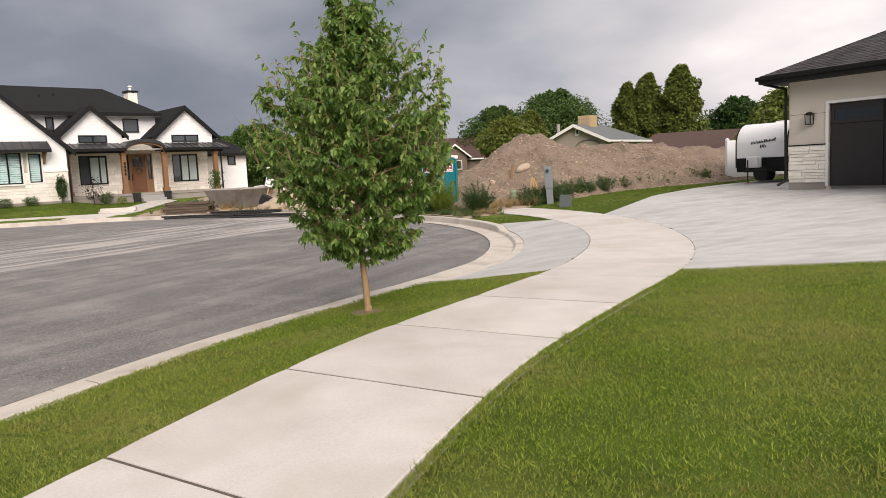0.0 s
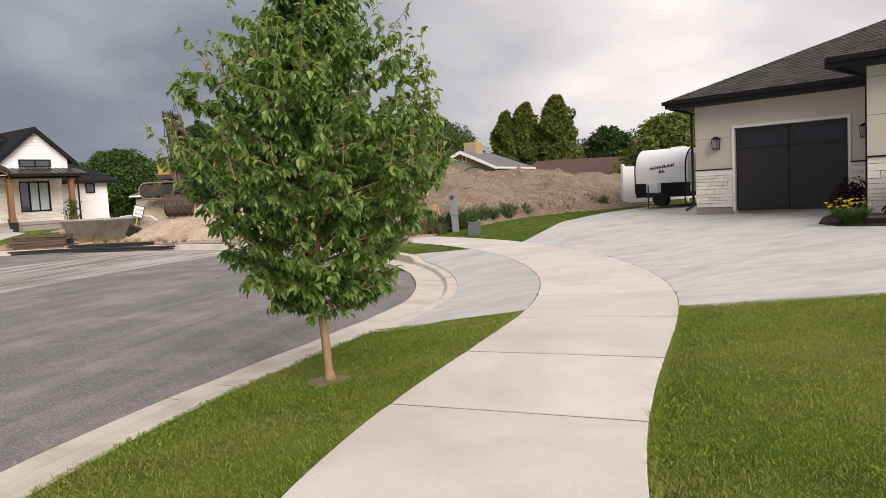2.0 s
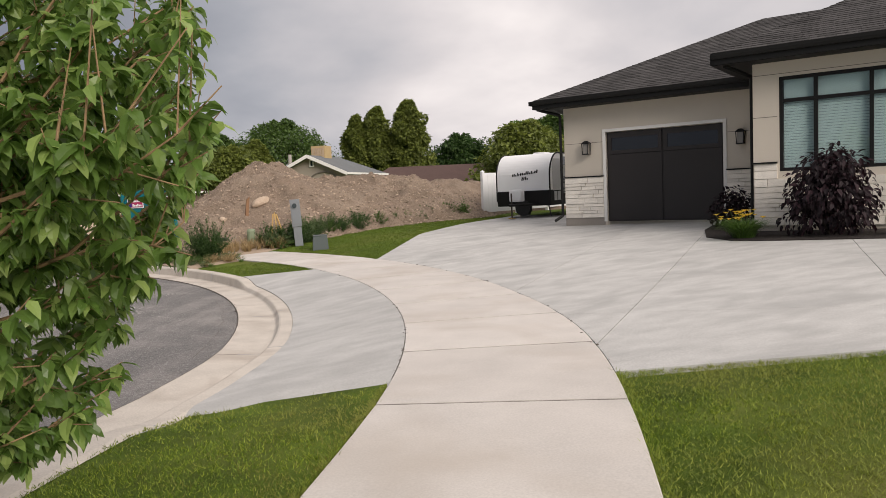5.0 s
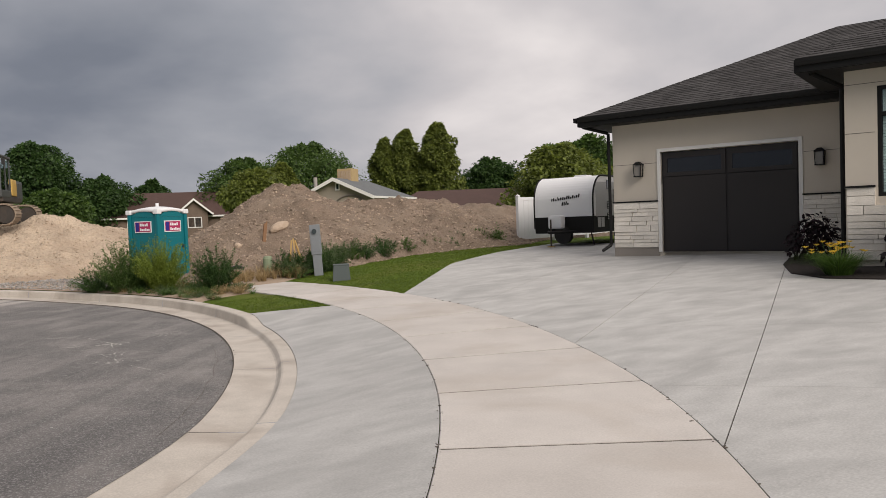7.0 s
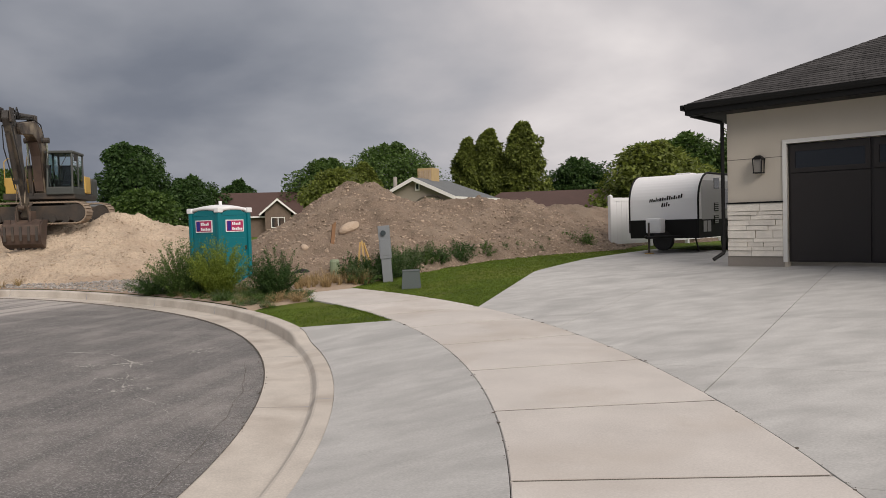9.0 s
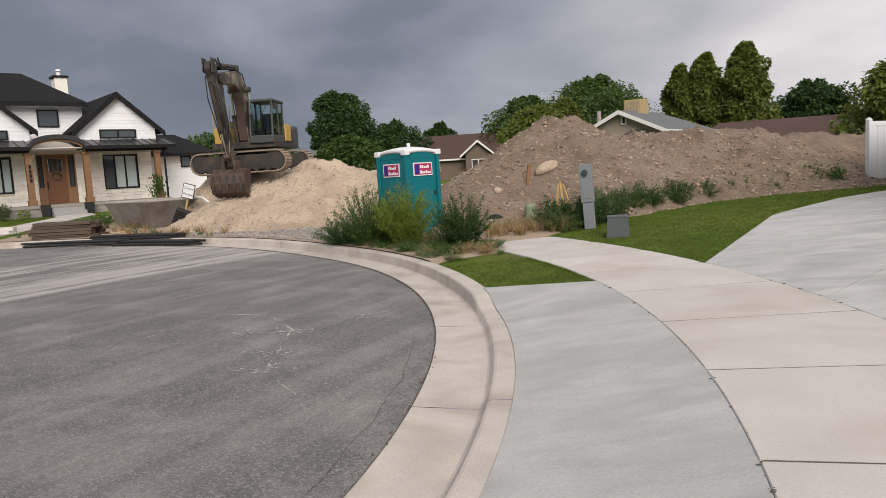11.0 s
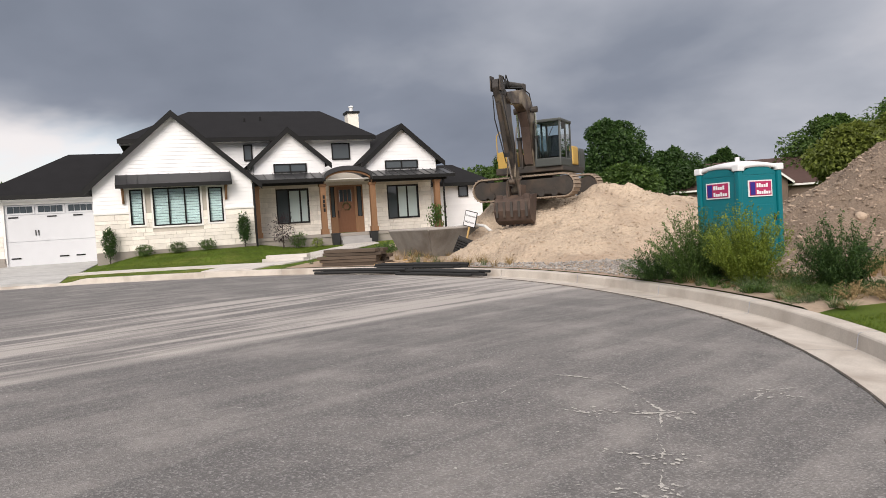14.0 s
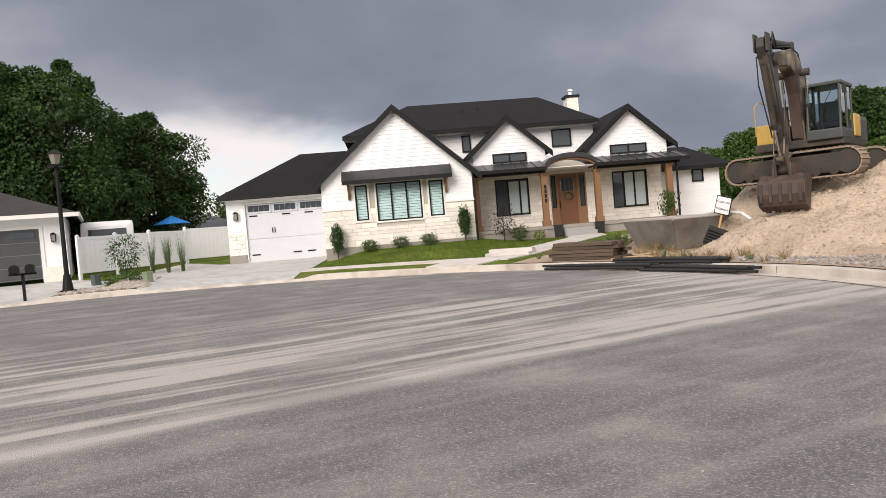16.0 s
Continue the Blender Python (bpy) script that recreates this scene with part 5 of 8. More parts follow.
def flower_bed():
    bm = bmesh.new()
    out = [(3.55, -0.05), (3.3, -1.2), (3.45, -2.6), (3.9, -4.2), (4.6, -5.0), (5.5, -5.2), (12.5, -5.2), (12.5, -3.22), (4.68, -3.22), (4.68, -0.05)]
    lo, hi = [], []
    for u, v in out:
        p = NEAR @ Vector((u, v, 0))
        z = ground_z(p.x, p.y)
        lo.append(bm.verts.new((p.x, p.y, z - 0.05)))
        hi.append(bm.verts.new((p.x, p.y, z + 0.03)))
    f = bm.faces.new(hi)
    for i in range(len(out)):
        bm.faces.new((lo[i], lo[(i + 1) % len(out)], hi[(i + 1) % len(out)], hi[i]))
    bmesh.ops.triangulate(bm, faces=[f])
    tagged(part("flower_bed", bm, M_MULCH), "planting bed of black mulch by the house wall", "flower bed", kind="structure")
    broad_bush(at_house(6.35, -4.25), 0.86, 1.75, 2600, 0.15, M_LEAF_PURPLE, "shrub", "round weeping shrub with dark purple leaves", "shrub", 21, -0.9, 22)
    broad_bush(at_house(3.85, -1.5), 0.55, 0.95, 900, 0.12, M_LEAF_PURPLE, "shrub", "low dark purple shrub beside the garage door", "shrub", 22, -0.5)
    tuft(at_house(4.75, -4.55), 720, 0.62, 0.72, 0.020, M_LEAF_REED, "daylily", "clump of daylilies with yellow flowers", "flower", 23, (30, M_YELLOW))
    tuft(at_house(7.75, -4.4), 260, 0.55, 0.5, 0.022, M_LEAF_REED, "daylily", "clump of green daylily leaves in mulch", "flower", 24)


flower_bed()


# ---- the white farmhouse across the turning circle ----
M_SIDING = surface("white_siding", (0.88, 0.88, 0.885), 0.6, 0.03, 1.5, 30, 0.05, 0.003, per_island=0.025)
M_SEAM = surface("black_seam_roof", (0.035, 0.035, 0.037), 0.35, 0.08, 2, 40, 0.05, 0.002)
M_BLINDGLASS = surface("blind_behind_glass", (0.42, 0.50, 0.49), 0.25, 0.03, 2, 30, 0.0)
M_GRAYSTEP = surface("grey_step_concrete", (0.33, 0.32, 0.31), 0.85, 0.1, 2, 50, 0.2)
M_BLACKSHINGLE = surface("black_shingle", (0.014, 0.0137, 0.015), 0.95, 0.25, 1.5, 80, 0.4, 0.006, spec=0.2)
M_DOORWHITE = surface("pale_grey_door_paint", (0.60, 0.61, 0.63), 0.5, 0.04, 2, 40, 0.05, 0.003)
M_POT = surface("black_pot", (0.02, 0.02, 0.022), 0.5, 0.1, 4, 40, 0.05)


def siding(parent, poly, y, exposure=0.18, proud=0.022):
    """Lap boards over a convex polygon of (x, z), facing -y."""
    bm = bmesh.new()
    z, top = min(p[1] for p in poly), max(p[1] for p in poly)
    while z < top - 0.02:
        z1 = min(top, z + exposure)

        def span(h):
            xs = []
            for (x0, y0), (x1, y1) in zip(poly, poly[1:] + poly[:1]):
                if y0 != y1 and (y0 - h) * (y1 - h) <= 0:
                    xs.append(x0 + (x1 - x0) * (h - y0) / (y1 - y0))
            return (min(xs), max(xs)) if xs else None
        a, b = span(z + 1e-3), span(z1 - 1e-3)
        if a and b and a[1] - a[0] > 0.05:
            v = [bm.verts.new(p) for p in ((a[0], y - proud, z), (a[1], y - proud, z), (b[1], y - 0.004, z1), (b[0], y - 0.004, z1), (a[0], y, z), (a[1], y, z))]
            bm.faces.new(v[:4])
            bm.faces.new((v[4], v[5], v[1], v[0]))
        z = z1
    o = part("siding", bm, M_SIDING, parent)
    o["kind"] = "stuff"


def gable_roof(h, x0, xp, x1, z0, zp, z1, yf, yb, t=0.16):
    for a, za in ((x0, z0), (x1, z1)):
        bm = bmesh.new()
        slab(bm, [(a, yf, za), (xp, yf, zp), (xp, yb, zp), (a, yb, za)], t)
        part("roof", bm, M_BLACKSHINGLE, h)
        # rake board
        bm = bmesh.new()
        prism(bm, [(a, za - 0.02), (xp, zp - 0.02), (xp, zp - 0.30), (a, za - 0.30)], "y", yf - 0.03, yf + 0.03)
        part("rake_board", bm, M_BLACK, h)


def seam_roof(h, x0, x1, y0, z0, y1, z1, step=0.42):
    bm = bmesh.new()
    slab(bm, [(x0, y0, z0), (x1, y0, z0), (x1, y1, z1), (x0, y1, z1)], 0.07)
    r = part("metal_roof", bm, M_SEAM, h)
    n = int((x1 - x0) / step)
    for i in range(n + 1):
        x = x0 + (x1 - x0) * i / n
        bm = bmesh.new()
        slab(bm, [(x - 0.012, y0, z0 + 0.035), (x + 0.012, y0, z0 + 0.035), (x + 0.012, y1, z1 + 0.035), (x - 0.012, y1, z1 + 0.035)], 0.04)
        part("seam", bm, M_SEAM, r)
    part("eave_trim", boxed(x0, x1, y0 - 0.05, y0 + 0.01, z0 - 0.16, z0 + 0.01), M_BLACK, h)


def white_house():
    P = pose(-19.89, 48.63, 0, 0, 0, 43.5)
    h = thing("house", P, "white farmhouse with black roof, stone base and cedar posts", "house")
    # porch wall with its openings
    holes = [(-3.6, -1.89, 1.6, 3.42), (2.4, 4.22, 1.55, 3.4), (-0.80, 1.03, 0.95, 3.5)]
    pw = part("wall", wall_mesh(-5.0, 5.0, 0.2, 4.2, 0, 0.2, holes), M_MORTAR, h)
    stone_field(pw, -5.0, 4.95, 0.95, 3.5, 0.0, 41, (0.16, 0.22, 0.28), holes, (0.35, 0.95), False, 0.04)
    framed_window(h, -3.6, -1.89, 1.6, 3.42, 0.02, (-2.95, -2.35), (), 0.07)
    framed_window(h, 2.4, 4.22, 1.55, 3.4, 0.02, (3.0, 3.55), (), 0.07)
    for x0, x1, z0, z1 in ((-2.9, -2.40, 1.7, 3.3), (-2.30, -1.99, 1.7, 3.3), (3.05, 3.5, 1.65, 3.3), (3.6, 4.1, 1.65, 3.3)):
        part("drawn_blind", boxed(x0, x1, 0.005, 0.032, z0, z1), M_BLINDGLASS, h)
    # door with sidelights
    part("door_frame", wall_mesh(-0.80, 1.03, 0.95, 3.5, -0.02, 0.1, [(-0.40, 0.56, 0.95, 3.42), (-0.74, -0.52, 1.80, 3.42), (0.70, 0.96, 1.80, 3.42)]), M_CEDAR, h)
    for x0, x1 in ((-0.74, -0.52), (0.70, 0.96)):
        framed_window(h, x0, x1, 1.80, 3.42, 0.02, (), (), 0.035, False, "sidelight")
    d = part("front_door", wall_mesh(-0.40, 0.56, 0.97, 3.42, 0.03, 0.09, [(-0.25, 0.41, 2.62, 3.26)]), M_WOODDOOR, h)
    part("door_panel", boxed(-0.25, 0.41, 0.01, 0.03, 1.15, 2.45, bevel=0.01), M_WOODDOOR, d)
    for i in range(3):
        part("pane", boxed(-0.25 + 0.22 * i + 0.015, -0.25 + 0.22 * (i + 1) - 0.015, 0.05, 0.07, 2.62, 3.26), M_GLASS, d)
        if i:
            part("glazing_bar", boxed(-0.25 + 0.22 * i - 0.015, -0.25 + 0.22 * i + 0.015, 0.035, 0.08, 2.62, 3.26), M_WOODDOOR, d)
    part("door_handle", boxed(-0.36, -0.33, -0.03, 0.03, 1.75, 2.15, bevel=0.008), M_BLACK, d)
    # porch deck, foundation, steps
    part("porch_floor", boxed(-5.0, 5.1, -2.1, 0.0, 0.80, 0.95), M_FOUND, h)
    part("foundation", boxed(-5.0, 5.05, -2.05, -1.9, 0.0, 0.80), M_FOUND, h)
    for i in range(3):
        part("step", boxed(-0.85, 0.65, -2.1 - 0.33 * (i + 1), -2.1 - 0.33 * i, 0.1, 0.79 - 0.17 * i, bevel=0.012), M_GRAYSTEP, h)
    for x in (-4.80, -1.51, 1.09, 4.65):
        p = part("porch_post", boxed(x - 0.14, x + 0.14, -1.94, -1.66, 0.95, 3.5, bevel=0.012), M_CEDAR, h)
        part("post_base", boxed(x - 0.19, x + 0.19, -1.99, -1.61, 0.95, 1.22, bevel=0.012), M_CEDAR, p)
        part("post_cap", boxed(x - 0.18, x + 0.18, -1.98, -1.62, 3.36, 3.5, bevel=0.01), M_CEDAR, p)
    part("porch_beam", boxed(-5.0, -1.45, -1.95, -1.65, 3.5, 3.68), M_BLACK, h)
    part("porch_beam", boxed(1.0, 5.2, -1.95, -1.65, 3.5, 3.68), M_BLACK, h)
    part("porch_ceiling", boxed(-4.98, 5.0, -2.1, 0.0, 3.68, 3.72), M_TRIM, h)
    seam_roof(h, -4.75, -1.42, -2.3, 3.76, -0.8, 4.16)
    seam_roof(h, 0.88, 5.55, -2.3, 3.76, -0.8, 4.16)
    # arched hood over the door
    bm = bmesh.new()
    n, xc, hw = 16, -0.27, 1.25
    pts = [(xc - hw * math.cos(math.pi * i / n), 3.60 + 0.52 * math.sin(math.pi * i / n)) for i in range(n + 1)]
    prism(bm, [(x, z + 0.22) for x, z in pts] + pts[::-1], "y", -2.42, -0.8)
    part("arched_hood", bm, M_SEAM, h)
    bm = bmesh.new()
    pts2 = [(x * 0.985, z - 0.004) for x, z in pts]
    prism(bm, pts2 + [(x, z - 0.10) for x, z in pts2[::-1]], "y", -2.30, -2.12)
    part("arch_trim", bm, M_CEDAR, h)
    # small gables over the porch
    for x0, xp, x1, ze, zp, wx0, wx1, win, seed in ((-5.05, -2.96, -0.80, 4.62, 6.50, -4.7, -1.1, (-3.73, -2.05, 4.20, 4.66), 1), (0.76, 3.12, 5.48, 4.55, 6.62, 1.13, 5.05, (2.15, 4.0, 4.22, 4.68), 2)):
        k = (zp - ze) / (xp - x0)
        poly = [(wx0, 3.9), (wx1, 3.9), (wx1, ze + (x1 - wx1) * k - 0.1), (xp, zp - 0.18), (wx0, ze + (wx0 - x0) * k - 0.1)]
        bm = bmesh.new()
        prism(bm, poly, "y", -0.78, -0.6)
        g = part("gable_wall", bm, M_SIDING, h)
        siding(g, poly, -0.78)
        gable_roof(h, x0, xp, x1, ze, zp, ze, -1.15, 4.0)
        framed_window(h, *win, -0.85, ((win[0] + win[1]) / 2,), (), 0.06)
        for xs in (wx0, wx1):
            part("gable_side", boxed(xs - 0.05, xs + 0.05, -0.6, 3.0, 3.9, ze + 0.2), M_SIDING, h)
    # upper storey
    up = part("wall", boxed(-10.4, 1.9, 1.0, 5, 3.4, 6.15), M_SIDING, h)
    siding(up, [(-10.4, 3.6), (1.9, 3.6), (1.9, 6.1), (-10.4, 6.1)], 1.0)
    framed_window(h, -0.3, 0.71, 4.96, 5.86, 0.93, (), (), 0.06)
    framed_window(h, -4.97, -4.52, 5.03, 5.88, 0.93, (), (), 0.06)
    for c in (((-10.97, 0.35, 6.2), (2.05, 0.35, 6.2), (0.04, 5, 8.25), (-7.41, 5, 8.25)), ((2.05, 0.35, 6.2), (2.05, 9.6, 6.2), (0.04, 5, 8.25)), ((-10.97, 9.6, 6.2), (-10.97, 0.35, 6.2), (-7.41, 5, 8.25)), ((2.05, 9.6, 6.2), (-10.97, 9.6, 6.2), (-7.41, 5, 8.25), (0.04, 5, 8.25))):
        bm = bmesh.new()
        slab(bm, c, 0.14)
        part("roof", bm, M_BLACKSHINGLE, h)
    part("fascia", boxed(-10.97, 2.05, 0.28, 0.36, 5.98, 6.18), M_BLACK, h)
    part("fascia", boxed(1.97, 2.06, 0.36, 9.6, 5.98, 6.18), M_BLACK, h)
    part("soffit", boxed(-10.9, 2.0, 0.36, 1.0, 5.96, 6.0), M_TRIM, h)
    c = part("chimney", boxed(1.62, 2.28, 4.6, 5.4, 6.0, 8.05), M_LIME, h)
    part("chimney_cap", boxed(1.54, 2.36, 4.52, 5.48, 8.05, 8.17), M_BLACK, c)
    bm = tubed((1.95, 5, 8.17), (1.95, 5, 8.42), 0.11, 0.11, 12)
    tube(bm, (1.95, 5, 8.45), (1.95, 5, 8.55), 0.17, 0.12, 12)
    part("flue", bm, M_VINYL, c)
    for x, y, z in ((-4.6, 3.0, 7.2), (-3.7, 3.2, 7.3)):
        part("vent_pipe", tubed((x, y, z - 0.2), (x, y, z + 0.35), 0.05, 0.05, 8), M_BLACK, h)
    part("vent_collar", tubed((-3.7, 3.2, 7.3), (-3.7, 3.2, 7.42), 0.16, 0.08, 8), M_VINYL, h)
    # the large front gable
    gx0, gx1, gp, ge = -12.0, -5.05, -8.48, 3.62
    holes = [(-10.49, -9.92, 1.92, 3.54), (-9.52, -7.44, 1.83, 3.58), (-7.09, -6.43, 1.88, 3.52)]
    g = part("wall", wall_mesh(gx0, gx1, 0.1, 3.75, -2.6, -2.4, holes), M_MORTAR, h)
    stone_field(g, gx0, gx1, 0.75, 2.45, -2.6, 42, (0.16, 0.22, 0.28), [(a - 0.06, b + 0.06, c - 0.06, d + 0.1) for a, b, c, d in holes], (0.35, 1.0), False, 0.04)
    part("foundation", boxed(gx0, gx1, -2.63, -2.6, 0.1, 0.75), M_FOUND, h)
    part("stone_cap", boxed(gx0 - 0.02, -10.55, -2.68, -2.6, 2.45, 2.53), M_TRIM, h)
    part("stone_cap", boxed(-6.37, gx1 + 0.02, -2.68, -2.6, 2.45, 2.53), M_TRIM, h)
    k = (7.05 - ge) / (gp + 12.3)
    poly = [(gx0, 3.75), (gx1, 3.75), (gp, 6.88)]
    bm = bmesh.new()
    prism(bm, poly, "y", -2.6, -2.4)
    gw = part("gable_wall", bm, M_SIDING, h)
    siding(gw, [(gx0, 3.6), (gx1, 3.6), (gx1 - 0.05, 3.75), (gp, 6.88), (gx0 + 0.05, 3.75)], -2.6)
    siding(gw, [(gx0, 2.53), (-10.56, 2.53), (-10.56, 3.6), (gx0, 3.6)], -2.6)
    siding(gw, [(-6.36, 2.53), (gx1, 2.53), (gx1, 3.6), (-6.36, 3.6)], -2.6)
    gable_roof(h, -12.35, gp, -4.62, ge, 7.08, ge, -2.95, 4.0)
    part("side_wall", boxed(gx1 - 0.2, gx1, -2.4, 0.0, 0.1, 3.75), M_LIME, h)
    part("side_wall", boxed(gx0, gx0 + 0.2, -2.4, 0.3, 0.1, 3.75), M_SIDING, h)
    for (a, b, c0, d0), bars in zip(holes, ((), (-8.83, -8.13), ())):
        w = framed_window(h, a, b, c0, d0, -2.56, bars, (), 0.06, True, slats=13)
        part("casing", wall_mesh(a - 0.08, b + 0.08, c0 - 0.08, d0 + 0.08, -2.66, -2.6, [(a, b, c0, d0)]), M_TRIM, w)
    # added sheet behind the slats: the room's shade is in its colour
    part("inner_wall", boxed(gx0 + 0.25, gx1 - 0.25, -1.9, -1.85, 0.5, 3.7), M_DARKROOM, h)
    seam_roof(h, -11.0, -6.03, -3.35, 3.72, -2.6, 4.22)
    for x in (-10.75, -6.28):
        bm = boxed(x - 0.05, x + 0.05, -3.2, -2.62, 3.5, 3.6)
        box(bm, x - 0.05, x + 0.05, -2.72, -2.62, 2.9, 3.6)
        tube(bm, (x, -2.7, 2.95), (x, -3.15, 3.52), 0.05, 0.05, 6)
        part("bracket", bm, M_CEDAR, h)
    # garage wing
    holes = [(-15.95, -12.15, 0.3, 3.2)]
    gw = part("wall", wall_mesh(-16.85, -12.0, 0.3, 3.55, 0, 0.2, holes), M_SIDING, h)
    siding(gw, [(-16.85, 1.9), (-16.0, 1.9), (-16.0, 3.5), (-16.85, 3.5)], 0.0)
    part("side_wall", boxed(-16.85, -16.65, 0.2, 9, 0.3, 3.55), M_SIDING, h)
    stone_field(gw, -16.85, -16.05, 0.75, 1.8, 0.0, 43, (0.16, 0.22), (), (0.3, 0.8), False, 0.04)
    part("foundation", boxed(-16.87, -16.0, -0.03, 0.0, 0.3, 0.75), M_FOUND, h)
    d = part("garage_door", boxed(-15.95, -12.15, 0.10, 0.14, 0.2, 3.2), M_DOORWHITE, h)
    for i in range(3):
        x0 = -15.93 + 1.265 * i
        for z0, z1 in ((0.28, 1.48), (1.50, 2.72)):
            part("door_panel", boxed(x0 - 0.01, x0 + 1.255, 0.07, 0.10, z0, z1), M_DOORWHITE, d)
        w = part("door_window", wall_mesh(x0 + 0.02, x0 + 1.22, 2.74, 3.18, 0.06, 0.10, [(x0 + 0.10, x0 + 1.14, 2.82, 3.12)]), M_DOORWHITE, d)
        for k in range(4):
            part("pane", boxed(x0 + 0.10 + 0.26 * k + 0.012, x0 + 0.10 + 0.26 * (k + 1) - 0.012, 0.075, 0.09, 2.82, 3.12), M_GLASS, w)
    for x, z in ((-15.6, 2.62), (-12.9, 2.62), (-14.0, 2.62), (-15.6, 0.72), (-13.6, 0.72), (-12.9, 0.72)):
        part("strap_hinge", boxed(x - 0.2, x + 0.2, 0.045, 0.06, z - 0.03, z + 0.03), M_BLACK, d)
    for x in (-14.72, -14.6):
        part("door_handle", boxed(x - 0.02, x + 0.02, 0.03, 0.06, 1.75, 2.0), M_BLACK, d)
    part("door_trim", wall_mesh(-16.05, -12.05, 0.5, 3.32, -0.03, 0.05, [(-15.95, -12.15, 0.5, 3.2)]), M_TRIM, h)
    for c in (((-17.15, -0.5, 3.62), (-11.6, -0.5, 3.62), (-11.0, 4, 5.9), (-13.5, 4, 5.9)), ((-17.15, 9, 3.62), (-17.15, -0.5, 3.62), (-13.5, 4, 5.9), (-13.5, 5, 5.9)), ((-11, 4, 5.9), (-13.5, 4, 5.9), (-13.5, 9, 3.7), (-11, 9, 3.7))):
        bm = bmesh.new()
        slab(bm, c, 0.14)
        part("roof", bm, M_BLACKSHINGLE, h)
    part("fascia", boxed(-17.15, -12.0, -0.56, -0.48, 3.42, 3.62), M_BLACK, h)
    part("soffit", boxed(-17.1, -12.0, -0.48, 0.0, 3.42, 3.46), M_TRIM, h)
    # wing on the other side
    ww = part("wall", boxed(4.95, 8.5, 1.0, 6, 0.1, 3.4), M_SIDING, h)
    siding(ww, [(5.0, 0.9), (8.5, 0.9), (8.5, 3.35), (5.0, 3.35)], 1.0)
    stone_field(ww, 5.0, 8.5, 0.3, 0.9, 1.0, 44, (0.16, 0.22), (), (0.35, 0.9), False, 0.04)
    framed_window(h, 7.0, 7.61, 2.6, 3.24, 0.93, (), (), 0.06)
    for c in (((4.6, 0.5, 3.42), (9.1, 0.5, 3.42), (7.6, 3.2, 4.65), (4.6, 3.2, 4.65)), ((9.1, 0.5, 3.42), (9.1, 6.4, 3.42), (7.6, 3.8, 4.65), (7.6, 3.2, 4.65))):
        bm = bmesh.new()
        slab(bm, c, 0.14)
        part("roof", bm, M_BLACKSHINGLE, h)
    part("fascia", boxed(4.9, 9.1, 0.44, 0.52, 3.22, 3.42), M_BLACK, h)
    # number plate on the post: unreadable strokes
    for i in range(4):
        part("house_numeral", boxed(-1.55, -1.45, -1.97, -1.945, 2.75 - 0.22 * i, 2.92 - 0.22 * i), M_BLACK, h)
    for x in (gx1 + 0.06, 5.0):
        part("downspout", boxed(x - 0.04, x + 0.04, -2.72 if x < 0 else -2.0, -2.64 if x < 0 else -1.92, 0.3, 3.6), M_BLACK, h)
    wall_lantern(-16.4, 0.0, 2.7, P)
    # wreath, pots
    t = thing("wreath", P @ pose(0.08, -0.02, 2.36), "dark leafy wreath hung on the front door", "wreath")
    bm = bmesh.new()
    rng = random.Random(4)
    for i in range(90):
        a = rng.uniform(0, 6.283)
        p = Vector((math.cos(a) * 0.2, -0.03 + rng.uniform(-0.03, 0.03), math.sin(a) * 0.2))
        tube(bm, tuple(p), tuple(p + Vector((rng.uniform(-1, 1), rng.uniform(-1, 0.2), rng.uniform(-1, 1))) * 0.07), 0.014, 0.002, 4)
    part("twigs", bm, M_LEAF_SAGE, t)["kind"] = "stuff"
    for x in (-1.12, 0.86):
        t = thing("planter", P @ pose(x, -2.45, 0.1), "tall black planter beside the porch steps", "planter", "porch planters")
        bm = bmesh.new()
        bmesh.ops.create_cone(bm, cap_ends=True, segments=4, radius1=0.19, radius2=0.27, depth=0.85, matrix=Matrix.Translation((0, 0, 0.42)) @ Matrix.Rotation(radians(45), 4, "Z"))
        part("pot", bm, M_POT, t)
        part("rim", boxed(-0.21, 0.21, -0.21, 0.21, 0.84, 0.88), M_POT, t)
    # planting along the front
    def spot(u, v):
        p = P @ Vector((u, v, 0))
        return pose(p.x, p.y, ground_z(p.x, p.y))
    for u in (-11.44, -5.60):
        far_shrub(spot(u, -3.0), 0.26, 1.55, 1700, 0.085, M_LEAF_DARK, "slender dark evergreen shrub by the stone wall", 50 + int(-u), "column evergreens")
    for i, u in enumerate((-10.0, -8.6, -7.3)):
        far_shrub(spot(u, -3.1), 0.38, 0.48, 800, 0.075, M_LEAF_MID if i != 1 else M_LEAF_SAGE, "low round green shrub by the stone wall", 60 + i, "foundation shrubs")
    far_shrub(spot(-3.0, -2.5), 0.42, 0.75, 500, 0.09, M_LEAF_MID, "round bright green shrub by the porch", 64, "foundation shrubs")
    far_shrub(spot(-2.1, -2.6), 0.3, 0.4, 300, 0.08, M_LEAF_YSHRUB, "small yellow-green shrub by the porch", 65, "foundation shrubs")
    far_shrub(spot(-3.75, -2.6), 0.55, 1.7, 420, 0.10, M_LEAF_PURPLE, "small red-leaved maple by the porch", 66, "")
    t = thing("hanging_plant", P @ pose(4.45, -2.05, 1.5), "trailing green plant hung on the porch post", "plant")
    rng = np.random.default_rng(9)
    pts = np.stack((rng.normal(0, 0.22, 260), rng.normal(0, 0.12, 260), rng.uniform(-0.4, 0.75, 260)), 1)
    me = leaf_mesh("foliage", pts, leaf_frames(rng, pts, np.tile((0.0, 0, -1.0), (260, 1)), np.full(260, 0.16), 0.5))
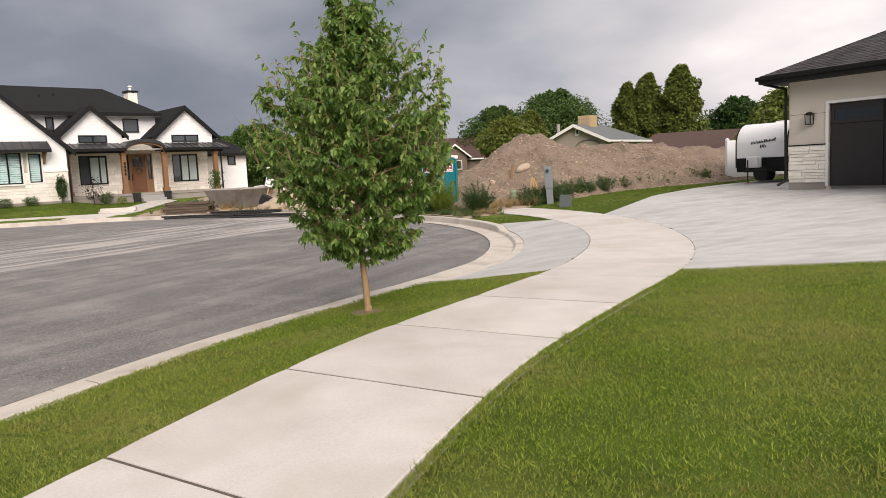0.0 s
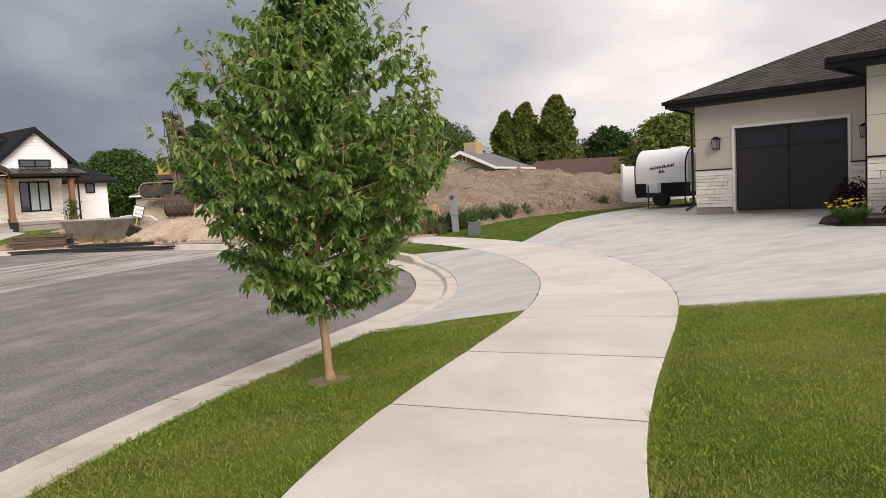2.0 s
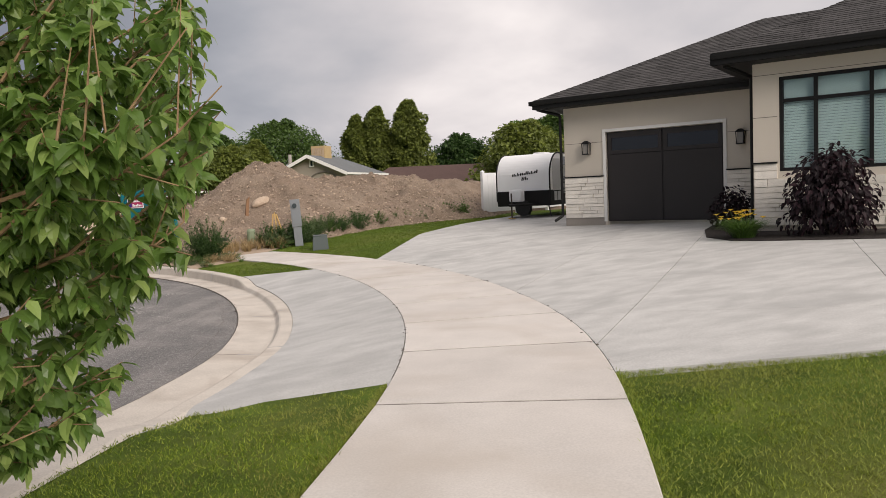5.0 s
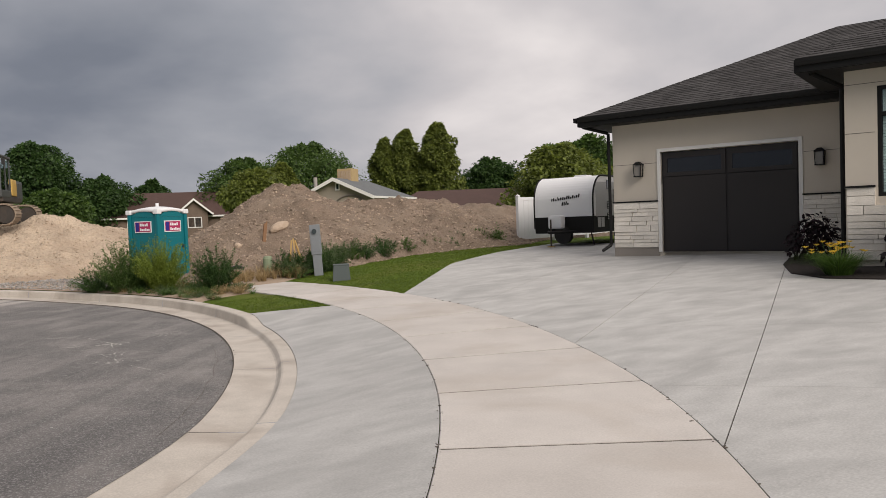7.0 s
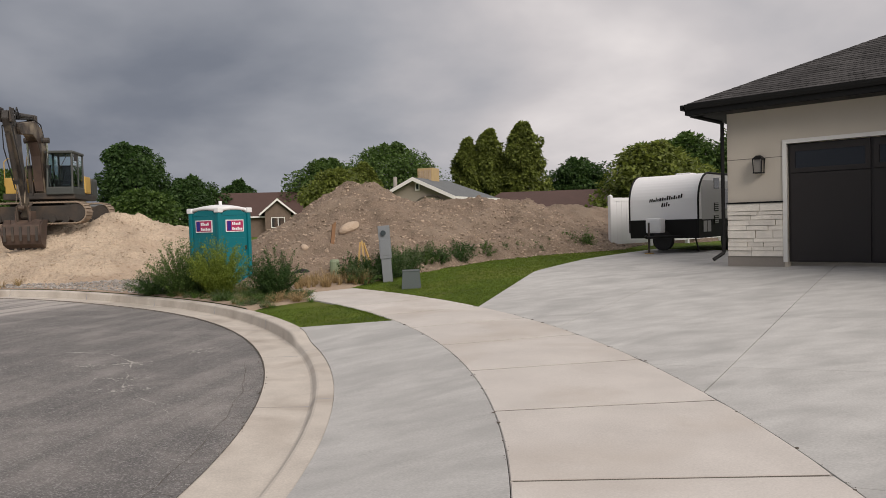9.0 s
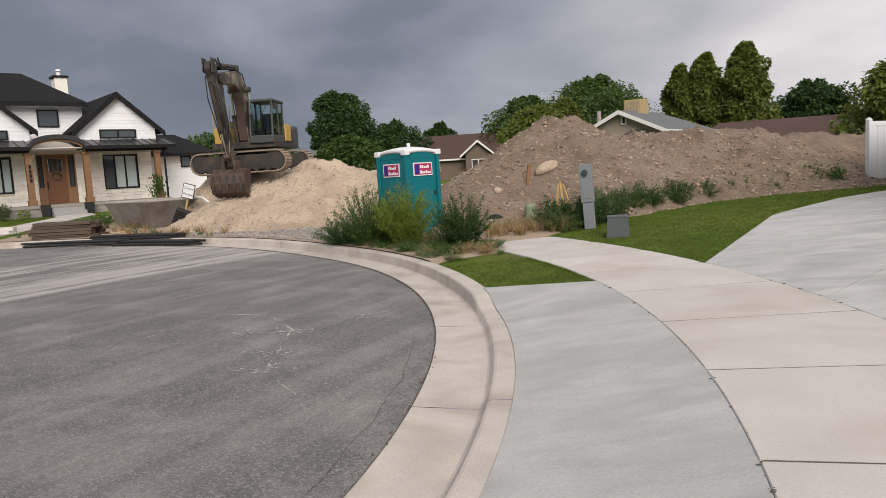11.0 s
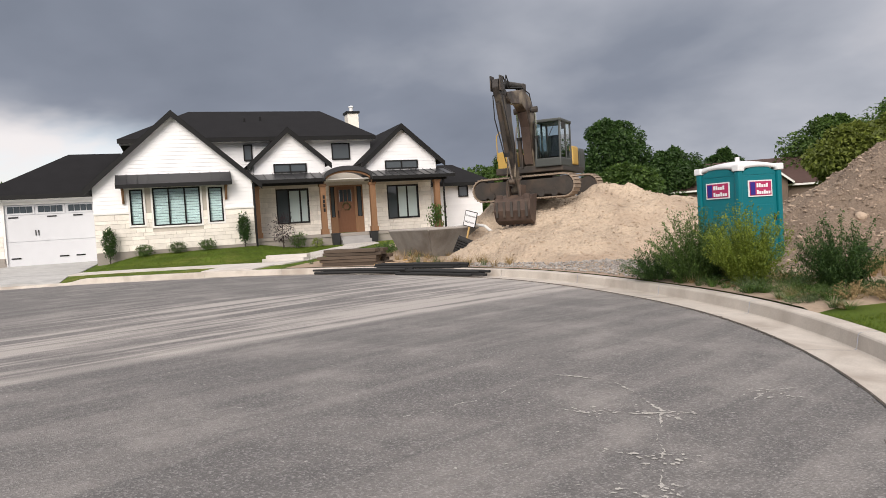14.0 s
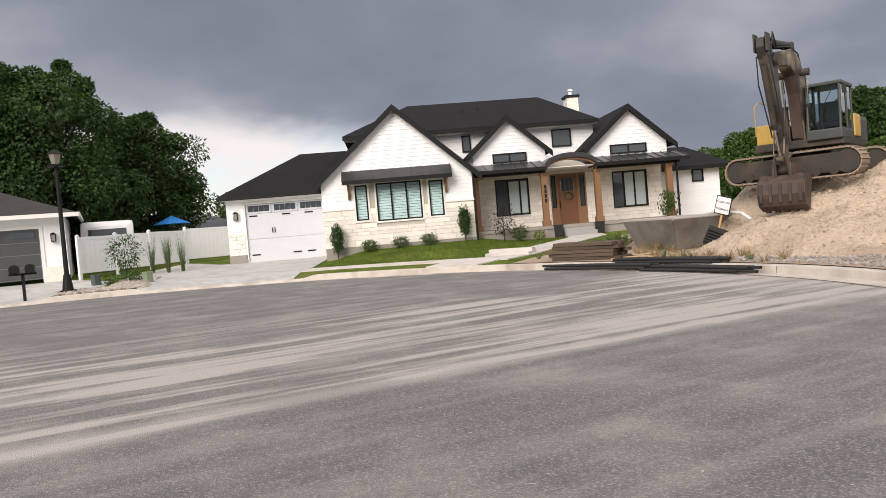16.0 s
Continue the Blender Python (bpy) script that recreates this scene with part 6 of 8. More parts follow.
    me.materials.append(M_LEAF_MID)
    o = new("foliage", me)
    o.parent = t


def far_shrub(p, r, height, n, leaf, material, label, seed, group):
    rng = np.random.default_rng(seed)
    t = thing("shrub", p, label, "shrub", group)
    part("stem", tubed((0, 0, -0.05), (0, 0, height * 0.7), 0.03, 0.015, 6), M_TRUNK, t)
    d = rng.normal(0, 1, (n, 3))
    d /= np.linalg.norm(d, axis=1)[:, None]
    rad = rng.uniform(0.5, 1.05, (n, 1))
    low = height * 0.18 if height > 1 else height * 0.05
    c = np.array((0, 0, (height + low) / 2))
    pts = c + d * rad * np.array((r, r, (height - low) / 2)) * (1 + 0.18 * np.sin(d[:, :1] * 7 + d[:, 2:] * 5))
    fr = leaf_frames(rng, pts, d + np.array((0, 0, 0.1)), leaf * rng.uniform(0.7, 1.3, n), 0.5)
    me = leaf_mesh("foliage", pts, fr)
    me.materials.append(material)
    o = new("foliage", me)
    o.parent = t
    o["kind"] = "stuff"
    return t


white_house()


# ---- lot of the white house: drive, walk, path, lawn ----
def plate(name, poly, material, label, lift=0.02, kind="structure", category="path"):
    bm = bmesh.new()
    f = bm.faces.new([bm.verts.new((x, y, 0)) for x, y in poly])
    bmesh.ops.triangulate(bm, faces=[f])
    for _ in range(3):
        bmesh.ops.subdivide_edges(bm, edges=[e for e in bm.edges if e.calc_length() > 1.2], cuts=1)
        bmesh.ops.triangulate(bm, faces=bm.faces[:])
    for v in bm.verts:
        v.co.z = ground_z(v.co.x, v.co.y) + lift
    ex = bmesh.ops.extrude_face_region(bm, geom=bm.faces[:])
    for v in [g for g in ex["geom"] if isinstance(g, bmesh.types.BMVert)]:
        v.co.z -= 0.12
    bmesh.ops.recalc_face_normals(bm, faces=bm.faces[:])
    return tagged(part(name, bm, material), label, category, kind=kind)


WP = pose(-19.89, 48.63, 0, 0, 0, 43.5)


def wp(u, v):
    p = WP @ Vector((u, v, 0))
    return (p.x, p.y)


plate("driveway_white_house", [at_kerb(140.5, 0.87), at_kerb(140.3, 2.2), at_kerb(144.6, 5.6), (-36.9, 37.6), wp(-17.4, 0.3), wp(-12.05, 0.2), wp(-12.1, -2.3), at_kerb(120.5, 0.87), at_kerb(130, 0.87)][::-1], M_DRIVE, "pale concrete driveway to the white garage", 0.02, category="driveway")
plate("sidewalk_north", [at_kerb(a, 2.2) for a in range(94, 122, 3)] + [at_kerb(a, 3.5) for a in range(121, 93, -3)], M_WALK, "pale concrete sidewalk before the white house", 0.03, category="sidewalk")
plate("sidewalk_link", [at_kerb(a, 0.87) for a in (95.5, 99, 102.5)] + [at_kerb(a, 2.25) for a in (102, 98.5, 95)], M_WALK, "pale concrete crossing from kerb to sidewalk", 0.026, category="sidewalk")
plate("garden_path", [at_kerb(94, 3.4), at_kerb(99, 3.4), wp(-1.2, -4.2), wp(-0.85, -3.1), wp(0.7, -3.1), wp(0.5, -4.6)], M_WALK, "pale concrete path to the porch steps", 0.03)
steps_ = thing("garden_steps", pose(*at_kerb(97, 4.2), ground_z(*at_kerb(97, 4.2)), 0, 0, 10), "two pale concrete steps in the garden path", "steps")
for i in range(2):
    part("step", boxed(-0.9, 0.9, -0.25 + 0.35 * i, 0.12 + 0.35 * i, -0.1, 0.13 + 0.13 * i, bevel=0.012), M_WALK, steps_)

# ---- bare building lot ----
bm = bmesh.new()
rows = []
for f in range(71):
    row = []
    for d in (0.84, 0.875, 1.2, 1.8, 2.24, 2.26, 3, 4.3, 5, 6.5, 8, 10, 12, 14, 17, 20):
        a = lot_edge(d) + (91 - lot_edge(d)) * f / 70
        x, y = at_kerb(a, d)
        row.append(bm.verts.new((x, y, ground_z(x, y) + (0.015 if f else -0.03))))
    rows.append(row)
for r0, r1 in zip(rows, rows[1:]):
    for j in range(len(r0) - 1):
        bm.faces.new((r0[j], r0[j + 1], r1[j + 1], r1[j]))
part("bare_ground", bm, M_DIRT, None, "", True)
tagged(bpy.data.objects["bare_ground"], "dry bare dirt of the building lot", "ground", kind="structure")

ICO = None


def ico():
    global ICO
    if ICO is None:
        bm = bmesh.new()
        bmesh.ops.create_icosphere(bm, subdivisions=1, radius=1)
        bm.verts.index_update()
        ICO = (np.array([v.co[:] for v in bm.verts]), [tuple(v.index for v in f.verts) for f in bm.faces])
        bm.free()
    return ICO


def stones(name, pts, sizes, material, label, seed, category="stones", parent=None):
    """Loose stones joined into one object."""
    rng = np.random.default_rng(seed)
    v, f = ico()
    n = len(pts)
    sc = sizes[:, None] * rng.uniform(0.6, 1.3, (n, 3)) * (1, 1, 0.7)
    q = v[None] * (1 + rng.normal(0, 0.16, (n, len(v), 1))) * sc[:, None, :]
    a = rng.uniform(0, 6.283, n)
    c, s = np.cos(a)[:, None], np.sin(a)[:, None]
    x, y = q[:, :, 0] * c - q[:, :, 1] * s, q[:, :, 0] * s + q[:, :, 1] * c
    q = np.stack((x, y, q[:, :, 2]), 2) + np.asarray(pts)[:, None, :]
    me = bpy.data.meshes.new(name)
    k = len(v)
    me.from_pydata(q.reshape(-1, 3).tolist(), [], [tuple(i * k + j for j in t) for i in range(n) for t in f])
    me.update()
    me.materials.append(material)
    o = new(name, me)
    return tagged(o, label, category, kind="stuff")


def heap_z(peaks, x, y, rough):
    top = -9.0
    for px, py, ph, r, sx, ang, p in peaks:
        c, s = math.cos(radians(ang)), math.sin(radians(ang))
        u, v = (x - px) * c + (y - py) * s, -(x - px) * s + (y - py) * c
        q = math.hypot(max(0, abs(u) - sx), v)
        q *= 1 + 0.16 * noise.noise(Vector((x * 0.45, y * 0.45, px))) + 0.05 * noise.noise(Vector((x * 1.7, y * 1.7, px)))
        top = max(top, ph - (ph + 0.4) * (q / r) ** p)
    f = noise.fractal(Vector((x * 0.8, y * 0.8, 0)), 0.8, 2.1, 6) * rough + abs(noise.noise(Vector((x * 2.2, y * 2.2, 5)))) * rough * 0.8 + noise.noise(Vector((x * 7, y * 7, 3))) * rough * 0.22
    return top + f * min(1, max(0, (top + 0.3) * 1.5))


def mound(cx, cy, peaks, material, label, size=12, res=0.14, rough=0.12):
    """A heap: the highest of several cones with soft feet and a broken surface."""
    bm = bmesh.new()
    n = int(2 * size / res)
    grid = {}
    for i in range(n + 1):
        for j in range(n + 1):
            x, y = cx - size + i * res, cy - size + j * res
            z = heap_z(peaks, x, y, rough)
            if z > ground_z(x, y) - 0.22:
                grid[i, j] = bm.verts.new((x, y, z))
    for (i, j) in list(grid):
        q = [grid.get(k) for k in ((i, j), (i + 1, j), (i + 1, j + 1), (i, j + 1))]
        if all(q):
            bm.faces.new(q)
    return tagged(part("dirt_mound", bm, material, None, "", True), label, "dirt pile", "dirt piles")


HEAP_A = [(4.5, 35.8, 2.95, 5.8, 0.4, 0, 1.0), (7.9, 36.7, 2.28, 5.1, 1.2, -5, 1.05), (10.3, 36.6, 2.22, 4.8, 0.8, -6, 1.05), (12.8, 38.2, 2.12, 3.9, 1.0, -4, 1.05), (2.2, 34.5, 1.42, 4.1, 0.5, 20, 1.0), (16, 39.5, 2.0, 4.2, 2.0, -5, 1.05)]
HEAP_B = [(-6.7, 39.9, 1.86, 2.1, 1.9, -12, 1.25), (-6.2, 37.8, 1.30, 3.5, 0.4, 0, 1.0), (-4.2, 39.4, 2.05, 5.2, 0.6, 0, 1.05), (-1.9, 40.2, 1.55, 5.0, 0.5, 0, 1.0), (-8.0, 41.3, 1.7, 2.2, 0.4, 20, 1.1), (-5.2, 36.9, 1.0, 3.4, 0.5, -10, 1.0)]
mound(8, 36, HEAP_A, M_MOUND, "brown mound of rocky excavated fill", 12, 0.12, 0.19)
mound(-5, 39, HEAP_B, M_SAND, "pale sandy mound of fill under the excavator", 9, 0.10, 0.19)


def pile_rocks():
    rng = np.random.default_rng(31)
    for heap, (xa, xb), (ya, yb), n, lo, hi, mat, lab in ((HEAP_A, (-1, 16), (29, 37), 26000, 0.011, 0.065, M_STONE, "grey and tan stones scattered over the rocky mound"), (HEAP_B, (-10, 0), (33.5, 40), 3200, 0.02, 0.065, M_SAND, "clods and small stones on the sandy mound")):
        x, y = rng.uniform(xa, xb, n), rng.uniform(ya, yb, n)
        z = np.array([heap_z(heap, a, b, 0.19) for a, b in zip(x, y)])
        g = np.array([ground_z(a, b) for a, b in zip(x, y)])
        ok = z > g - 0.1
        s = lo * (hi / lo) ** (rng.random(ok.sum()) ** 2.8)
        stones("loose_stones", np.stack((x, y, np.maximum(z, g)), 1)[ok], s, mat, lab, 32)
    # the boulder, the broken slab and the hollow below it
    for (x, y, r, lab, sq) in ((3.75, 32.9, 0.27, "pale boulder lodged in the rocky mound", (1.35, 0.8, 0.62)), (-1.6, 36.5, 0.12, "tan stone on the sandy mound", (1, 1, 0.7)), (2.3, 32.2, 0.13, "tan stone on the rocky mound", (1, 1, 0.8))):
        bm = bmesh.new()
        bmesh.ops.create_icosphere(bm, subdivisions=2, radius=r)
        for v in bm.verts:
            v.co = Vector((v.co.x * sq[0], v.co.y * sq[1], v.co.z * sq[2])) * (1 + 0.22 * noise.noise(v.co * 5 + Vector((x, 0, 0))))
        o = part("boulder", bm, M_STONE, None, "", False)
        heap = HEAP_A if x > 0 else HEAP_B
        o.location = (x, y, heap_z(heap, x, y, 0.19) + r * 0.25)
        if r > 0.2:
            o.rotation_euler = (0, radians(-22), 0.2)
        tagged(o, lab, "boulder")
    # a splintered post driven into the mound above a dark hollow
    x, y = 3.15, 32.4
    t = thing("wooden_post", pose(x, y, heap_z(HEAP_A, x, y, 0.19) - 0.15, 0, 7, 12), "weathered brown wooden post sticking out of the mound", "post")
    bm = boxed(-0.055, 0.055, -0.035, 0.035, 0, 0.72, bevel=0.008)
    for v in bm.verts:
        if v.co.z > 0.6:
            v.co.z += 0.10 * (v.co.x > 0)
    part("timber", bm, M_CEDAR, t)
    # gravel along the kerb
    n = 2600
    a, d = rng.uniform(40, 66, n), 0.95 + 2.2 * rng.random(n)
    p = np.array([at_kerb(u, v) for u, v in zip(a, d)])
    z = np.array([ground_z(*q) for q in p]) + 0.03
    stones("gravel", np.column_stack((p, z)), rng.uniform(0.012, 0.045, n), M_GRAVEL, "grey crushed gravel spread behind the kerb", 33, "gravel")


M_STONE = surface("tan_stone", (0.325, 0.252, 0.190), 0.9, 0.15, 3, 20, 0.5, 0.02, per_island=0.45)
M_GRAVEL = surface("grey_gravel", (0.30, 0.28, 0.26), 0.9, 0.15, 3, 20, 0.4, 0.01, per_island=0.35)
pile_rocks()


# ---- site things ----
M_STEEL = surface("worn_dark_steel", (0.055, 0.048, 0.042), 0.6, 0.25, 3, 30, 0.3, 0.01, metal=0.3, tint=(0.12, 0.085, 0.06), stain=0.7)
M_GREYPAINT = surface("worn_grey_paint", (0.034, 0.028, 0.024), 0.5, 0.5, 3.5, 24, 0.3, 0.008, tint=(0.24, 0.20, 0.15), stain=0.55)
M_YELPAINT = surface("machine_yellow", (0.58, 0.37, 0.085), 0.5, 0.1, 2, 30, 0.1, 0.004, tint=(0.30, 0.20, 0.09), stain=0.6)
M_CABPAINT = surface("dark_green_grey_cab", (0.05, 0.056, 0.052), 0.5, 0.1, 3, 30, 0.1)
M_CHROME = surface("polished_rod", (0.6, 0.6, 0.6), 0.2, 0.05, 3, 30, 0.0, metal=1.0)
M_TRACK = surface("dusty_track_steel", (0.30, 0.235, 0.175), 0.85, 0.2, 5, 40, 0.4, 0.01)
M_RUST = surface("brown_bucket_steel", (0.065, 0.042, 0.032), 0.7, 0.3, 3, 30, 0.4, 0.01, tint=(0.15, 0.10, 0.07), stain=0.6)
M_RUBBER = surface("black_rubber", (0.02, 0.02, 0.02), 0.8, 0.1, 5, 40, 0.2)


def excavator():
    X = pose(-6.75, 39.7, 1.84, 0, 0, -2) @ Matrix.Scale(0.88, 4)
    t = thing("excavator", X, "dusty grey and yellow tracked excavator on the sand mound", "excavator")
    # undercarriage, turned across the machine
    U = pose(0, 0, 0, 0, 0, -8)
    for side in (-1, 1):
        bm = bmesh.new()
        yc, hw, L, r = side * 1.2, 0.3, 1.75, 0.42
        loop = [(L + r * math.cos(a), r + 0.02 + r * math.sin(a)) for a in [radians(-90 + 18 * i) for i in range(11)]]
        loop += [(-L + r * math.cos(a), r + 0.02 + r * math.sin(a)) for a in [radians(90 + 18 * i) for i in range(11)]]
        pts = []
        for (x0, z0), (x1, z1) in zip(loop, loop[1:] + loop[:1]):
            n = max(1, round(math.hypot(x1 - x0, z1 - z0) / 0.17))
            pts += [((x0 + (x1 - x0) * k / n), (z0 + (z1 - z0) * k / n)) for k in range(n)]
        tr = part("track", boxed(-L, L, yc - hw * 0.75, yc + hw * 0.75, 0.12, 0.74, U, 0.05), M_STEEL, t)
        for (x0, z0), (x1, z1) in zip(pts, pts[1:] + pts[:1]):
            ang = math.degrees(math.atan2(z1 - z0, x1 - x0))
            b2 = bmesh.new()
            ln = math.hypot(x1 - x0, z1 - z0)
            m = U @ pose((x0 + x1) / 2, yc, (z0 + z1) / 2, 0, -ang, 0)
            box(b2, -ln * 0.46, ln * 0.46, -hw, hw, -0.025, 0.02, m)
            box(b2, -ln * 0.46, -ln * 0.3, -hw, hw, -0.055, -0.02, m)
            part("track_pad", b2, M_TRACK, tr)
        for x in (-L, L):
            part("idler_wheel", tubed(tuple(U @ Vector((x, yc - 0.24, r + 0.02))), tuple(U @ Vector((x, yc + 0.24, r + 0.02))), 0.36, 0.36, 18), M_STEEL, tr)
        for i in range(6):
            x = -1.35 + 0.54 * i
            part("road_wheel", tubed(tuple(U @ Vector((x, yc - 0.27, 0.2))), tuple(U @ Vector((x, yc + 0.27, 0.2))), 0.15, 0.15, 12), M_STEEL, tr)
    part("car_body", boxed(-1.1, 1.1, -0.95, 0.95, 0.45, 0.85, U, 0.05), M_STEEL, t)
    part("swing_ring", tubed((0, 0, 0.85), (0, 0, 1.02), 0.75, 0.75, 24), M_STEEL, t)
    # upper structure faces -y
    part("deck", boxed(-1.35, 1.35, -1.1, 2.2, 1.02, 1.28, bevel=0.04), M_STEEL, t)
    part("counterweight", boxed(-1.35, 1.35, 1.7, 2.6, 1.1, 2.05, bevel=0.15), M_CABPAINT, t)
    part("engine_cover", boxed(-1.3, 1.3, 0.7, 1.8, 1.28, 1.95, bevel=0.06), M_GREYPAINT, t)
    part("side_box", boxed(-1.38, -0.75, -0.75, 0.7, 1.28, 1.95, bevel=0.05), M_YELPAINT, t)
    part("side_panel", boxed(1.15, 1.40, 0.40, 1.25, 1.30, 2.05, bevel=0.08), M_YELPAINT, t)
    for dx in (-0.5, -0.28):
        b2 = bmesh.new()
        pts = [(dx, -1.05, 1.28), (dx, -1.05, 1.85), (dx + 0.06, -1.05, 1.95), (dx + 0.16, -1.05, 1.95), (dx + 0.2, -1.05, 1.85), (dx + 0.2, -1.05, 1.28)]
        for p, q in zip(pts, pts[1:]):
            tube(b2, p, q, 0.02, 0.02, 6)
        part("hand_rail", b2, M_STEEL, t)
    b2 = bmesh.new()
    pts = [(-1.4, -0.7, 1.6), (-1.4, -0.7, 2.6), (-1.3, -0.6, 2.75), (-1.25, 0.4, 2.75)]
    for p, q in zip(pts, pts[1:]):
        tube(b2, p, q, 0.02, 0.02, 6)
    part("side_rail", b2, M_YELPAINT, t)
    # cab: posts, glass, roof, seat
    x0, x1, y0, y1, z0, z1 = 0.32, 1.36, -1.25, 0.42, 1.2, 2.92
    cab = part("cab", boxed(x0, x1, y0, y1, z0, z0 + 0.32, bevel=0.04), M_CABPAINT, t)
    for x in (x0 + 0.05, x1 - 0.05):
        for y, lean in ((y0 + 0.05, 0.10), (-0.35, 0), (y1 - 0.05, 0)):
            part("cab_post", tubed((x, y, z0 + 0.3), (x, y + lean, z1), 0.045, 0.045, 8), M_CABPAINT, cab)
    part("cab_roof", boxed(x0 - 0.02, x1 + 0.02, y0 + 0.08, y1 + 0.02, z1 - 0.02, z1 + 0.09, bevel=0.04), M_CABPAINT, cab)
    part("back_wall", boxed(x0 + 0.03, x1 - 0.03, y1 - 0.07, y1 - 0.02, z0 + 0.3, z1 - 0.4), M_CABPAINT, cab)
    for name, b in (("windscreen", (x0 + 0.09, x1 - 0.09, y0 + 0.07, y0 + 0.08, z0 + 0.36, z1 - 0.05)), ("door_window", (x1 - 0.05, x1 - 0.04, y0 + 0.15, -0.38, z0 + 0.36, z1 - 0.05)), ("side_window", (x0 + 0.04, x0 + 0.05, y0 + 0.15, y1 - 0.1, z0 + 0.36, z1 - 0.05)), ("rear_window", (x1 - 0.05, x1 - 0.04, -0.3, y1 - 0.12, z0 + 0.6, z1 - 0.05))):
        part(name, boxed(*b), M_PANE, cab)
    part("seat", boxed(x0 + 0.28, x1 - 0.28, -0.35, 0.15, z0 + 0.4, z0 + 0.62, bevel=0.06), M_RUBBER, cab)
    part("seat_back", boxed(x0 + 0.28, x1 - 0.28, 0.08, 0.24, z0 + 0.6, z0 + 1.3, bevel=0.07), M_RUBBER, cab)
    part("mirror", boxed(x1 + 0.03, x1 + 0.16, y0 + 0.1, y0 + 0.15, z1 - 0.35, z1 - 0.08, bevel=0.02), M_RUBBER, cab)
    part("wiper", tubed((x1 - 0.2, y0 + 0.05, z1 - 0.1), (x0 + 0.45, y0 + 0.05, z0 + 0.9), 0.012, 0.012, 5), M_RUBBER, cab)
    # boom: a cranked box girder; f is the distance ahead of the swing axis
    bx = 0.05

    def girder(side_pts, w, mat, name, parent=t):
        b3 = bmesh.new()
        prism(b3, [(-f, z) for f, z in side_pts], "x", bx - w, bx + w)
        bmesh.ops.bevel(b3, geom=b3.edges[:], offset=0.018, segments=1, affect="EDGES")
        return part(name, b3, mat, parent)

    def ram(name, x, a, b, r, parent, share=0.6):
        pa, pb = Vector((x, -a[0], a[1])), Vector((x, -b[0], b[1]))
        pm = pa + (pb - pa) * share
        c = part(name, tubed(tuple(pa), tuple(pm), r, r, 12), M_STEEL, parent)
        part("gland", tubed(tuple(pm - (pb - pa) * 0.03), tuple(pm + (pb - pa) * 0.02), r * 1.2, r * 1.2, 12), M_RUBBER, c)
        part("rod", tubed(tuple(pm), tuple(pb), r * 0.5, r * 0.5, 10), M_CHROME, c)
        part("rod_eye", tubed(tuple(pb - Vector((r * 1.2, 0, 0))), tuple(pb + Vector((r * 1.2, 0, 0))), r * 1.15, r * 1.15, 12), M_STEEL, c)

    boom = girder([(0.35, 1.35), (0.42, 2.3), (0.72, 3.1), (1.2, 3.55), (1.9, 3.72), (3.55, 3.46), (3.72, 3.28), (3.55, 3.10), (2.2, 3.22), (1.68, 3.02), (1.36, 2.5), (1.16, 1.8), (1.0, 1.25)], 0.19, M_BOOMSIDE, "boom")
    part("boom_belly", boxed(bx - 0.165, bx + 0.165, -0.02, 0.02, -0.62, 0.62, Matrix.Translation((0, -1.30, 1.95)) @ Matrix.Rotation(radians(13), 4, "X")), M_RUST, boom)
    part("boom_belly", boxed(bx - 0.165, bx + 0.165, -0.02, 0.02, -0.30, 0.30, Matrix.Translation((0, -1.56, 2.76)) @ Matrix.Rotation(radians(32), 4, "X")), M_RUST, boom)
    part("boom_pin", tubed((bx - 0.46, -1.22, 3.12), (bx + 0.46, -1.22, 3.12), 0.085, 0.085, 14), M_RUBBER, boom)
    part("stick_pin", tubed((bx - 0.24, -3.55, 3.28), (bx + 0.24, -3.55, 3.28), 0.10, 0.10, 14), M_STEEL, boom)
    for sgn in (-1, 1):
        ram("boom_cylinder", bx + sgn * 0.36, (0.95, 1.12), (1.22, 3.12), 0.09, boom, 0.55)
        part("foot_bracket", boxed(bx + sgn * 0.27 - 0.03, bx + sgn * 0.27 + 0.03, -1.15, -0.2, 1.2, 1.75, bevel=0.02), M_STEEL, t)
    ram("stick_cylinder", bx, (1.55, 3.88), (4.33, 3.66), 0.095, boom, 0.62)
    part("cylinder_bracket", boxed(bx - 0.13, bx + 0.13, -1.72, -1.4, 3.6, 3.95, bevel=0.03), M_STEEL, boom)
    for i in range(4):
        b3 = bmesh.new()
        dx = -0.13 + 0.085 * i
        limb(b3, [(bx + dx, -0.35, 2.0), (bx + dx, -0.55, 3.0), (bx + dx, -1.05, 3.62 + 0.02 * i), (bx + dx, -1.9, 3.78), (bx + dx, -3.3, 3.62), (bx + dx * 1.3, -3.75, 3.85 + 0.03 * i), (bx + dx * 1.5, -4.15, 3.3)], 0.022, 0.022, 6)
        part("hose", b3, M_RUBBER, boom)
    stick = girder([(4.50, 3.50), (4.44, 3.74), (4.22, 3.76), (3.50, 3.40), (3.28, 3.05), (3.22, 2.5), (2.60, 0.32), (2.70, 0.18), (2.84, 0.26), (3.72, 2.3), (4.15, 2.95)], 0.12, M_GREYPAINT, "stick")
    part("stick_nose", tubed((bx - 0.2, -2.72, 0.30), (bx + 0.2, -2.72, 0.30), 0.13, 0.13, 14), M_STEEL, stick)
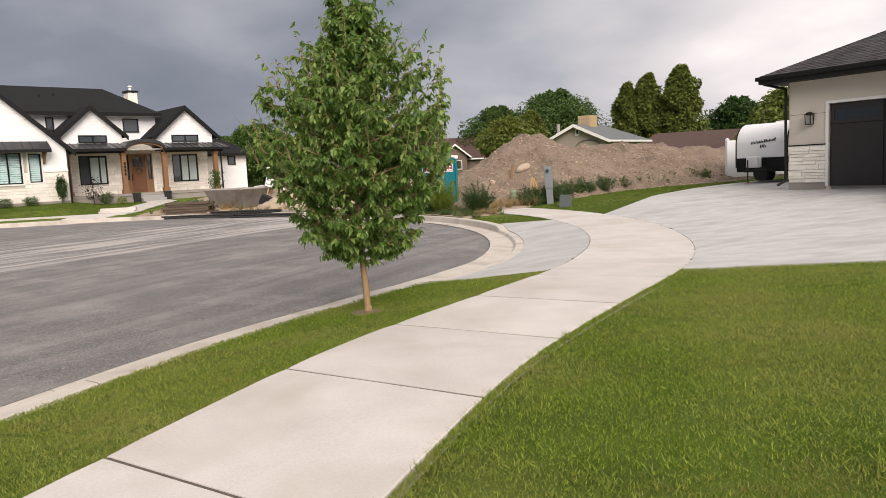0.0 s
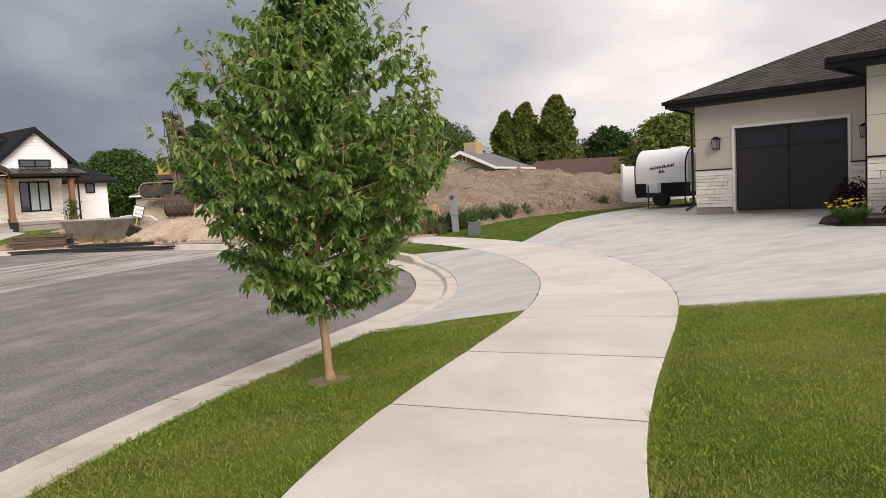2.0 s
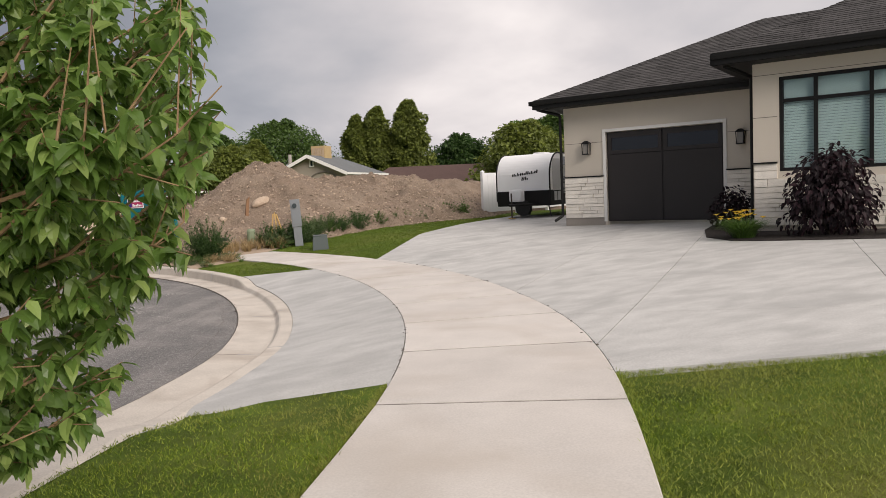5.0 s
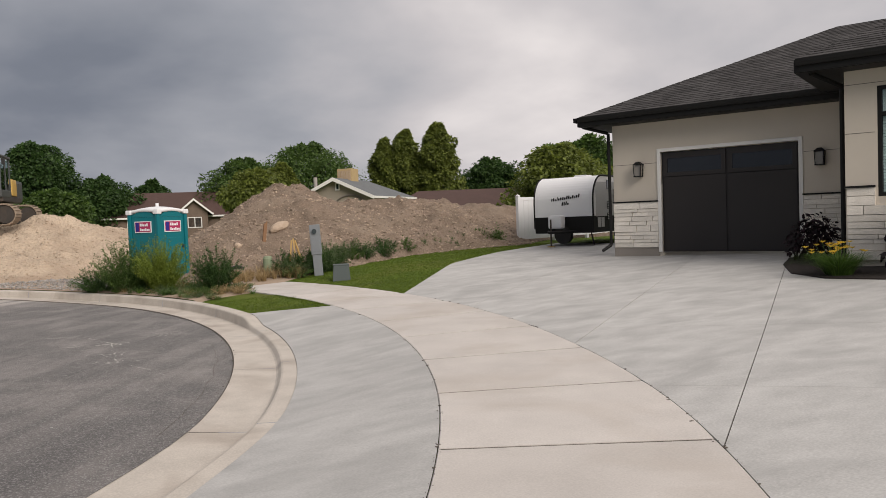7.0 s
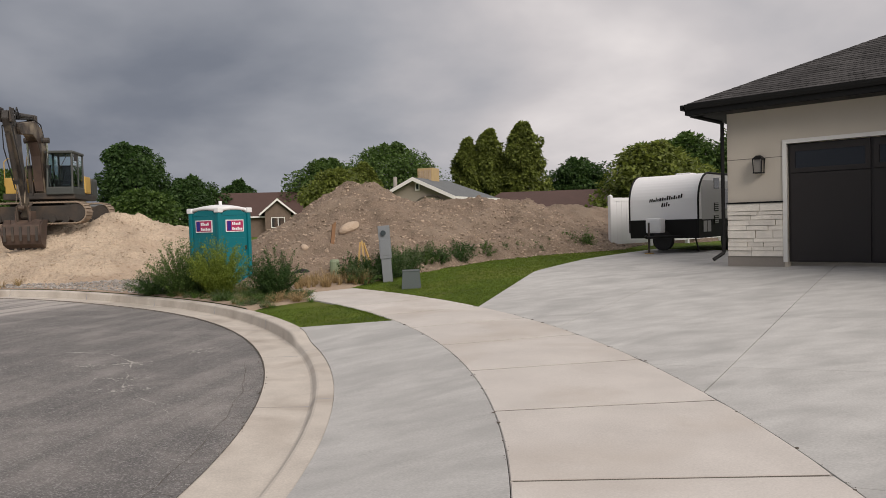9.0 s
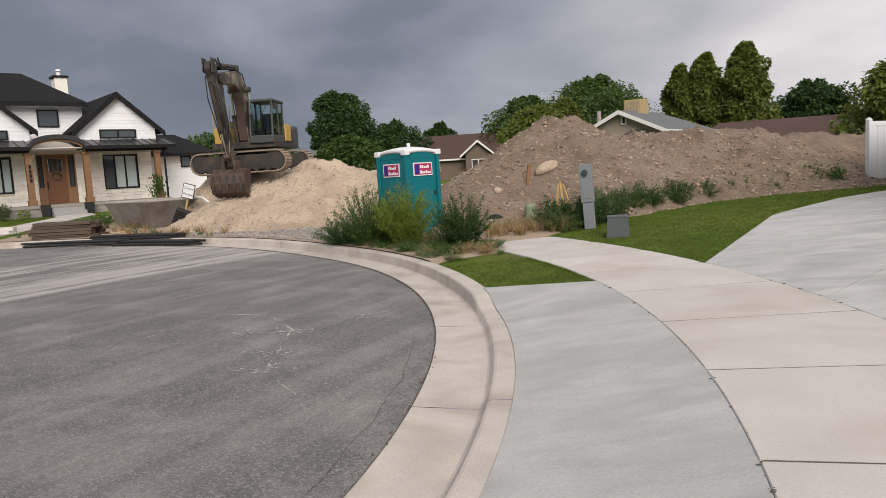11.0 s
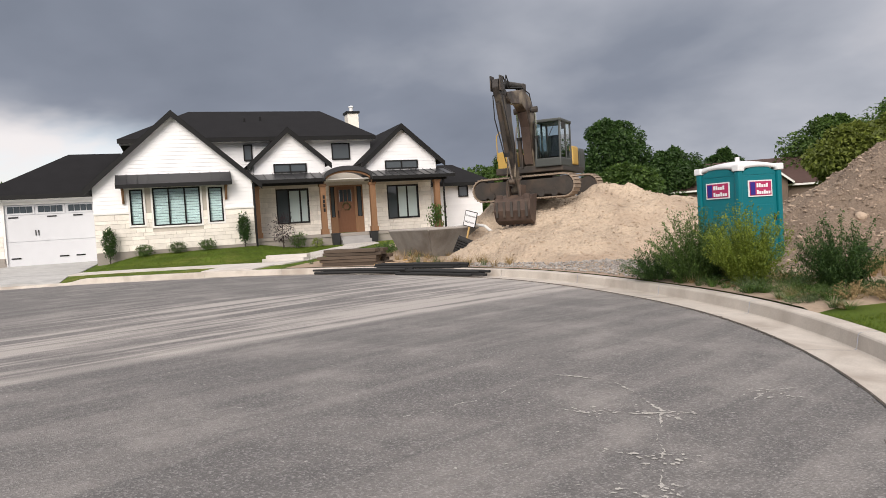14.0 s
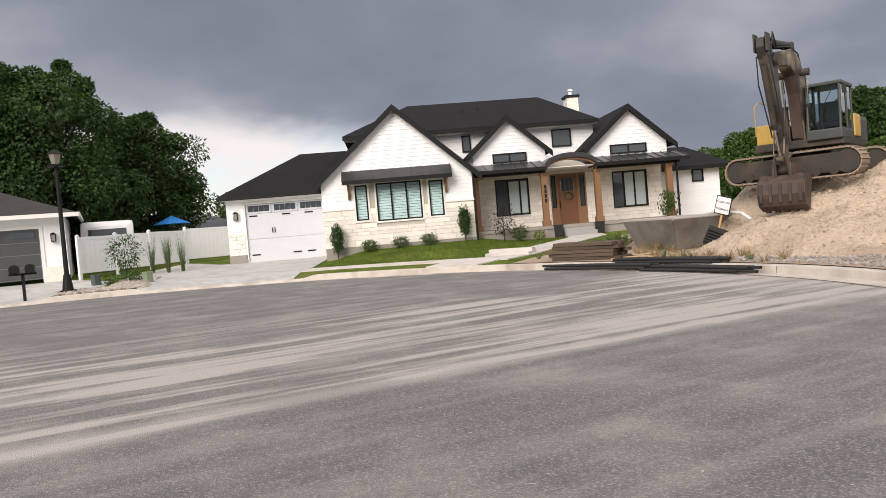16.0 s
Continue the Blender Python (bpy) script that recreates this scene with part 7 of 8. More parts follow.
    for sgn in (-1, 1):
        part("lug_plate", boxed(bx + sgn * 0.17 - 0.02, bx + sgn * 0.17 + 0.02, -4.48, -4.1, 3.4, 3.86, bevel=0.02), M_STEEL, stick)
        part("pin_boss", tubed((bx + sgn * 0.15, -3.55, 3.28), (bx + sgn * 0.23, -3.55, 3.28), 0.17, 0.17, 14), M_STEEL, stick)
        b3 = bmesh.new()
        limb(b3, [(bx + sgn * 0.17, -4.3, 3.3), (bx + sgn * 0.22, -4.1, 2.6), (bx + sgn * 0.19, -3.65, 1.9), (bx + sgn * 0.17, -3.3, 1.3)], 0.02, 0.02, 6)
        part("hose", b3, M_RUBBER, stick)
        part("weld_strip", boxed(bx + sgn * 0.148 - 0.01, bx + sgn * 0.148 + 0.01, -0.03, 0.03, -0.85, 0.85, Matrix.Translation((0, -3.12, 1.6)) @ Matrix.Rotation(radians(-15.5), 4, "X")), M_BOOMSIDE, stick)
    ram("bucket_cylinder", bx, (4.30, 3.05), (3.22, 0.62), 0.085, stick, 0.62)
    for sgn in (-1, 1):
        part("bucket_link", tubed((bx + sgn * 0.2, -3.22, 0.62), (bx + sgn * 0.2, -2.80, 0.78), 0.05, 0.05, 8), M_STEEL, stick)
        part("bucket_link", tubed((bx + sgn * 0.2, -3.22, 0.62), (bx + sgn * 0.2, -3.10, 0.05), 0.05, 0.05, 8), M_STEEL, stick)
    # bucket, curled in under the stick, with teeth
    b3 = bmesh.new()
    prof = [(-2.55, 0.16), (-3.05, 0.14), (-3.42, -0.05), (-3.50, -0.42), (-3.36, -0.78), (-2.95, -0.94)]
    w = 0.66
    prism(b3, prof + [(-2.98, -0.88), (-3.31, -0.74), (-3.43, -0.42), (-3.36, -0.09), (-3.03, 0.08), (-2.57, 0.10)], "x", bx - w, bx + w)
    for sgn in (-1, 1):
        prism(b3, prof, "x", bx + sgn * w - 0.025, bx + sgn * w + 0.025)
    bucket = part("bucket", b3, M_RUST, t)
    for i in range(5):
        x = bx - w + 0.1 + (2 * w - 0.2) * i / 4
        part("tooth", boxed(x - 0.05, x + 0.05, -2.98, -2.72, -0.99, -0.90, bevel=0.01), M_STEEL, bucket)
        part("wear_rib", boxed(x - 0.045, x + 0.045, -3.53, -3.49, -0.66, -0.1, bevel=0.008), M_STEEL, bucket)
    for sgn in (-1, 1):
        part("bucket_ear", boxed(bx + sgn * 0.25 - 0.03, bx + sgn * 0.25 + 0.03, -3.2, -2.55, 0.05, 0.5, bevel=0.02), M_RUST, bucket)
        part("corner_plate", boxed(bx + sgn * 0.52 - 0.11, bx + sgn * 0.52 + 0.11, -3.3, -3.24, -0.06, 0.16, bevel=0.015), M_RUST, bucket)
    for ob in [o for o in (boom, stick)] + list(boom.children_recursive) + list(stick.children_recursive):
        for v in ob.data.vertices:
            v.co.z += 0.16 * max(0.0, v.co.z - 1.3)


M_BOOMSIDE = surface("worn_pale_boom", (0.055, 0.038, 0.028), 0.55, 0.5, 3.0, 24, 0.2, 0.006, tint=(0.34, 0.28, 0.20), stain=0.9)
excavator()


def portable_toilet():
    z = ground_z(-0.07, 31.4)
    t = thing("portable_toilet", pose(-0.07, 31.4, z, 0, 0, 46), "teal plastic portable toilet with white roof on the dirt", "portable toilet")
    w = 0.545
    part("skid", boxed(-w, w, -w, w, 0.0, 0.12, bevel=0.02), M_TEAL, t)
    part("body", boxed(-w + 0.02, w - 0.02, -w + 0.02, w - 0.02, 0.1, 2.08), M_TEAL, t)
    for sx in (-1, 1):
        for sy in (-1, 1):
            part("corner_post", boxed(sx * w - 0.06, sx * w + 0.06, sy * w - 0.06, sy * w + 0.06, 0.1, 2.12, bevel=0.035), M_TEAL, t)
    # door on one face, ribbed wall panels on the next
    d = part("door", boxed(-0.47, 0.47, -w - 0.02, -w + 0.03, 0.18, 1.98, bevel=0.02), M_TEAL, t)
    part("door_panel", boxed(-0.36, 0.36, -w - 0.035, -w - 0.015, 0.3, 1.35, bevel=0.012), M_TEAL, d)
    part("latch", boxed(0.36, 0.43, -w - 0.05, -w - 0.02, 1.0, 1.12, bevel=0.01), M_POT, d)
    side = part("side_panel", boxed(-w - 0.02, -w + 0.03, -0.47, 0.47, 0.18, 1.98, bevel=0.02), M_TEAL, t)
    for y in (-0.3, 0.3):
        part("rib", boxed(-w - 0.04, -w - 0.015, y - 0.1, y + 0.1, 0.3, 1.35, bevel=0.012), M_TEAL, side)
    for k in range(2):
        m = pose(0, 0, 0, 0, 0, -90 * k)
        bm = bmesh.new()
        n = 10
        arch = [(-0.46 + 0.92 * i / n, 2.02 + 0.17 * math.sin(math.pi * i / n)) for i in range(n + 1)]
        vs = prism(bm, [(-0.46, 1.98)] + arch + [(0.46, 1.98)], "y", -w - 0.025, -w + 0.05)
        bmesh.ops.transform(bm, matrix=m, verts=vs)
        part("arch_panel", bm, M_TEAL, t)
    # roof: white dome with a skirt cut into arches
    bm = bmesh.new()
    n = 10
    grid = [[bm.verts.new((-w - 0.04 + (2 * w + 0.08) * i / n, -w - 0.04 + (2 * w + 0.08) * j / n, 2.17 + 0.13 * (math.sin(math.pi * i / n) * math.sin(math.pi * j / n)) ** 0.5 + 0.06 * max(math.sin(math.pi * i / n), math.sin(math.pi * j / n)) * (i in (0, n) or j in (0, n)))) for j in range(n + 1)] for i in range(n + 1)]
    for i in range(n):
        for j in range(n):
            bm.faces.new((grid[i][j], grid[i + 1][j], grid[i + 1][j + 1], grid[i][j + 1]))
    ex = bmesh.ops.extrude_face_region(bm, geom=bm.faces[:])
    for v in [g for g in ex["geom"] if isinstance(g, bmesh.types.BMVert)]:
        v.co.z -= 0.09
    bmesh.ops.recalc_face_normals(bm, faces=bm.faces[:])
    part("roof", bm, M_VINYL, t, "white plastic roof", True)
    for sx in (-1, 1):
        for sy in (-1, 1):
            part("roof_corner", boxed(sx * w - 0.09, sx * w + 0.09, sy * w - 0.09, sy * w + 0.09, 2.06, 2.20, bevel=0.03), M_VINYL, t)
    part("vent_pipe", tubed((0.42, 0.42, 2.1), (0.42, 0.42, 2.42), 0.05, 0.05, 10), M_VINYL, t)
    # signs in their colours, lettering as plain bars
    for k in range(2):
        m = pose(0, 0, 0, 0, 0, -90 * k)
        s = part("sign", boxed(-0.33, 0.33, -w - 0.045, -w - 0.03, 1.52, 1.86, m), M_VINYL, t)
        part("sign_field", boxed(-0.30, 0.30, -w - 0.05, -w - 0.045, 1.545, 1.835, m), M_SIGNRED, s)
        part("sign_emblem", boxed(-0.28, -0.15, -w - 0.056, -w - 0.05, 1.56, 1.82, m), M_SIGNBLUE, s)
        for z, count in ((1.75, 5), (1.61, 6)):
            for i in range(count):
                x = -0.11 + 0.065 * i
                tall = 0.052 if i == 0 or (i * 7 + count) % 3 == 0 else 0.036
                part("sign_stroke", boxed(x, x + 0.05, -w - 0.056, -w - 0.05, z - 0.04, z - 0.04 + tall * 1.6, m, 0.002), M_VINYL, s)


M_SIGNRED = surface("magenta_sign", (0.42, 0.03, 0.11), 0.5, 0.04, 3, 30, 0.0)
M_SIGNBLUE = surface("violet_sign", (0.03, 0.02, 0.22), 0.5, 0.04, 3, 30, 0.0)
portable_toilet()


def camper_trailer():
    o = NEAR @ Vector((-5.06, 4.2, 0))
    t = thing("camper_trailer", pose(o.x, o.y, 0.33, 0, 0, -56), "white and black teardrop camper trailer parked beside the house", "trailer")
    # side profile (y back, z up): rounded front and top
    def prof(z0, z1, front=0.0):
        pts = []
        for i in range(13):
            a = radians(180 - 90 * i / 12)
            pts.append((0.75 + 0.75 * math.cos(a), 1.55 + 0.88 * math.sin(a)))
        return pts
    top = prof(0, 0)
    body = [(0.10, 0.62), (0.0, 1.0), (0.0, 1.5)] + top[1:] + [(4.3, 2.40), (4.9, 2.1), (5.1, 1.2), (5.0, 0.6)]
    bm = bmesh.new()
    prism(bm, body, "x", -1.14, 1.14)
    part("body", bm, M_VINYL, t, "white ribbed fibreglass shell")
    low = [(0.05, 0.44), (-0.014, 1.02), (5.12, 1.02), (5.01, 0.44)]
    bm = bmesh.new()
    prism(bm, low, "x", -1.145, 1.145)
    part("lower_band", bm, M_BLACK, t, "black lower band")
    for s in (-1, 1):
        b2 = bmesh.new()
        line = [(0.0, 0.62)] + body[2:]
        for (ya, za), (yb, zb) in zip(line, line[1:]):
            tube(b2, (s * 1.14, ya, za), (s * 1.14, yb, zb), 0.03, 0.03, 6)
        part("edge_trim", b2, M_BLACK, t)
    side = part("side_skin", boxed(1.14, 1.15, 0.25, 5.0, 1.0, 2.2), M_GREYSKIN, t)
    for y0, y1, z0, z1 in ((1.15, 1.55, 1.95, 2.28), (1.75, 2.3, 1.30, 1.95)):
        part("side_window", boxed(1.15, 1.165, y0, y1, z0, z1, bevel=0.005), M_GLASS, side)
    for y0, z0 in ((1.15, 1.25), (1.15, 0.85)):
        v = part("vent", boxed(1.15, 1.165, y0, y0 + 0.32, z0, z0 + 0.26), M_BLACK, side)
        for k in range(4):
            part("louvre", boxed(1.165, 1.175, y0 + 0.02, y0 + 0.30, z0 + 0.03 + 0.06 * k, z0 + 0.06 + 0.06 * k), M_GREYSKIN, v)
    for y in (0.35, 0.65):
        part("service_hatch", boxed(1.15, 1.16, y, y + 0.24, 0.62, 0.96), M_GREYSKIN, side)
    # lettering on the nose, as plain strokes
    rng = random.Random(3)
    for x, end, z in ((-0.45, 0.62, 1.62), (-0.05, 0.25, 1.42)):
        while x < end:
            w = rng.uniform(0.03, 0.055)
            part("letter_stroke", boxed(-w / 2, w / 2, -0.012, -0.004, 0, rng.uniform(0.06, 0.14), Matrix.Translation((x + w / 2, 0, z + 0.10 * x)) @ Matrix.Rotation(radians(14), 4, "Y")), M_BLACK, t)
            x += w + 0.03
    for s in (-0.85, 0.85):
        part("marker_light", boxed(s - 0.04, s + 0.04, 0.18, 0.22, 2.06, 2.09), M_BLACK, t)
    for y in (1.7, 3.2):
        part("roof_vent", boxed(-0.25, 0.25, y - 0.25, y + 0.25, 2.42, 2.52, bevel=0.04), M_VINYL, t)
    # hitch, gas bottle cover, jack
    part("gas_cover", boxed(-0.28, 0.22, -0.62, -0.28, 0.62, 1.08, bevel=0.07), M_VINYL, t)
    b2 = bmesh.new()
    tube(b2, (-0.7, 0.2, 0.5), (0, -1.1, 0.5), 0.045, 0.045, 8)
    tube(b2, (0.7, 0.2, 0.5), (0, -1.1, 0.5), 0.045, 0.045, 8)
    part("hitch_frame", b2, M_BLACK, t)
    part("jack", tubed((-0.05, -0.85, 0.0), (-0.05, -0.85, 0.95), 0.03, 0.03, 10), M_STEEL, t)
    part("jack_foot", boxed(-0.15, 0.05, -0.95, -0.75, 0.0, 0.03), M_YELPAINT, t)
    for s in (-1, 1):
        for y in (2.35,):
            w = part("wheel", tubed((s * 1.0, y, 0.33), (s * 1.18, y, 0.33), 0.34, 0.34, 24), M_RUBBER, t)
            part("rim", tubed((s * 1.17, y, 0.33), (s * 1.19, y, 0.33), 0.2, 0.18, 16), M_CHROME, w)
    part("spare_wheel", tubed((-0.05, 0.02, 0.38), (-0.05, 0.22, 0.38), 0.32, 0.32, 20), M_RUBBER, t)
    part("stabiliser", tubed((0.75, 0.6, 0.55), (0.95, 0.45, 0.02), 0.025, 0.025, 6), M_STEEL, t)
    part("stabiliser", tubed((0.75, 4.6, 0.55), (0.95, 4.75, 0.02), 0.025, 0.025, 6), M_STEEL, t)


M_GREYSKIN = surface("silver_side_skin", (0.50, 0.50, 0.51), 0.45, 0.03, 2, 30, 0.0)
camper_trailer()


def vinyl_fence(pts, label, height=1.8, seed=0):
    """White privacy fence: posts with caps, boards and rails."""
    f = thing("fence", pose(0, 0, 0), label, "fence")
    for (xa, ya, za), (xb, yb, zb) in zip(pts, pts[1:]):
        L = math.hypot(xb - xa, yb - ya)
        n = max(1, round(L / 2.4))
        rz = math.degrees(math.atan2(yb - ya, xb - xa))
        for i in range(n + 1):
            k = i / n
            m = pose(xa + (xb - xa) * k, ya + (yb - ya) * k, za + (zb - za) * k, 0, 0, rz)
            p = part("post", boxed(-0.065, 0.065, -0.065, 0.065, -0.4, height + 0.04, m), M_VINYL, f)
            bm = bmesh.new()
            bmesh.ops.create_cone(bm, cap_ends=True, segments=4, radius1=0.11, radius2=0.01, depth=0.07, matrix=m @ Matrix.Translation((0, 0, height + 0.075)) @ Matrix.Rotation(radians(45), 4, "Z"))
            part("post_cap", bm, M_VINYL, p)
            if i < n:
                w = L / n
                for z in (0.08, height - 0.14):
                    part("rail", boxed(0.065, w - 0.065, -0.03, 0.03, z, z + 0.13, m), M_VINYL, f)
                nb = max(4, round(w / 0.28))
                for j in range(nb):
                    x0 = 0.065 + (w - 0.13) * j / nb
                    part("board", boxed(x0 + 0.004, x0 + (w - 0.13) / nb - 0.004, -0.012, 0.012, 0.2, height - 0.13, m), M_VINYL, f)


vinyl_fence([(13.45, 34.3, 0.40), (17.6, 36.0, 0.42), (22.2, 38.4, 0.5)], "tall white vinyl privacy fence behind the trailer", 1.8)


def utilities():
    def on(x, y):
        return pose(x, y, ground_z(x, y), 0, 0, 0)
    t = thing("utility_pedestal", on(4.33, 28.9) @ pose(0, 0, 0, 0, -3, -12) @ Matrix.Diagonal((0.80, 0.80, 0.85, 1)), "grey metal electric meter pedestal in the weeds", "pedestal")
    part("post", boxed(-0.16, 0.16, -0.12, 0.12, -0.2, 0.75, bevel=0.015), M_METERGREY, t)
    part("cabinet", boxed(-0.19, 0.19, -0.16, 0.16, 0.72, 1.75, bevel=0.02), M_METERGREY, t)
    part("meter", tubed((-0.02, -0.15, 1.52), (-0.02, -0.24, 1.52), 0.09, 0.085, 18), M_GLASS, t)
    part("panel_door", boxed(-0.15, 0.15, -0.175, -0.155, 0.82, 1.32, bevel=0.008), M_METERGREY, t)
    t = thing("utility_box", on(4.62, 27.1) @ pose(0, 0, 0, 0, 0, -10) @ Matrix.Scale(0.8, 4), "green-grey plastic utility box on the lawn", "utility box")
    bm = bmesh.new()
    bmesh.ops.create_cone(bm, cap_ends=True, segments=4, radius1=0.42, radius2=0.36, depth=0.55, matrix=Matrix.Translation((0, 0, 0.22)) @ Matrix.Rotation(radians(45), 4, "Z"))
    part("box", bm, M_BOXGREEN, t)
    part("lid", boxed(-0.265, 0.265, -0.265, 0.265, 0.49, 0.53, bevel=0.015), M_BOXGREEN, t)
    t = thing("cable_pedestal", on(3.1, 31.0) @ Matrix.Scale(0.75, 4), "pale green round cable pedestal in dry weeds", "pedestal")
    part("tube", tubed((0, 0, -0.1), (0, 0, 0.62), 0.19, 0.19, 16), M_PALEGREEN, t)
    part("cap", tubed((0, 0, 0.62), (0, 0, 0.72), 0.205, 0.15, 16), M_PALEGREEN, t)
    t = thing("survey_stakes", on(3.9, 30.6), "three leaning pale wooden survey stakes", "stakes")
    for dx, dy, top in ((-0.20, 0.0, 1.0), (0.05, -0.12, 1.04), (0.34, 0.05, 0.98)):
        part("stake", tubed((dx, dy, -0.1), (dx * 0.18 - 0.04, 0.05 + dy * 0.2, top), 0.034, 0.030, 4), M_LATH, t)
    # leftover black silt fence along the foot of the mound
    bm = bmesh.new()
    rows = []
    for i in range(25):
        x, y = 1.9 + 3.2 * i / 24, 31.0 + 0.9 * i / 24
        z = ground_z(x, y)
        rows.append([bm.verts.new((x, y + 0.05 * math.sin(i * 1.7) + dy, z + h)) for h, dy in ((0, 0), (0.22 + 0.12 * math.sin(i * 0.8), 0.03), (0.24 + 0.12 * math.sin(i * 0.8), 0.12))])
    for r0, r1 in zip(rows, rows[1:]):
        for j in range(2):
            bm.faces.new((r0[j], r1[j], r1[j + 1], r0[j + 1]))
    tagged(part("silt_fence", bm, M_RUBBER), "sagging black silt fabric along the mound", "silt fence")


M_METERGREY = surface("grey_enamel", (0.185, 0.20, 0.215), 0.5, 0.06, 3, 30, 0.05)
M_BOXGREEN = surface("green_grey_plastic", (0.065, 0.082, 0.082), 0.6, 0.06, 3, 30, 0.1)
M_PALEGREEN = surface("pale_green_plastic", (0.22, 0.27, 0.17), 0.6, 0.06, 3, 30, 0.1)
M_LATH = surface("pine_lath", (0.55, 0.36, 0.14), 0.7, 0.15, 6, 40, 0.2)
utilities()


def weed(x, y, n, h, spread, material, label, seed, name="weeds", leafy=0, leaf=0.05, width=0.006):
    """Wild growth: thin upright stems carrying small leaves."""
    rng = np.random.default_rng(seed)
    t = thing(name, pose(x, y, ground_z(x, y) + 0.01), label, "weeds" if name == "weeds" else "shrub")
    pts, aims = [], []
    b2 = bmesh.new()
    for i in range(n):
        az, rr = rng.uniform(0, 6.283), math.sqrt(rng.random())
        p0 = np.array((math.cos(az), math.sin(az), 0)) * spread * 0.3 * rr
        top = h * rng.uniform(0.55, 1.12) * math.sqrt(1.05 - 0.8 * rr * rr)
        p1 = np.array((math.cos(az) * spread * rr, math.sin(az) * spread * rr, top)) + rng.normal(0, 0.05, 3) * h
        mid = p0 + (p1 - p0) * np.array((0.35, 0.35, 0.55))
        limb(b2, [tuple(p0), tuple(mid), tuple(p1)], width, width * 0.4, 3)
        for j in range(leafy):
            f = rng.uniform(0.2, 1.03)
            q = p0 + (mid - p0) * f * 2 if f < 0.5 else mid + (p1 - mid) * (f - 0.5) * 2
            pts.append(q + rng.normal(0, leaf * 0.5, 3))
            aims.append((p1 - mid) / np.linalg.norm(p1 - mid) * 0.55 + rng.normal(0, 0.6, 3))
    part("stalk", b2, material, t)["kind"] = "stuff"
    if pts:
        pts, aims = np.array(pts), np.array(aims)
        me = leaf_mesh("foliage", pts, leaf_frames(rng, pts, aims, leaf * rng.uniform(0.6, 1.3, len(pts)), 0.2), LEAF * (1, 0.75, 1))
        me.materials.append(material)
        o = new("foliage", me)
        o.parent = t
        o["kind"] = "stuff"
    return t


def wild_growth():
    weed(-0.95, 29.4, 130, 1.3, 0.95, M_LEAF_MID, "tall green feathery wild shrub behind the kerb", 71, "shrub", 95, 0.05)
    weed(0.05, 28.5, 150, 1.30, 0.85, M_LEAF_YSHRUB, "bright yellow-green feathery shrub behind the kerb", 72, "shrub", 100, 0.048)
    weed(1.40, 27.1, 120, 1.05, 0.7, M_LEAF_DARK, "dense dark green shrub beside the sidewalk", 73, "shrub", 100, 0.048)
    weed(-0.35, 29.9, 90, 1.1, 0.8, M_LEAF_SAGE, "grey-green wild shrub by the portable toilet", 74, "shrub", 80, 0.05)
    weed(-1.7, 29.95, 80, 0.62, 0.8, M_LEAF_DARK, "low dark green shrub leaning over the kerb", 75, "shrub", 80, 0.045)
    rng = random.Random(8)
    for i in range(44):
        a, d = rng.uniform(22, 40), rng.uniform(1.0, 2.6)
        x, y = at_kerb(a, d)
        weed(x, y, 26, rng.uniform(0.10, 0.24), 0.35, rng.choice((M_LEAF_SAGE, M_LEAF_MID, M_STRAW, M_LEAF_DARK)), "low weeds and dry grass behind the kerb", 80 + i, "weeds", 16, 0.035)
    for i in range(70):
        a, d = rng.uniform(20.5, 37), rng.uniform(0.93, 2.3)
        x, y = at_kerb(a, d)
        tuft(pose(x, y, ground_z(x, y)), 55, rng.uniform(0.10, 0.26), 0.26, 0.009, rng.choice((M_STRAW, M_LEAF_MID, M_LEAF_REED, M_LEAF_SAGE)), "weeds", "tuft of mixed green and dry grass behind the kerb", "weeds", 320 + i, None, 0.5)
    for i in range(54):
        x, y = 1.9 + rng.random() * 2.0, 28.7 + rng.random() * 1.9
        tuft(pose(x, y, ground_z(x, y)), 45, rng.uniform(0.25, 0.48), 0.24, 0.012, M_STRAW, "weeds", "tuft of dry straw-coloured grass", "weeds", 120 + i, None, 0.3)
    for i in range(78):
        d = 4.9 + 11.5 * i / 77
        x, y = at_kerb(lot_edge(d) + rng.uniform(0.2, 2.6), d + rng.uniform(-0.2, 0.2))
        weed(x, y, 26, rng.uniform(0.3, 0.8) * (1 - 0.3 * i / 77), 0.5, rng.choice((M_LEAF_MID, M_LEAF_DARK, M_LEAF_SAGE, M_LEAF_DARK)), "green weeds at the foot of the mound", 160 + i, "weeds", 75, 0.055)
    for i in range(60):
        a, d = rng.uniform(60, 90), rng.uniform(1.0, 4.2)
        x, y = at_kerb(a, d)
        tuft(pose(x, y, ground_z(x, y)), 40, rng.uniform(0.2, 0.5), 0.3, 0.012, rng.choice((M_STRAW, M_STRAW, M_LEAF_SAGE)), "weeds", "tuft of dry grass on the bare lot", "weeds", 220 + i, None, 0.4)
    for i in range(9):
        weed(*at_kerb(rng.uniform(82, 88), rng.uniform(3.6, 7)), 40, 0.35, 0.6, M_LEAF_MID, "patch of tall green grass beside the path", 260 + i, "weeds", 30, 0.05)
    for x, y in ((12.2, 33.7), (11.6, 33.9)):
        weed(x, y, 40, 0.7, 0.4, M_LEAF_MID, "leafy weed against the mound", 280 + int(x * 3), "weeds", 18, 0.09)


wild_growth()


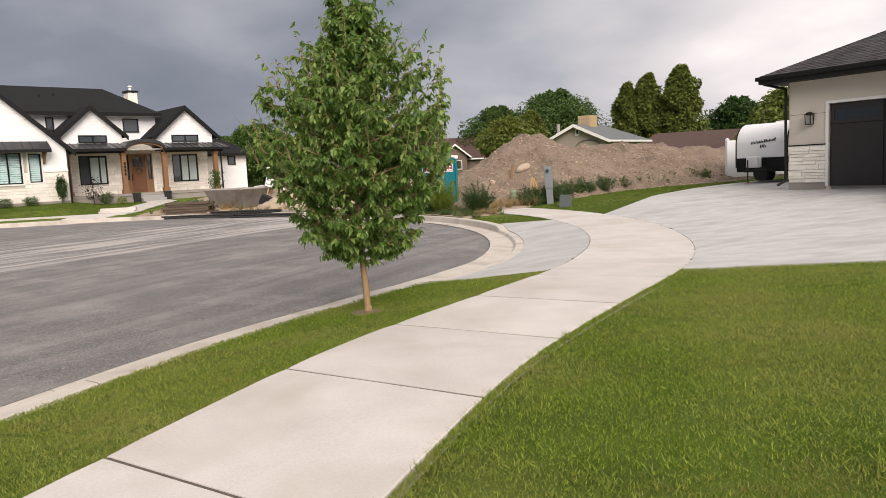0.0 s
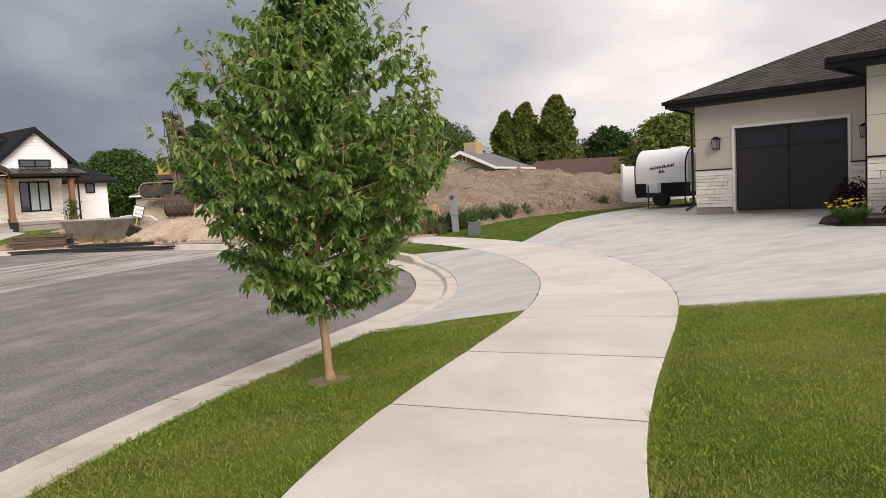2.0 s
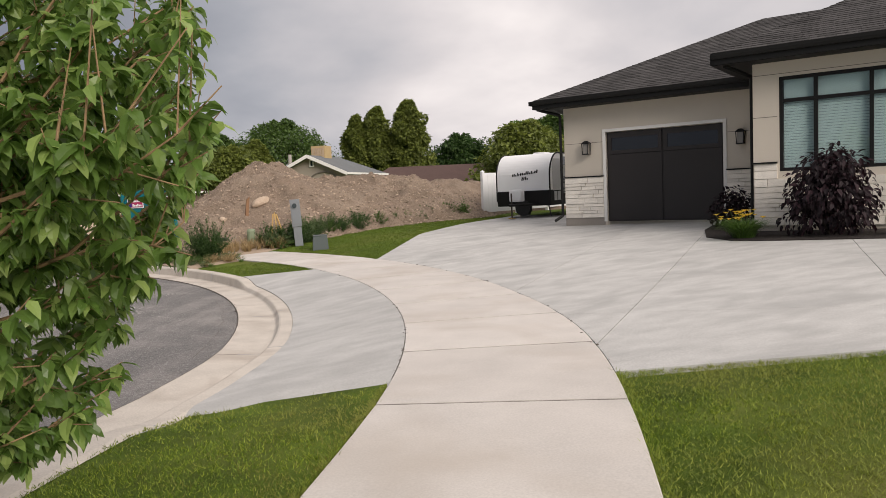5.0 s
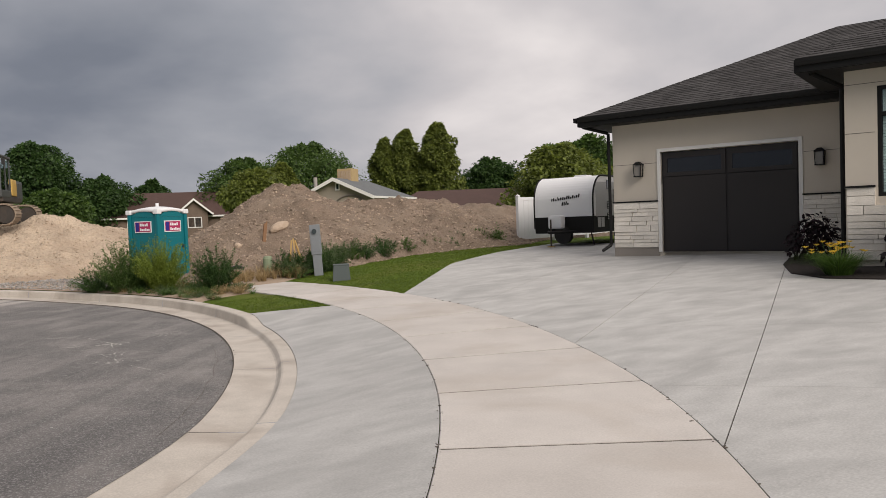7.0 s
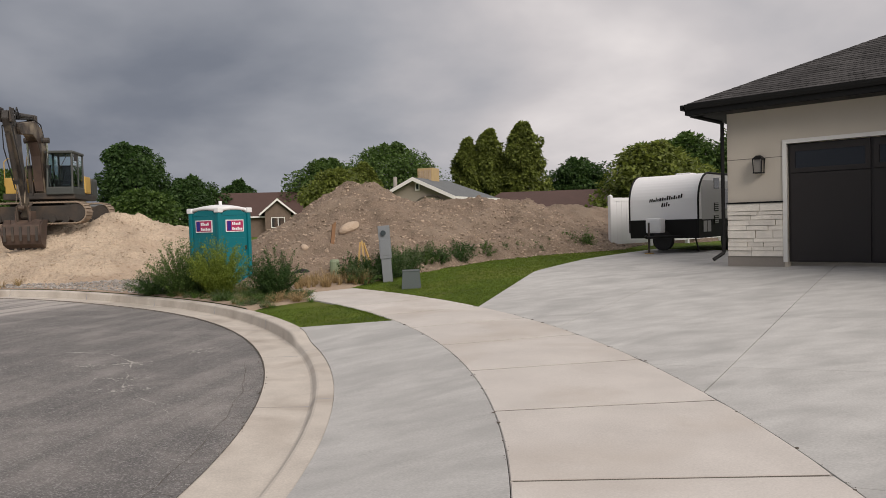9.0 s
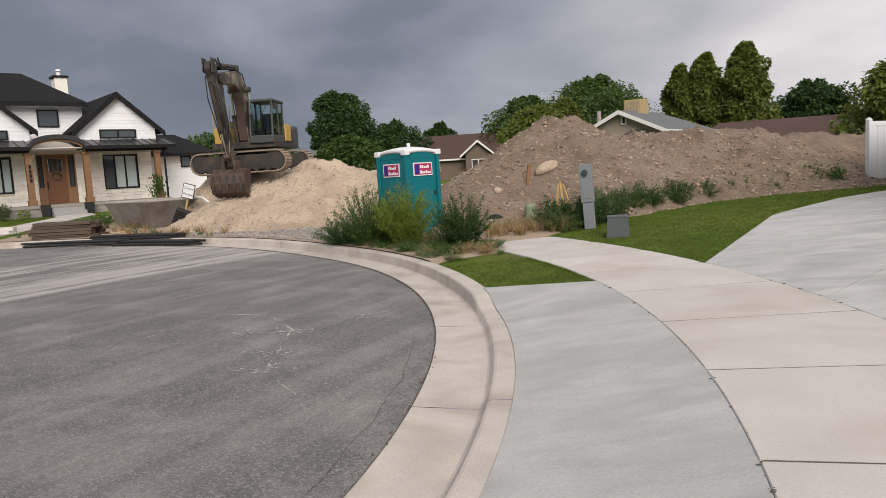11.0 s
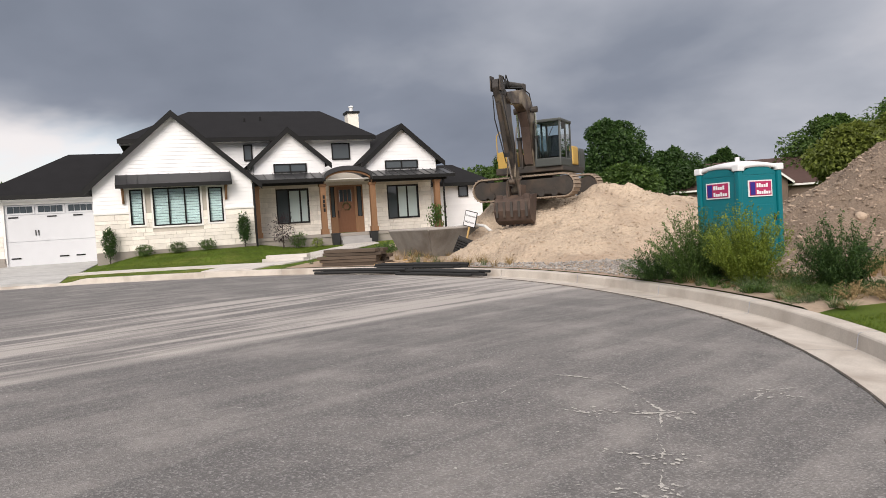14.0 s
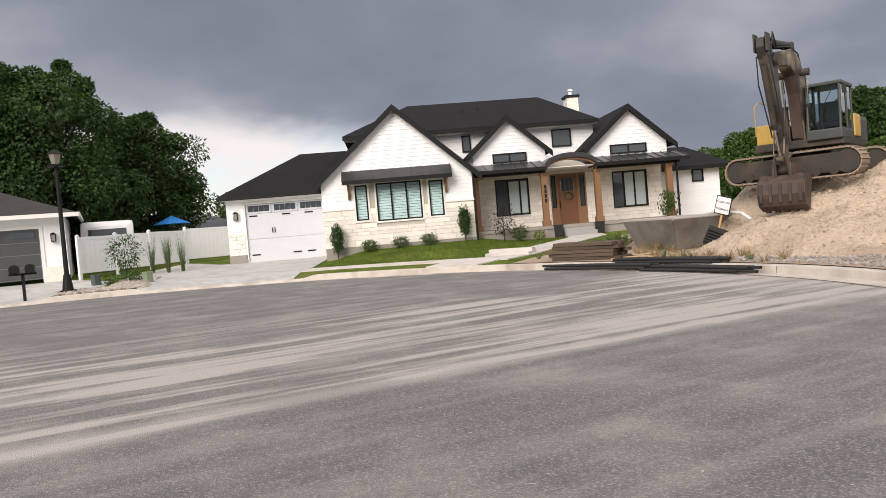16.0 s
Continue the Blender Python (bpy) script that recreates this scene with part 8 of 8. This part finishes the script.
def kerbside_stock():
    """Lumber, steel bars, the washout box and its sign."""
    t = thing("form_lumber", pose(*at_kerb(82.2, 1.45), ground_z(*at_kerb(82.2, 1.45)), 0, 0, -4), "stack of weathered dark form boards", "lumber")
    rng = random.Random(5)
    for r in range(5):
        for c in range(3):
            L = 1.15 + rng.uniform(-0.12, 0.12)
            part("board", boxed(-L, L, -0.42 + 0.29 * c, -0.42 + 0.28 * (c + 1), 0.11 * r, 0.11 * r + 0.10, pose(rng.uniform(-0.16, 0.16), rng.uniform(-0.03, 0.03), 0, 0, 0, rng.uniform(-3, 3)), 0.006), M_OLDWOOD, t)
    for i, (a, d, L, lab) in enumerate(((78.5, 0.2, 1.9, "bundle of dark ribbed pipes lying along the kerb"), (65.8, 0.2, 1.6, "bundle of dark steel bars lying along the kerb"), (71, 0.72, 1.7, "bundle of dark ribbed pipes behind the kerb"))):
        x, y = at_kerb(a, d)
        t = thing("pipe_bundle", pose(x, y, lerp_table(GUTTER, a) + (0.02 if d < 0.5 else 0.16), 0, 0, a + 90), lab, "pipes", "pipes by the kerb")
        for k in range(9):
            bm = bmesh.new()
            y0, z0 = -0.2 + 0.1 * (k % 5), 0.04 + 0.07 * (k // 5)
            limb(bm, [(-L + rng.uniform(-0.3, 0.3), y0, z0), (0, y0 + rng.uniform(-0.04, 0.04), z0 + 0.01), (L + rng.uniform(-0.3, 0.3), y0 + rng.uniform(-0.14, 0.14), z0)], 0.036, 0.036, 8)
            part("pipe", bm, M_RUBBER, t)
    # washout box
    x, y = -10.8, 39.45
    t = thing("washout_box", pose(x, y, ground_z(x, y), 0, 0, -37), "concrete-caked steel washout box on the bare lot", "skip")
    lo, hi, hgt = (1.15, 0.75), (1.55, 1.05), 0.95
    for a, b, c, d in (((-1, -1), (1, -1), 0, 0), ((1, -1), (1, 1), 0, 0), ((1, 1), (-1, 1), 0, 0), ((-1, 1), (-1, -1), 0, 0)):
        bm = bmesh.new()
        slab(bm, [(a[0] * lo[0], a[1] * lo[1], 0.0), (b[0] * lo[0], b[1] * lo[1], 0.0), (b[0] * hi[0], b[1] * hi[1], hgt), (a[0] * hi[0], a[1] * hi[1], hgt)], 0.05)
        part("side", bm, M_WASHOUT, t)
        part("rim", tubed((a[0] * hi[0], a[1] * hi[1], hgt), (b[0] * hi[0], b[1] * hi[1], hgt), 0.05, 0.05, 8), M_WASHRIM, t)
    part("bottom", boxed(-1.1, 1.1, -0.7, 0.7, 0.02, 0.08), M_WASHOUT, t)
    part("crust", boxed(-1.38, 1.38, -0.9, 0.9, 0.55, 0.6), M_GRAYSTEP, t)
    # sign on its tilted post
    t = thing("washout_sign", pose(-9.15, 38.35, 0.2, 0, 16, -8), "small tilted sign on a wooden post reading concrete washout", "sign")
    part("post", boxed(-0.03, 0.03, -0.02, 0.02, -0.3, 1.25), M_LATH, t)
    s = part("board", boxed(-0.24, 0.24, -0.04, -0.02, 0.85, 1.40), M_BLACK, t)
    part("face", boxed(-0.215, 0.215, -0.046, -0.04, 0.875, 1.375), M_VINYL, s)
    for word, z in (("Concrete", 1.2), ("Washout", 0.98)):
        cu = bpy.data.curves.new("word", "FONT")
        cu.body, cu.size, cu.extrude, cu.align_x = word, 0.105, 0.002, "CENTER"
        cu.materials.append(M_BLACK)
        w = new("word", cu)
        w.parent = s
        w.matrix_basis = pose(0, -0.05, z, 90, 0, 0)
    # white pipe on the sand, scrap crates
    t = thing("plastic_pipe", pose(0, 0, 0), "bent white plastic pipe lying on the mound", "pipe")
    bm = bmesh.new()
    pts = [(x, y, max(heap_z(HEAP_B, x, y, 0.19), h) + 0.06) for x, y, h in ((-10.1, 40.1, 0.98), (-9.6, 39.6, 1.02), (-9.0, 38.9, 1.02), (-8.3, 38.2, 0.95), (-7.9, 37.9, 0.7))]
    limb(bm, pts, 0.05, 0.05, 10)
    part("tube", bm, M_TRIM, t)
    t = thing("crate", pose(-9.1, 38.0, 0.1, 10, 25, 20), "tipped dark slatted crate against the mound", "crate")
    for i in range(6):
        part("slat", boxed(-0.35, 0.35, -0.25, 0.25, 0.09 * i, 0.09 * i + 0.06), M_RUBBER, t)
    rng = random.Random(6)
    for i in range(16):
        a, d = rng.uniform(68, 82), rng.uniform(1.2, 2.2)
        x, y = at_kerb(a, d)
        t = thing("scrap_board", pose(x, y, ground_z(x, y) + 0.04, rng.uniform(-8, 8), rng.uniform(-8, 8), rng.uniform(0, 180)), "weathered scrap of broken board on the dirt", "scrap", "scrap by the kerb")
        L = rng.uniform(0.15, 0.5)
        part("board", boxed(-L, L, -0.06, 0.06, -0.015, 0.02, None, 0.004), rng.choice((M_OLDWOOD, M_LATH, M_STRAWWOOD)), t)


M_OLDWOOD = surface("weathered_board", (0.095, 0.068, 0.048), 0.85, 0.3, 4, 40, 0.5, 0.006, stretch=(0.6, 6, 6), per_object=0.25)
M_STRAWWOOD = surface("pale_board", (0.42, 0.32, 0.22), 0.85, 0.2, 4, 40, 0.3, stretch=(0.6, 6, 6))
M_WASHOUT = surface("caked_steel", (0.20, 0.185, 0.165), 0.85, 0.25, 2, 25, 0.5, 0.01, tint=(0.10, 0.075, 0.055), stain=0.7)
M_WASHRIM = surface("pale_rim", (0.36, 0.33, 0.30), 0.8, 0.15, 3, 30, 0.3)
kerbside_stock()


# ---- houses behind the lot ----
M_TAN = surface("tan_stucco", (0.33, 0.29, 0.24), 0.9, 0.05, 1, 40, 0.2)
M_GREYROOF = surface("grey_shingle", (0.13, 0.14, 0.145), 0.9, 0.15, 1.5, 25, 0.3, 0.02)
M_REDROOF = surface("brown_red_shingle", (0.075, 0.042, 0.035), 0.9, 0.15, 1.5, 25, 0.3, 0.02)
M_BRICKWALL = surface("brown_brick", (0.17, 0.125, 0.098), 0.9, 0.2, 3, 20, 0.3, 0.01)


def back_house(x, y, rz, w, d, eave, ridge, wall, roof, label, gable_front=True, wins=(), cooler=None, z0=0.2, hip=0.0):
    """A low house: walls, gabled roof with white fascia, windows, and a rooftop cooler where one shows."""
    h = thing("house", pose(x, y, z0, 0, 0, rz), label, "house", "houses behind the lot")
    part("wall", boxed(-w, w, -d, d, -0.5, eave), wall, h)
    o = 0.5
    if gable_front:
        bm = bmesh.new()
        prism(bm, [(-w, eave), (w, eave), (0, ridge - 0.15)], "y", -d, d - hip)
        part("gable_wall", bm, wall, h)
        if hip:
            bm = bmesh.new()
            k = (ridge - eave) / w
            slab(bm, [(-w - o, d + o, eave - o * k), (w + o, d + o, eave - o * k), (0, d + o - hip, ridge)], 0.12)
            part("roof", bm, roof, h)
        for s in (-1, 1):
            bm = bmesh.new()
            k = (ridge - eave) / w
            slab(bm, [(s * (w + o), -d - o, eave - o * k), (0, -d - o, ridge), (0, d + o - hip, ridge), (s * (w + o), d + o, eave - o * k)], 0.12)
            part("roof", bm, roof, h)
            bm = bmesh.new()
            prism(bm, [(s * (w + o), eave - o * k + 0.02), (0, ridge + 0.02), (0, ridge - 0.22), (s * (w + o), eave - o * k - 0.2)], "y", -d - o - 0.04, -d - o)
            part("fascia", bm, M_TRIM, h)
            part("gutter", boxed(s * (w + o) - 0.06, s * (w + o) + 0.06, -d - o, d + o, eave - o * k - 0.14, eave - o * k + 0.0), M_TRIM, h)
    else:
        for s in (-1, 1):
            bm = bmesh.new()
            k = (ridge - eave) / d
            slab(bm, [(-w - o, s * (d + o), eave - o * k), (w + o, s * (d + o), eave - o * k), (w - d * 0.6, 0, ridge), (-w + d * 0.6, 0, ridge)], 0.12)
            part("roof", bm, roof, h)
            bm = bmesh.new()
            slab(bm, [(s * (w + o), -d - o, eave - o * k), (s * (w + o), d + o, eave - o * k), (s * (w - d * 0.6), 0, ridge)], 0.12)
            part("roof", bm, roof, h)
        part("gutter", boxed(-w - o, w + o, -d - o - 0.06, -d - o + 0.03, eave - o * k - 0.16, eave - o * k), M_TRIM, h)
    for x0, x1, z0_, z1 in wins:
        framed_window(h, x0, x1, z0_, z1, -d - 0.02, ((x0 + x1) / 2,), (), 0.08, False, "window", M_TRIM)
    if cooler:
        cx, cy, cz = cooler
        c = part("rooftop_cooler", boxed(cx - 0.55, cx + 0.55, cy - 0.55, cy + 0.55, cz, cz + 0.95, bevel=0.04), M_COOLER, h)
        for k in range(5):
            part("louvre", boxed(cx - 0.45 + 0.19 * k, cx - 0.30 + 0.19 * k, cy - 0.58, cy - 0.55, cz + 0.12, cz + 0.8), M_STRAWWOOD, c)
    return h


M_COOLER = surface("tan_cooler", (0.45, 0.33, 0.17), 0.7, 0.1, 3, 20, 0.1)
g1 = back_house(12.62, 58.55, -37.7, 2.4, 3.5, 3.09, 4.18, M_TAN, M_GREYROOF, "tan stucco house with grey gabled roof behind the mound", True, (), (-0.2, -1.2, 3.95), hip=2.6)
framed_window(g1, -0.05, 0.27, 3.35, 3.85, -3.56, (), (), 0.07, False, "attic_vent", M_TRIM)
bm = bmesh.new()
for i in range(14):
    a, b = radians(180 * i / 14), radians(180 * (i + 1) / 14)
    tube(bm, (0.95 + 1.05 * math.cos(a), -3.55, 2.35 + 0.62 * math.sin(a)), (0.95 + 1.05 * math.cos(b), -3.55, 2.35 + 0.62 * math.sin(b)), 0.05, 0.05, 6)
part("arch_band", bm, M_GROOVE, g1)
part("flue_pipe", tubed((-2.0, -2.6, 3.2), (-2.0, -2.6, 4.35), 0.13, 0.13, 10), M_WASHRIM, g1)
back_house(25.0, 68.5, -20, 7.5, 5.0, 1.7, 3.7, M_BRICKWALL, M_REDROOF, "low house with brown-red roof behind the mound", False)
back_house(1.2, 92, -4, 9.3, 4.0, 2.75, 5.1, M_BRICKWALL, M_REDROOF, "brown house with red-brown roof behind the lot", False, ((-5.4, -4.4, 1.2, 2.3), (-3.9, -2.9, 1.2, 2.3)))
g2 = back_house(2.2, 89.0, -4, 1.3, 2.4, 3.1, 4.2, M_BRICKWALL, M_REDROOF, "gabled wing of the brown house with white fascia", True, ((-0.7, 0.7, 1.2, 2.3),))
back_house(-13.0, 83, 4, 5.0, 4.5, 2.6, 4.0, M_TAN, M_GREYROOF, "low house with grey hipped roof behind the lot", False, (), (1.5, -1.0, 3.6))

# ---- trees beyond ----
for i, (x, y, hgt, wid, mat, shape, lab) in enumerate((
        (23.7, 83, 10.9, 3.3, M_LEAF_YEL, "column", "tall columnar poplar with yellow-green leaves"),
        (21.5, 83.5, 10.0, 2.8, M_LEAF_YEL, "column", "columnar poplar with yellow-green leaves"),
        (27.0, 82, 11.5, 4.2, M_LEAF_YEL, "column", "tall columnar poplar with dense leaves"),
        (14.5, 92, 10.0, 13.0, M_LEAF_MID, "round", "broad green tree behind the houses"),
        (7.5, 93, 8.6, 9.0, M_LEAF_MID, "round", "broad green tree behind the houses"),
        (6.8, 72, 5.9, 5.0, M_LEAF_YEL, "round", "yellow-green bushy tree beside the brown house"),
        (9.6, 75, 6.4, 4.5, M_LEAF_YEL, "round", "yellow-green bushy tree behind the mound"),
        (-12.5, 90, 10.4, 7.6, M_LEAF_DARK, "round", "dense dark green tree behind the lot"),
        (-7.2, 91, 6.5, 7.0, M_LEAF_DARK, "round", "dark green tree behind the lot"),
        (-9.5, 76, 4.6, 4.6, M_LEAF_MID, "round", "small green tree behind the mound"),
        (-2.4, 98, 6.7, 4.0, M_LEAF_DARK, "round", "dark tree behind the brown house"),
        (-26, 92, 6.5, 11.0, M_LEAF_MID, "round", "green tree behind the white house"),
        (-20, 82, 7.2, 8.0, M_LEAF_MID, "round", "yellow-green tree behind the white house"),
        (36, 88, 8.0, 9.0, M_LEAF_DARK, "round", "dark tree behind the fence"),
        (41, 80, 9.0, 10.0, M_LEAF_MID, "round", "green tree behind the fence"),
        (33, 62, 7.4, 9.0, M_LEAF_MID, "round", "green tree behind the trailer"),
        (27, 55, 6.0, 8.0, M_LEAF_YEL, "round", "yellow-green tree behind the trailer"),
        (38, 58, 9.0, 10.0, M_LEAF_MID, "round", "green tree behind the garage"),
        (46, 66, 9.5, 10.0, M_LEAF_DARK, "round", "dark tree behind the garage"),
        (-44.0, 34.6, 12.0, 9.5, M_LEAF_DARK, "round", "large airy green tree behind the white fence"),
        (-46, 31.0, 12.5, 9.0, M_LEAF_DARK, "round", "large green tree behind the neighbour's house"),
        (-45.5, 40.0, 9.6, 7.5, M_LEAF_DARK, "round", "green tree behind the white fence"),
        (-49, 52, 5.6, 7.0, M_LEAF_MID, "round", "low green tree behind the white fence"),
        (-60, 66, 6.5, 10.0, M_LEAF_DARK, "round", "dark tree far behind the white house"))):
    far_tree(x, y, hgt, wid, mat, lab, 300 + i, 0.06 if shape == "column" or x > 26 else 0.12, shape, 0.30 if y > 50 else 0.20, 14000 if y > 50 else 26000, 40)


# ---- the neighbour's corner, seen last ----
def neighbour():
    P = pose(-35.6, 30.9, 0.0, 0, 0, 64)
    h = thing("house", P, "cream house with dark grey garage door and white eaves", "house")
    g = part("wall", wall_mesh(-8, 0, 0.2, 3.25, 0, 0.2, [(-6.2, -1.05, 0.2, 2.75)]), M_WHITE, h)
    part("side_wall", boxed(-0.2, 0, 0.2, 8, 0.2, 3.25), M_WHITE, h)
    part("stone_base", boxed(-0.95, 0.03, -0.04, 0.0, 0.2, 1.0), M_LIME, h)
    d = part("garage_door", boxed(-6.2, -1.05, 0.08, 0.12, 0.5, 2.75), M_METERGREY, h)
    for k in range(4):
        part("door_panel", boxed(-6.15, -1.1, 0.05, 0.08, 0.55 + 0.55 * k, 1.05 + 0.55 * k, bevel=0.01), M_DOORGREY, d)
    for k in range(4):
        part("pane", boxed(-6.0 + 1.25 * k, -5.0 + 1.25 * k, 0.03, 0.05, 2.35, 2.62), M_GLASS, d)
    part("door_trim", wall_mesh(-6.35, -0.9, 0.3, 2.9, -0.03, 0.03, [(-6.2, -1.05, 0.3, 2.75)]), M_TRIM, h)
    for c in (((-8.6, -0.6, 3.35), (0.6, -0.6, 3.35), (-3.2, 3.4, 4.9), (-8.6, 3.4, 4.9)), ((0.6, -0.6, 3.35), (0.6, 8.6, 3.35), (-3.2, 4.6, 4.9), (-3.2, 3.4, 4.9))):
        bm = bmesh.new()
        slab(bm, c, 0.12)
        part("roof", bm, M_SHINGLE, h)
    part("gutter", boxed(-8.6, 0.62, -0.7, -0.58, 3.18, 3.36), M_TRIM, h)
    part("gutter", boxed(0.55, 0.67, -0.6, 8.6, 3.18, 3.36), M_TRIM, h)
    part("soffit", boxed(-8.5, 0.55, -0.58, 0.0, 3.2, 3.24), M_TRIM, h)
    wall_lantern(-0.5, 0.0, 2.35, P)
    vinyl_fence([(-35.2, 31.2, 0.5), (-36.0, 35.1, 0.56), (-37.3, 37.9, 0.64), (-37.2, 41.0, 0.62)], "long white vinyl privacy fence between the houses", 1.75)
    # street lamp
    x, y = -29.75, 28.2
    t = thing("street_lamp", pose(x, y, ground_z(x, y)), "tall black street lamp with lantern head", "street lamp")
    bm = tubed((0, 0, 0), (0, 0, 0.12), 0.30, 0.28, 12)
    tube(bm, (0, 0, 0.12), (0, 0, 0.7), 0.2, 0.12, 12)
    part("base", bm, M_BLACK, t)
    part("pole", tubed((0, 0, 0.65), (0, 0, 4.75), 0.085, 0.065, 12), M_BLACK, t)
    l = part("lantern", boxed(-0.22, 0.22, -0.22, 0.22, 4.72, 4.8), M_BLACK, t)
    bm = bmesh.new()
    bmesh.ops.create_cone(bm, cap_ends=True, segments=6, radius1=0.14, radius2=0.24, depth=0.42, matrix=Matrix.Translation((0, 0, 5.0)))
    part("glass", bm, M_LAMPGLASS, l)
    bm = bmesh.new()
    bmesh.ops.create_cone(bm, cap_ends=True, segments=6, radius1=0.30, radius2=0.08, depth=0.16, matrix=Matrix.Translation((0, 0, 5.28)))
    part("cap", bm, M_BLACK, l)
    # mailboxes
    x, y = at_kerb(153.2, 1.0)
    t = thing("mailbox", pose(x, y, ground_z(x, y), 0, 0, 64), "pair of black mailboxes on one post", "mailbox")
    part("post", boxed(-0.05, 0.05, -0.05, 0.05, -0.1, 1.0), M_BLACK, t)
    part("cross_arm", boxed(-0.45, 0.45, -0.05, 0.05, 0.96, 1.03), M_BLACK, t)
    for s in (-1, 1):
        bm = bmesh.new()
        pts = [(s * 0.25 - 0.15, 1.03), (s * 0.25 + 0.15, 1.03)] + [(s * 0.25 + 0.15 * math.cos(radians(18 * i)), 1.22 + 0.12 * math.sin(radians(18 * i))) for i in range(11)]
        prism(bm, pts, "y", -0.28, 0.25)
        part("box", bm, M_BLACK, t)
    # planted bed of stones
    rng = np.random.default_rng(44)
    a, d = rng.uniform(139.5, 150, 900), 0.95 + 1.1 * rng.random(900)
    more = rng.uniform(140.2, 144.5, 500), 2.0 + 3.5 * rng.random(500)
    a, d = np.concatenate((a, more[0])), np.concatenate((d, more[1]))
    p = np.array([at_kerb(u, v) for u, v in zip(a, d)])
    z = np.array([ground_z(*q) for q in p])
    stones("river_stones", np.column_stack((p, z + 0.02)), rng.uniform(0.04, 0.11, len(p)), M_RIVER, "pale river stones in the planting bed", 45, "stones")
    def g(x, y):
        return pose(x, y, ground_z(x, y))
    far_shrub(g(-33.2, 32.3), 0.75, 1.9, 700, 0.12, M_LEAF_DARK, "young dark green conifer in the stone bed", 401, "")
    for i, (x, y) in enumerate(((-31.7, 30.8), (-31.6, 31.6), (-31.0, 31.7))):
        far_shrub(g(x, y), 0.38, 0.45, 260, 0.08, M_LEAF_DARK, "low round shrub in the stone bed", 402 + i, "stone bed shrubs")
    for i, (x, y) in enumerate(((-33.6, 33.8), (-33.3, 34.4), (-32.6, 34.0), (-32.2, 34.5))):
        tuft(g(x, y), 90, 1.75, 0.28, 0.02, M_LEAF_SAGE, "ornamental_grass", "tall feathery ornamental grass by the fence", "grass", 410 + i, None, 0.15)
    for x, y, mat in ((-31.9, 30.3, M_BOXGREEN), (-29.6, 31.3, M_PALEGREEN)):
        t = thing("utility_box", g(x, y) @ Matrix.Scale(0.68, 4), "small green utility box in the stone bed", "utility box")
        part("box", boxed(-0.25, 0.25, -0.2, 0.2, -0.1, 0.62, bevel=0.03), mat, t)
        part("lid", boxed(-0.27, 0.27, -0.22, 0.22, 0.58, 0.66, bevel=0.02), mat, t)
    plate("driveway_neighbour", [at_kerb(172, 0.87), at_kerb(160, 0.87), at_kerb(150.5, 0.87), at_kerb(146, 2.3), at_kerb(145.5, 5.5), tuple((P @ Vector((0.1, -0.1, 0)))[:2]), tuple((P @ Vector((-7, -0.1, 0)))[:2])], M_DRIVE, "pale concrete driveway of the neighbouring house", 0.02, category="driveway")
    # caravan roof, parasol and roof behind the fence
    t = thing("caravan", pose(-41.0, 35.6, 0.5, 0, 0, 62), "white caravan parked behind the white fence", "caravan")
    part("body", boxed(-1.25, 1.25, -3, 3, 0.5, 2.55, bevel=0.25), M_VINYL, t)
    part("window", boxed(-0.9, 0.9, -3.02, -2.98, 1.7, 2.15), M_GLASS, t)
    t = thing("parasol", pose(-42.0, 40.0, 0.6), "open bright blue garden parasol behind the fence", "parasol")
    bm = bmesh.new()
    bmesh.ops.create_cone(bm, cap_ends=False, segments=8, radius1=1.1, radius2=0.03, depth=0.5, matrix=Matrix.Translation((0, 0, 2.5)))
    part("canopy", bm, M_BLUECLOTH, t)
    part("pole", tubed((0, 0, 0), (0, 0, 2.75), 0.025, 0.025, 8), M_STEEL, t)
    back_house(-53, 47, 60, 4.5, 4.5, 2.5, 3.8, M_TAN, M_GREYROOF, "low house with dark grey roof behind the fence", False)


M_DOORGREY = surface("dark_grey_door", (0.065, 0.065, 0.07), 0.5, 0.05, 3, 30, 0.05)
M_RIVER = surface("river_stone", (0.36, 0.315, 0.275), 0.8, 0.1, 3, 20, 0.2, per_island=0.25)
M_BLUECLOTH = surface("blue_cloth", (0.02, 0.22, 0.62), 0.7, 0.06, 3, 30, 0.05)
neighbour()
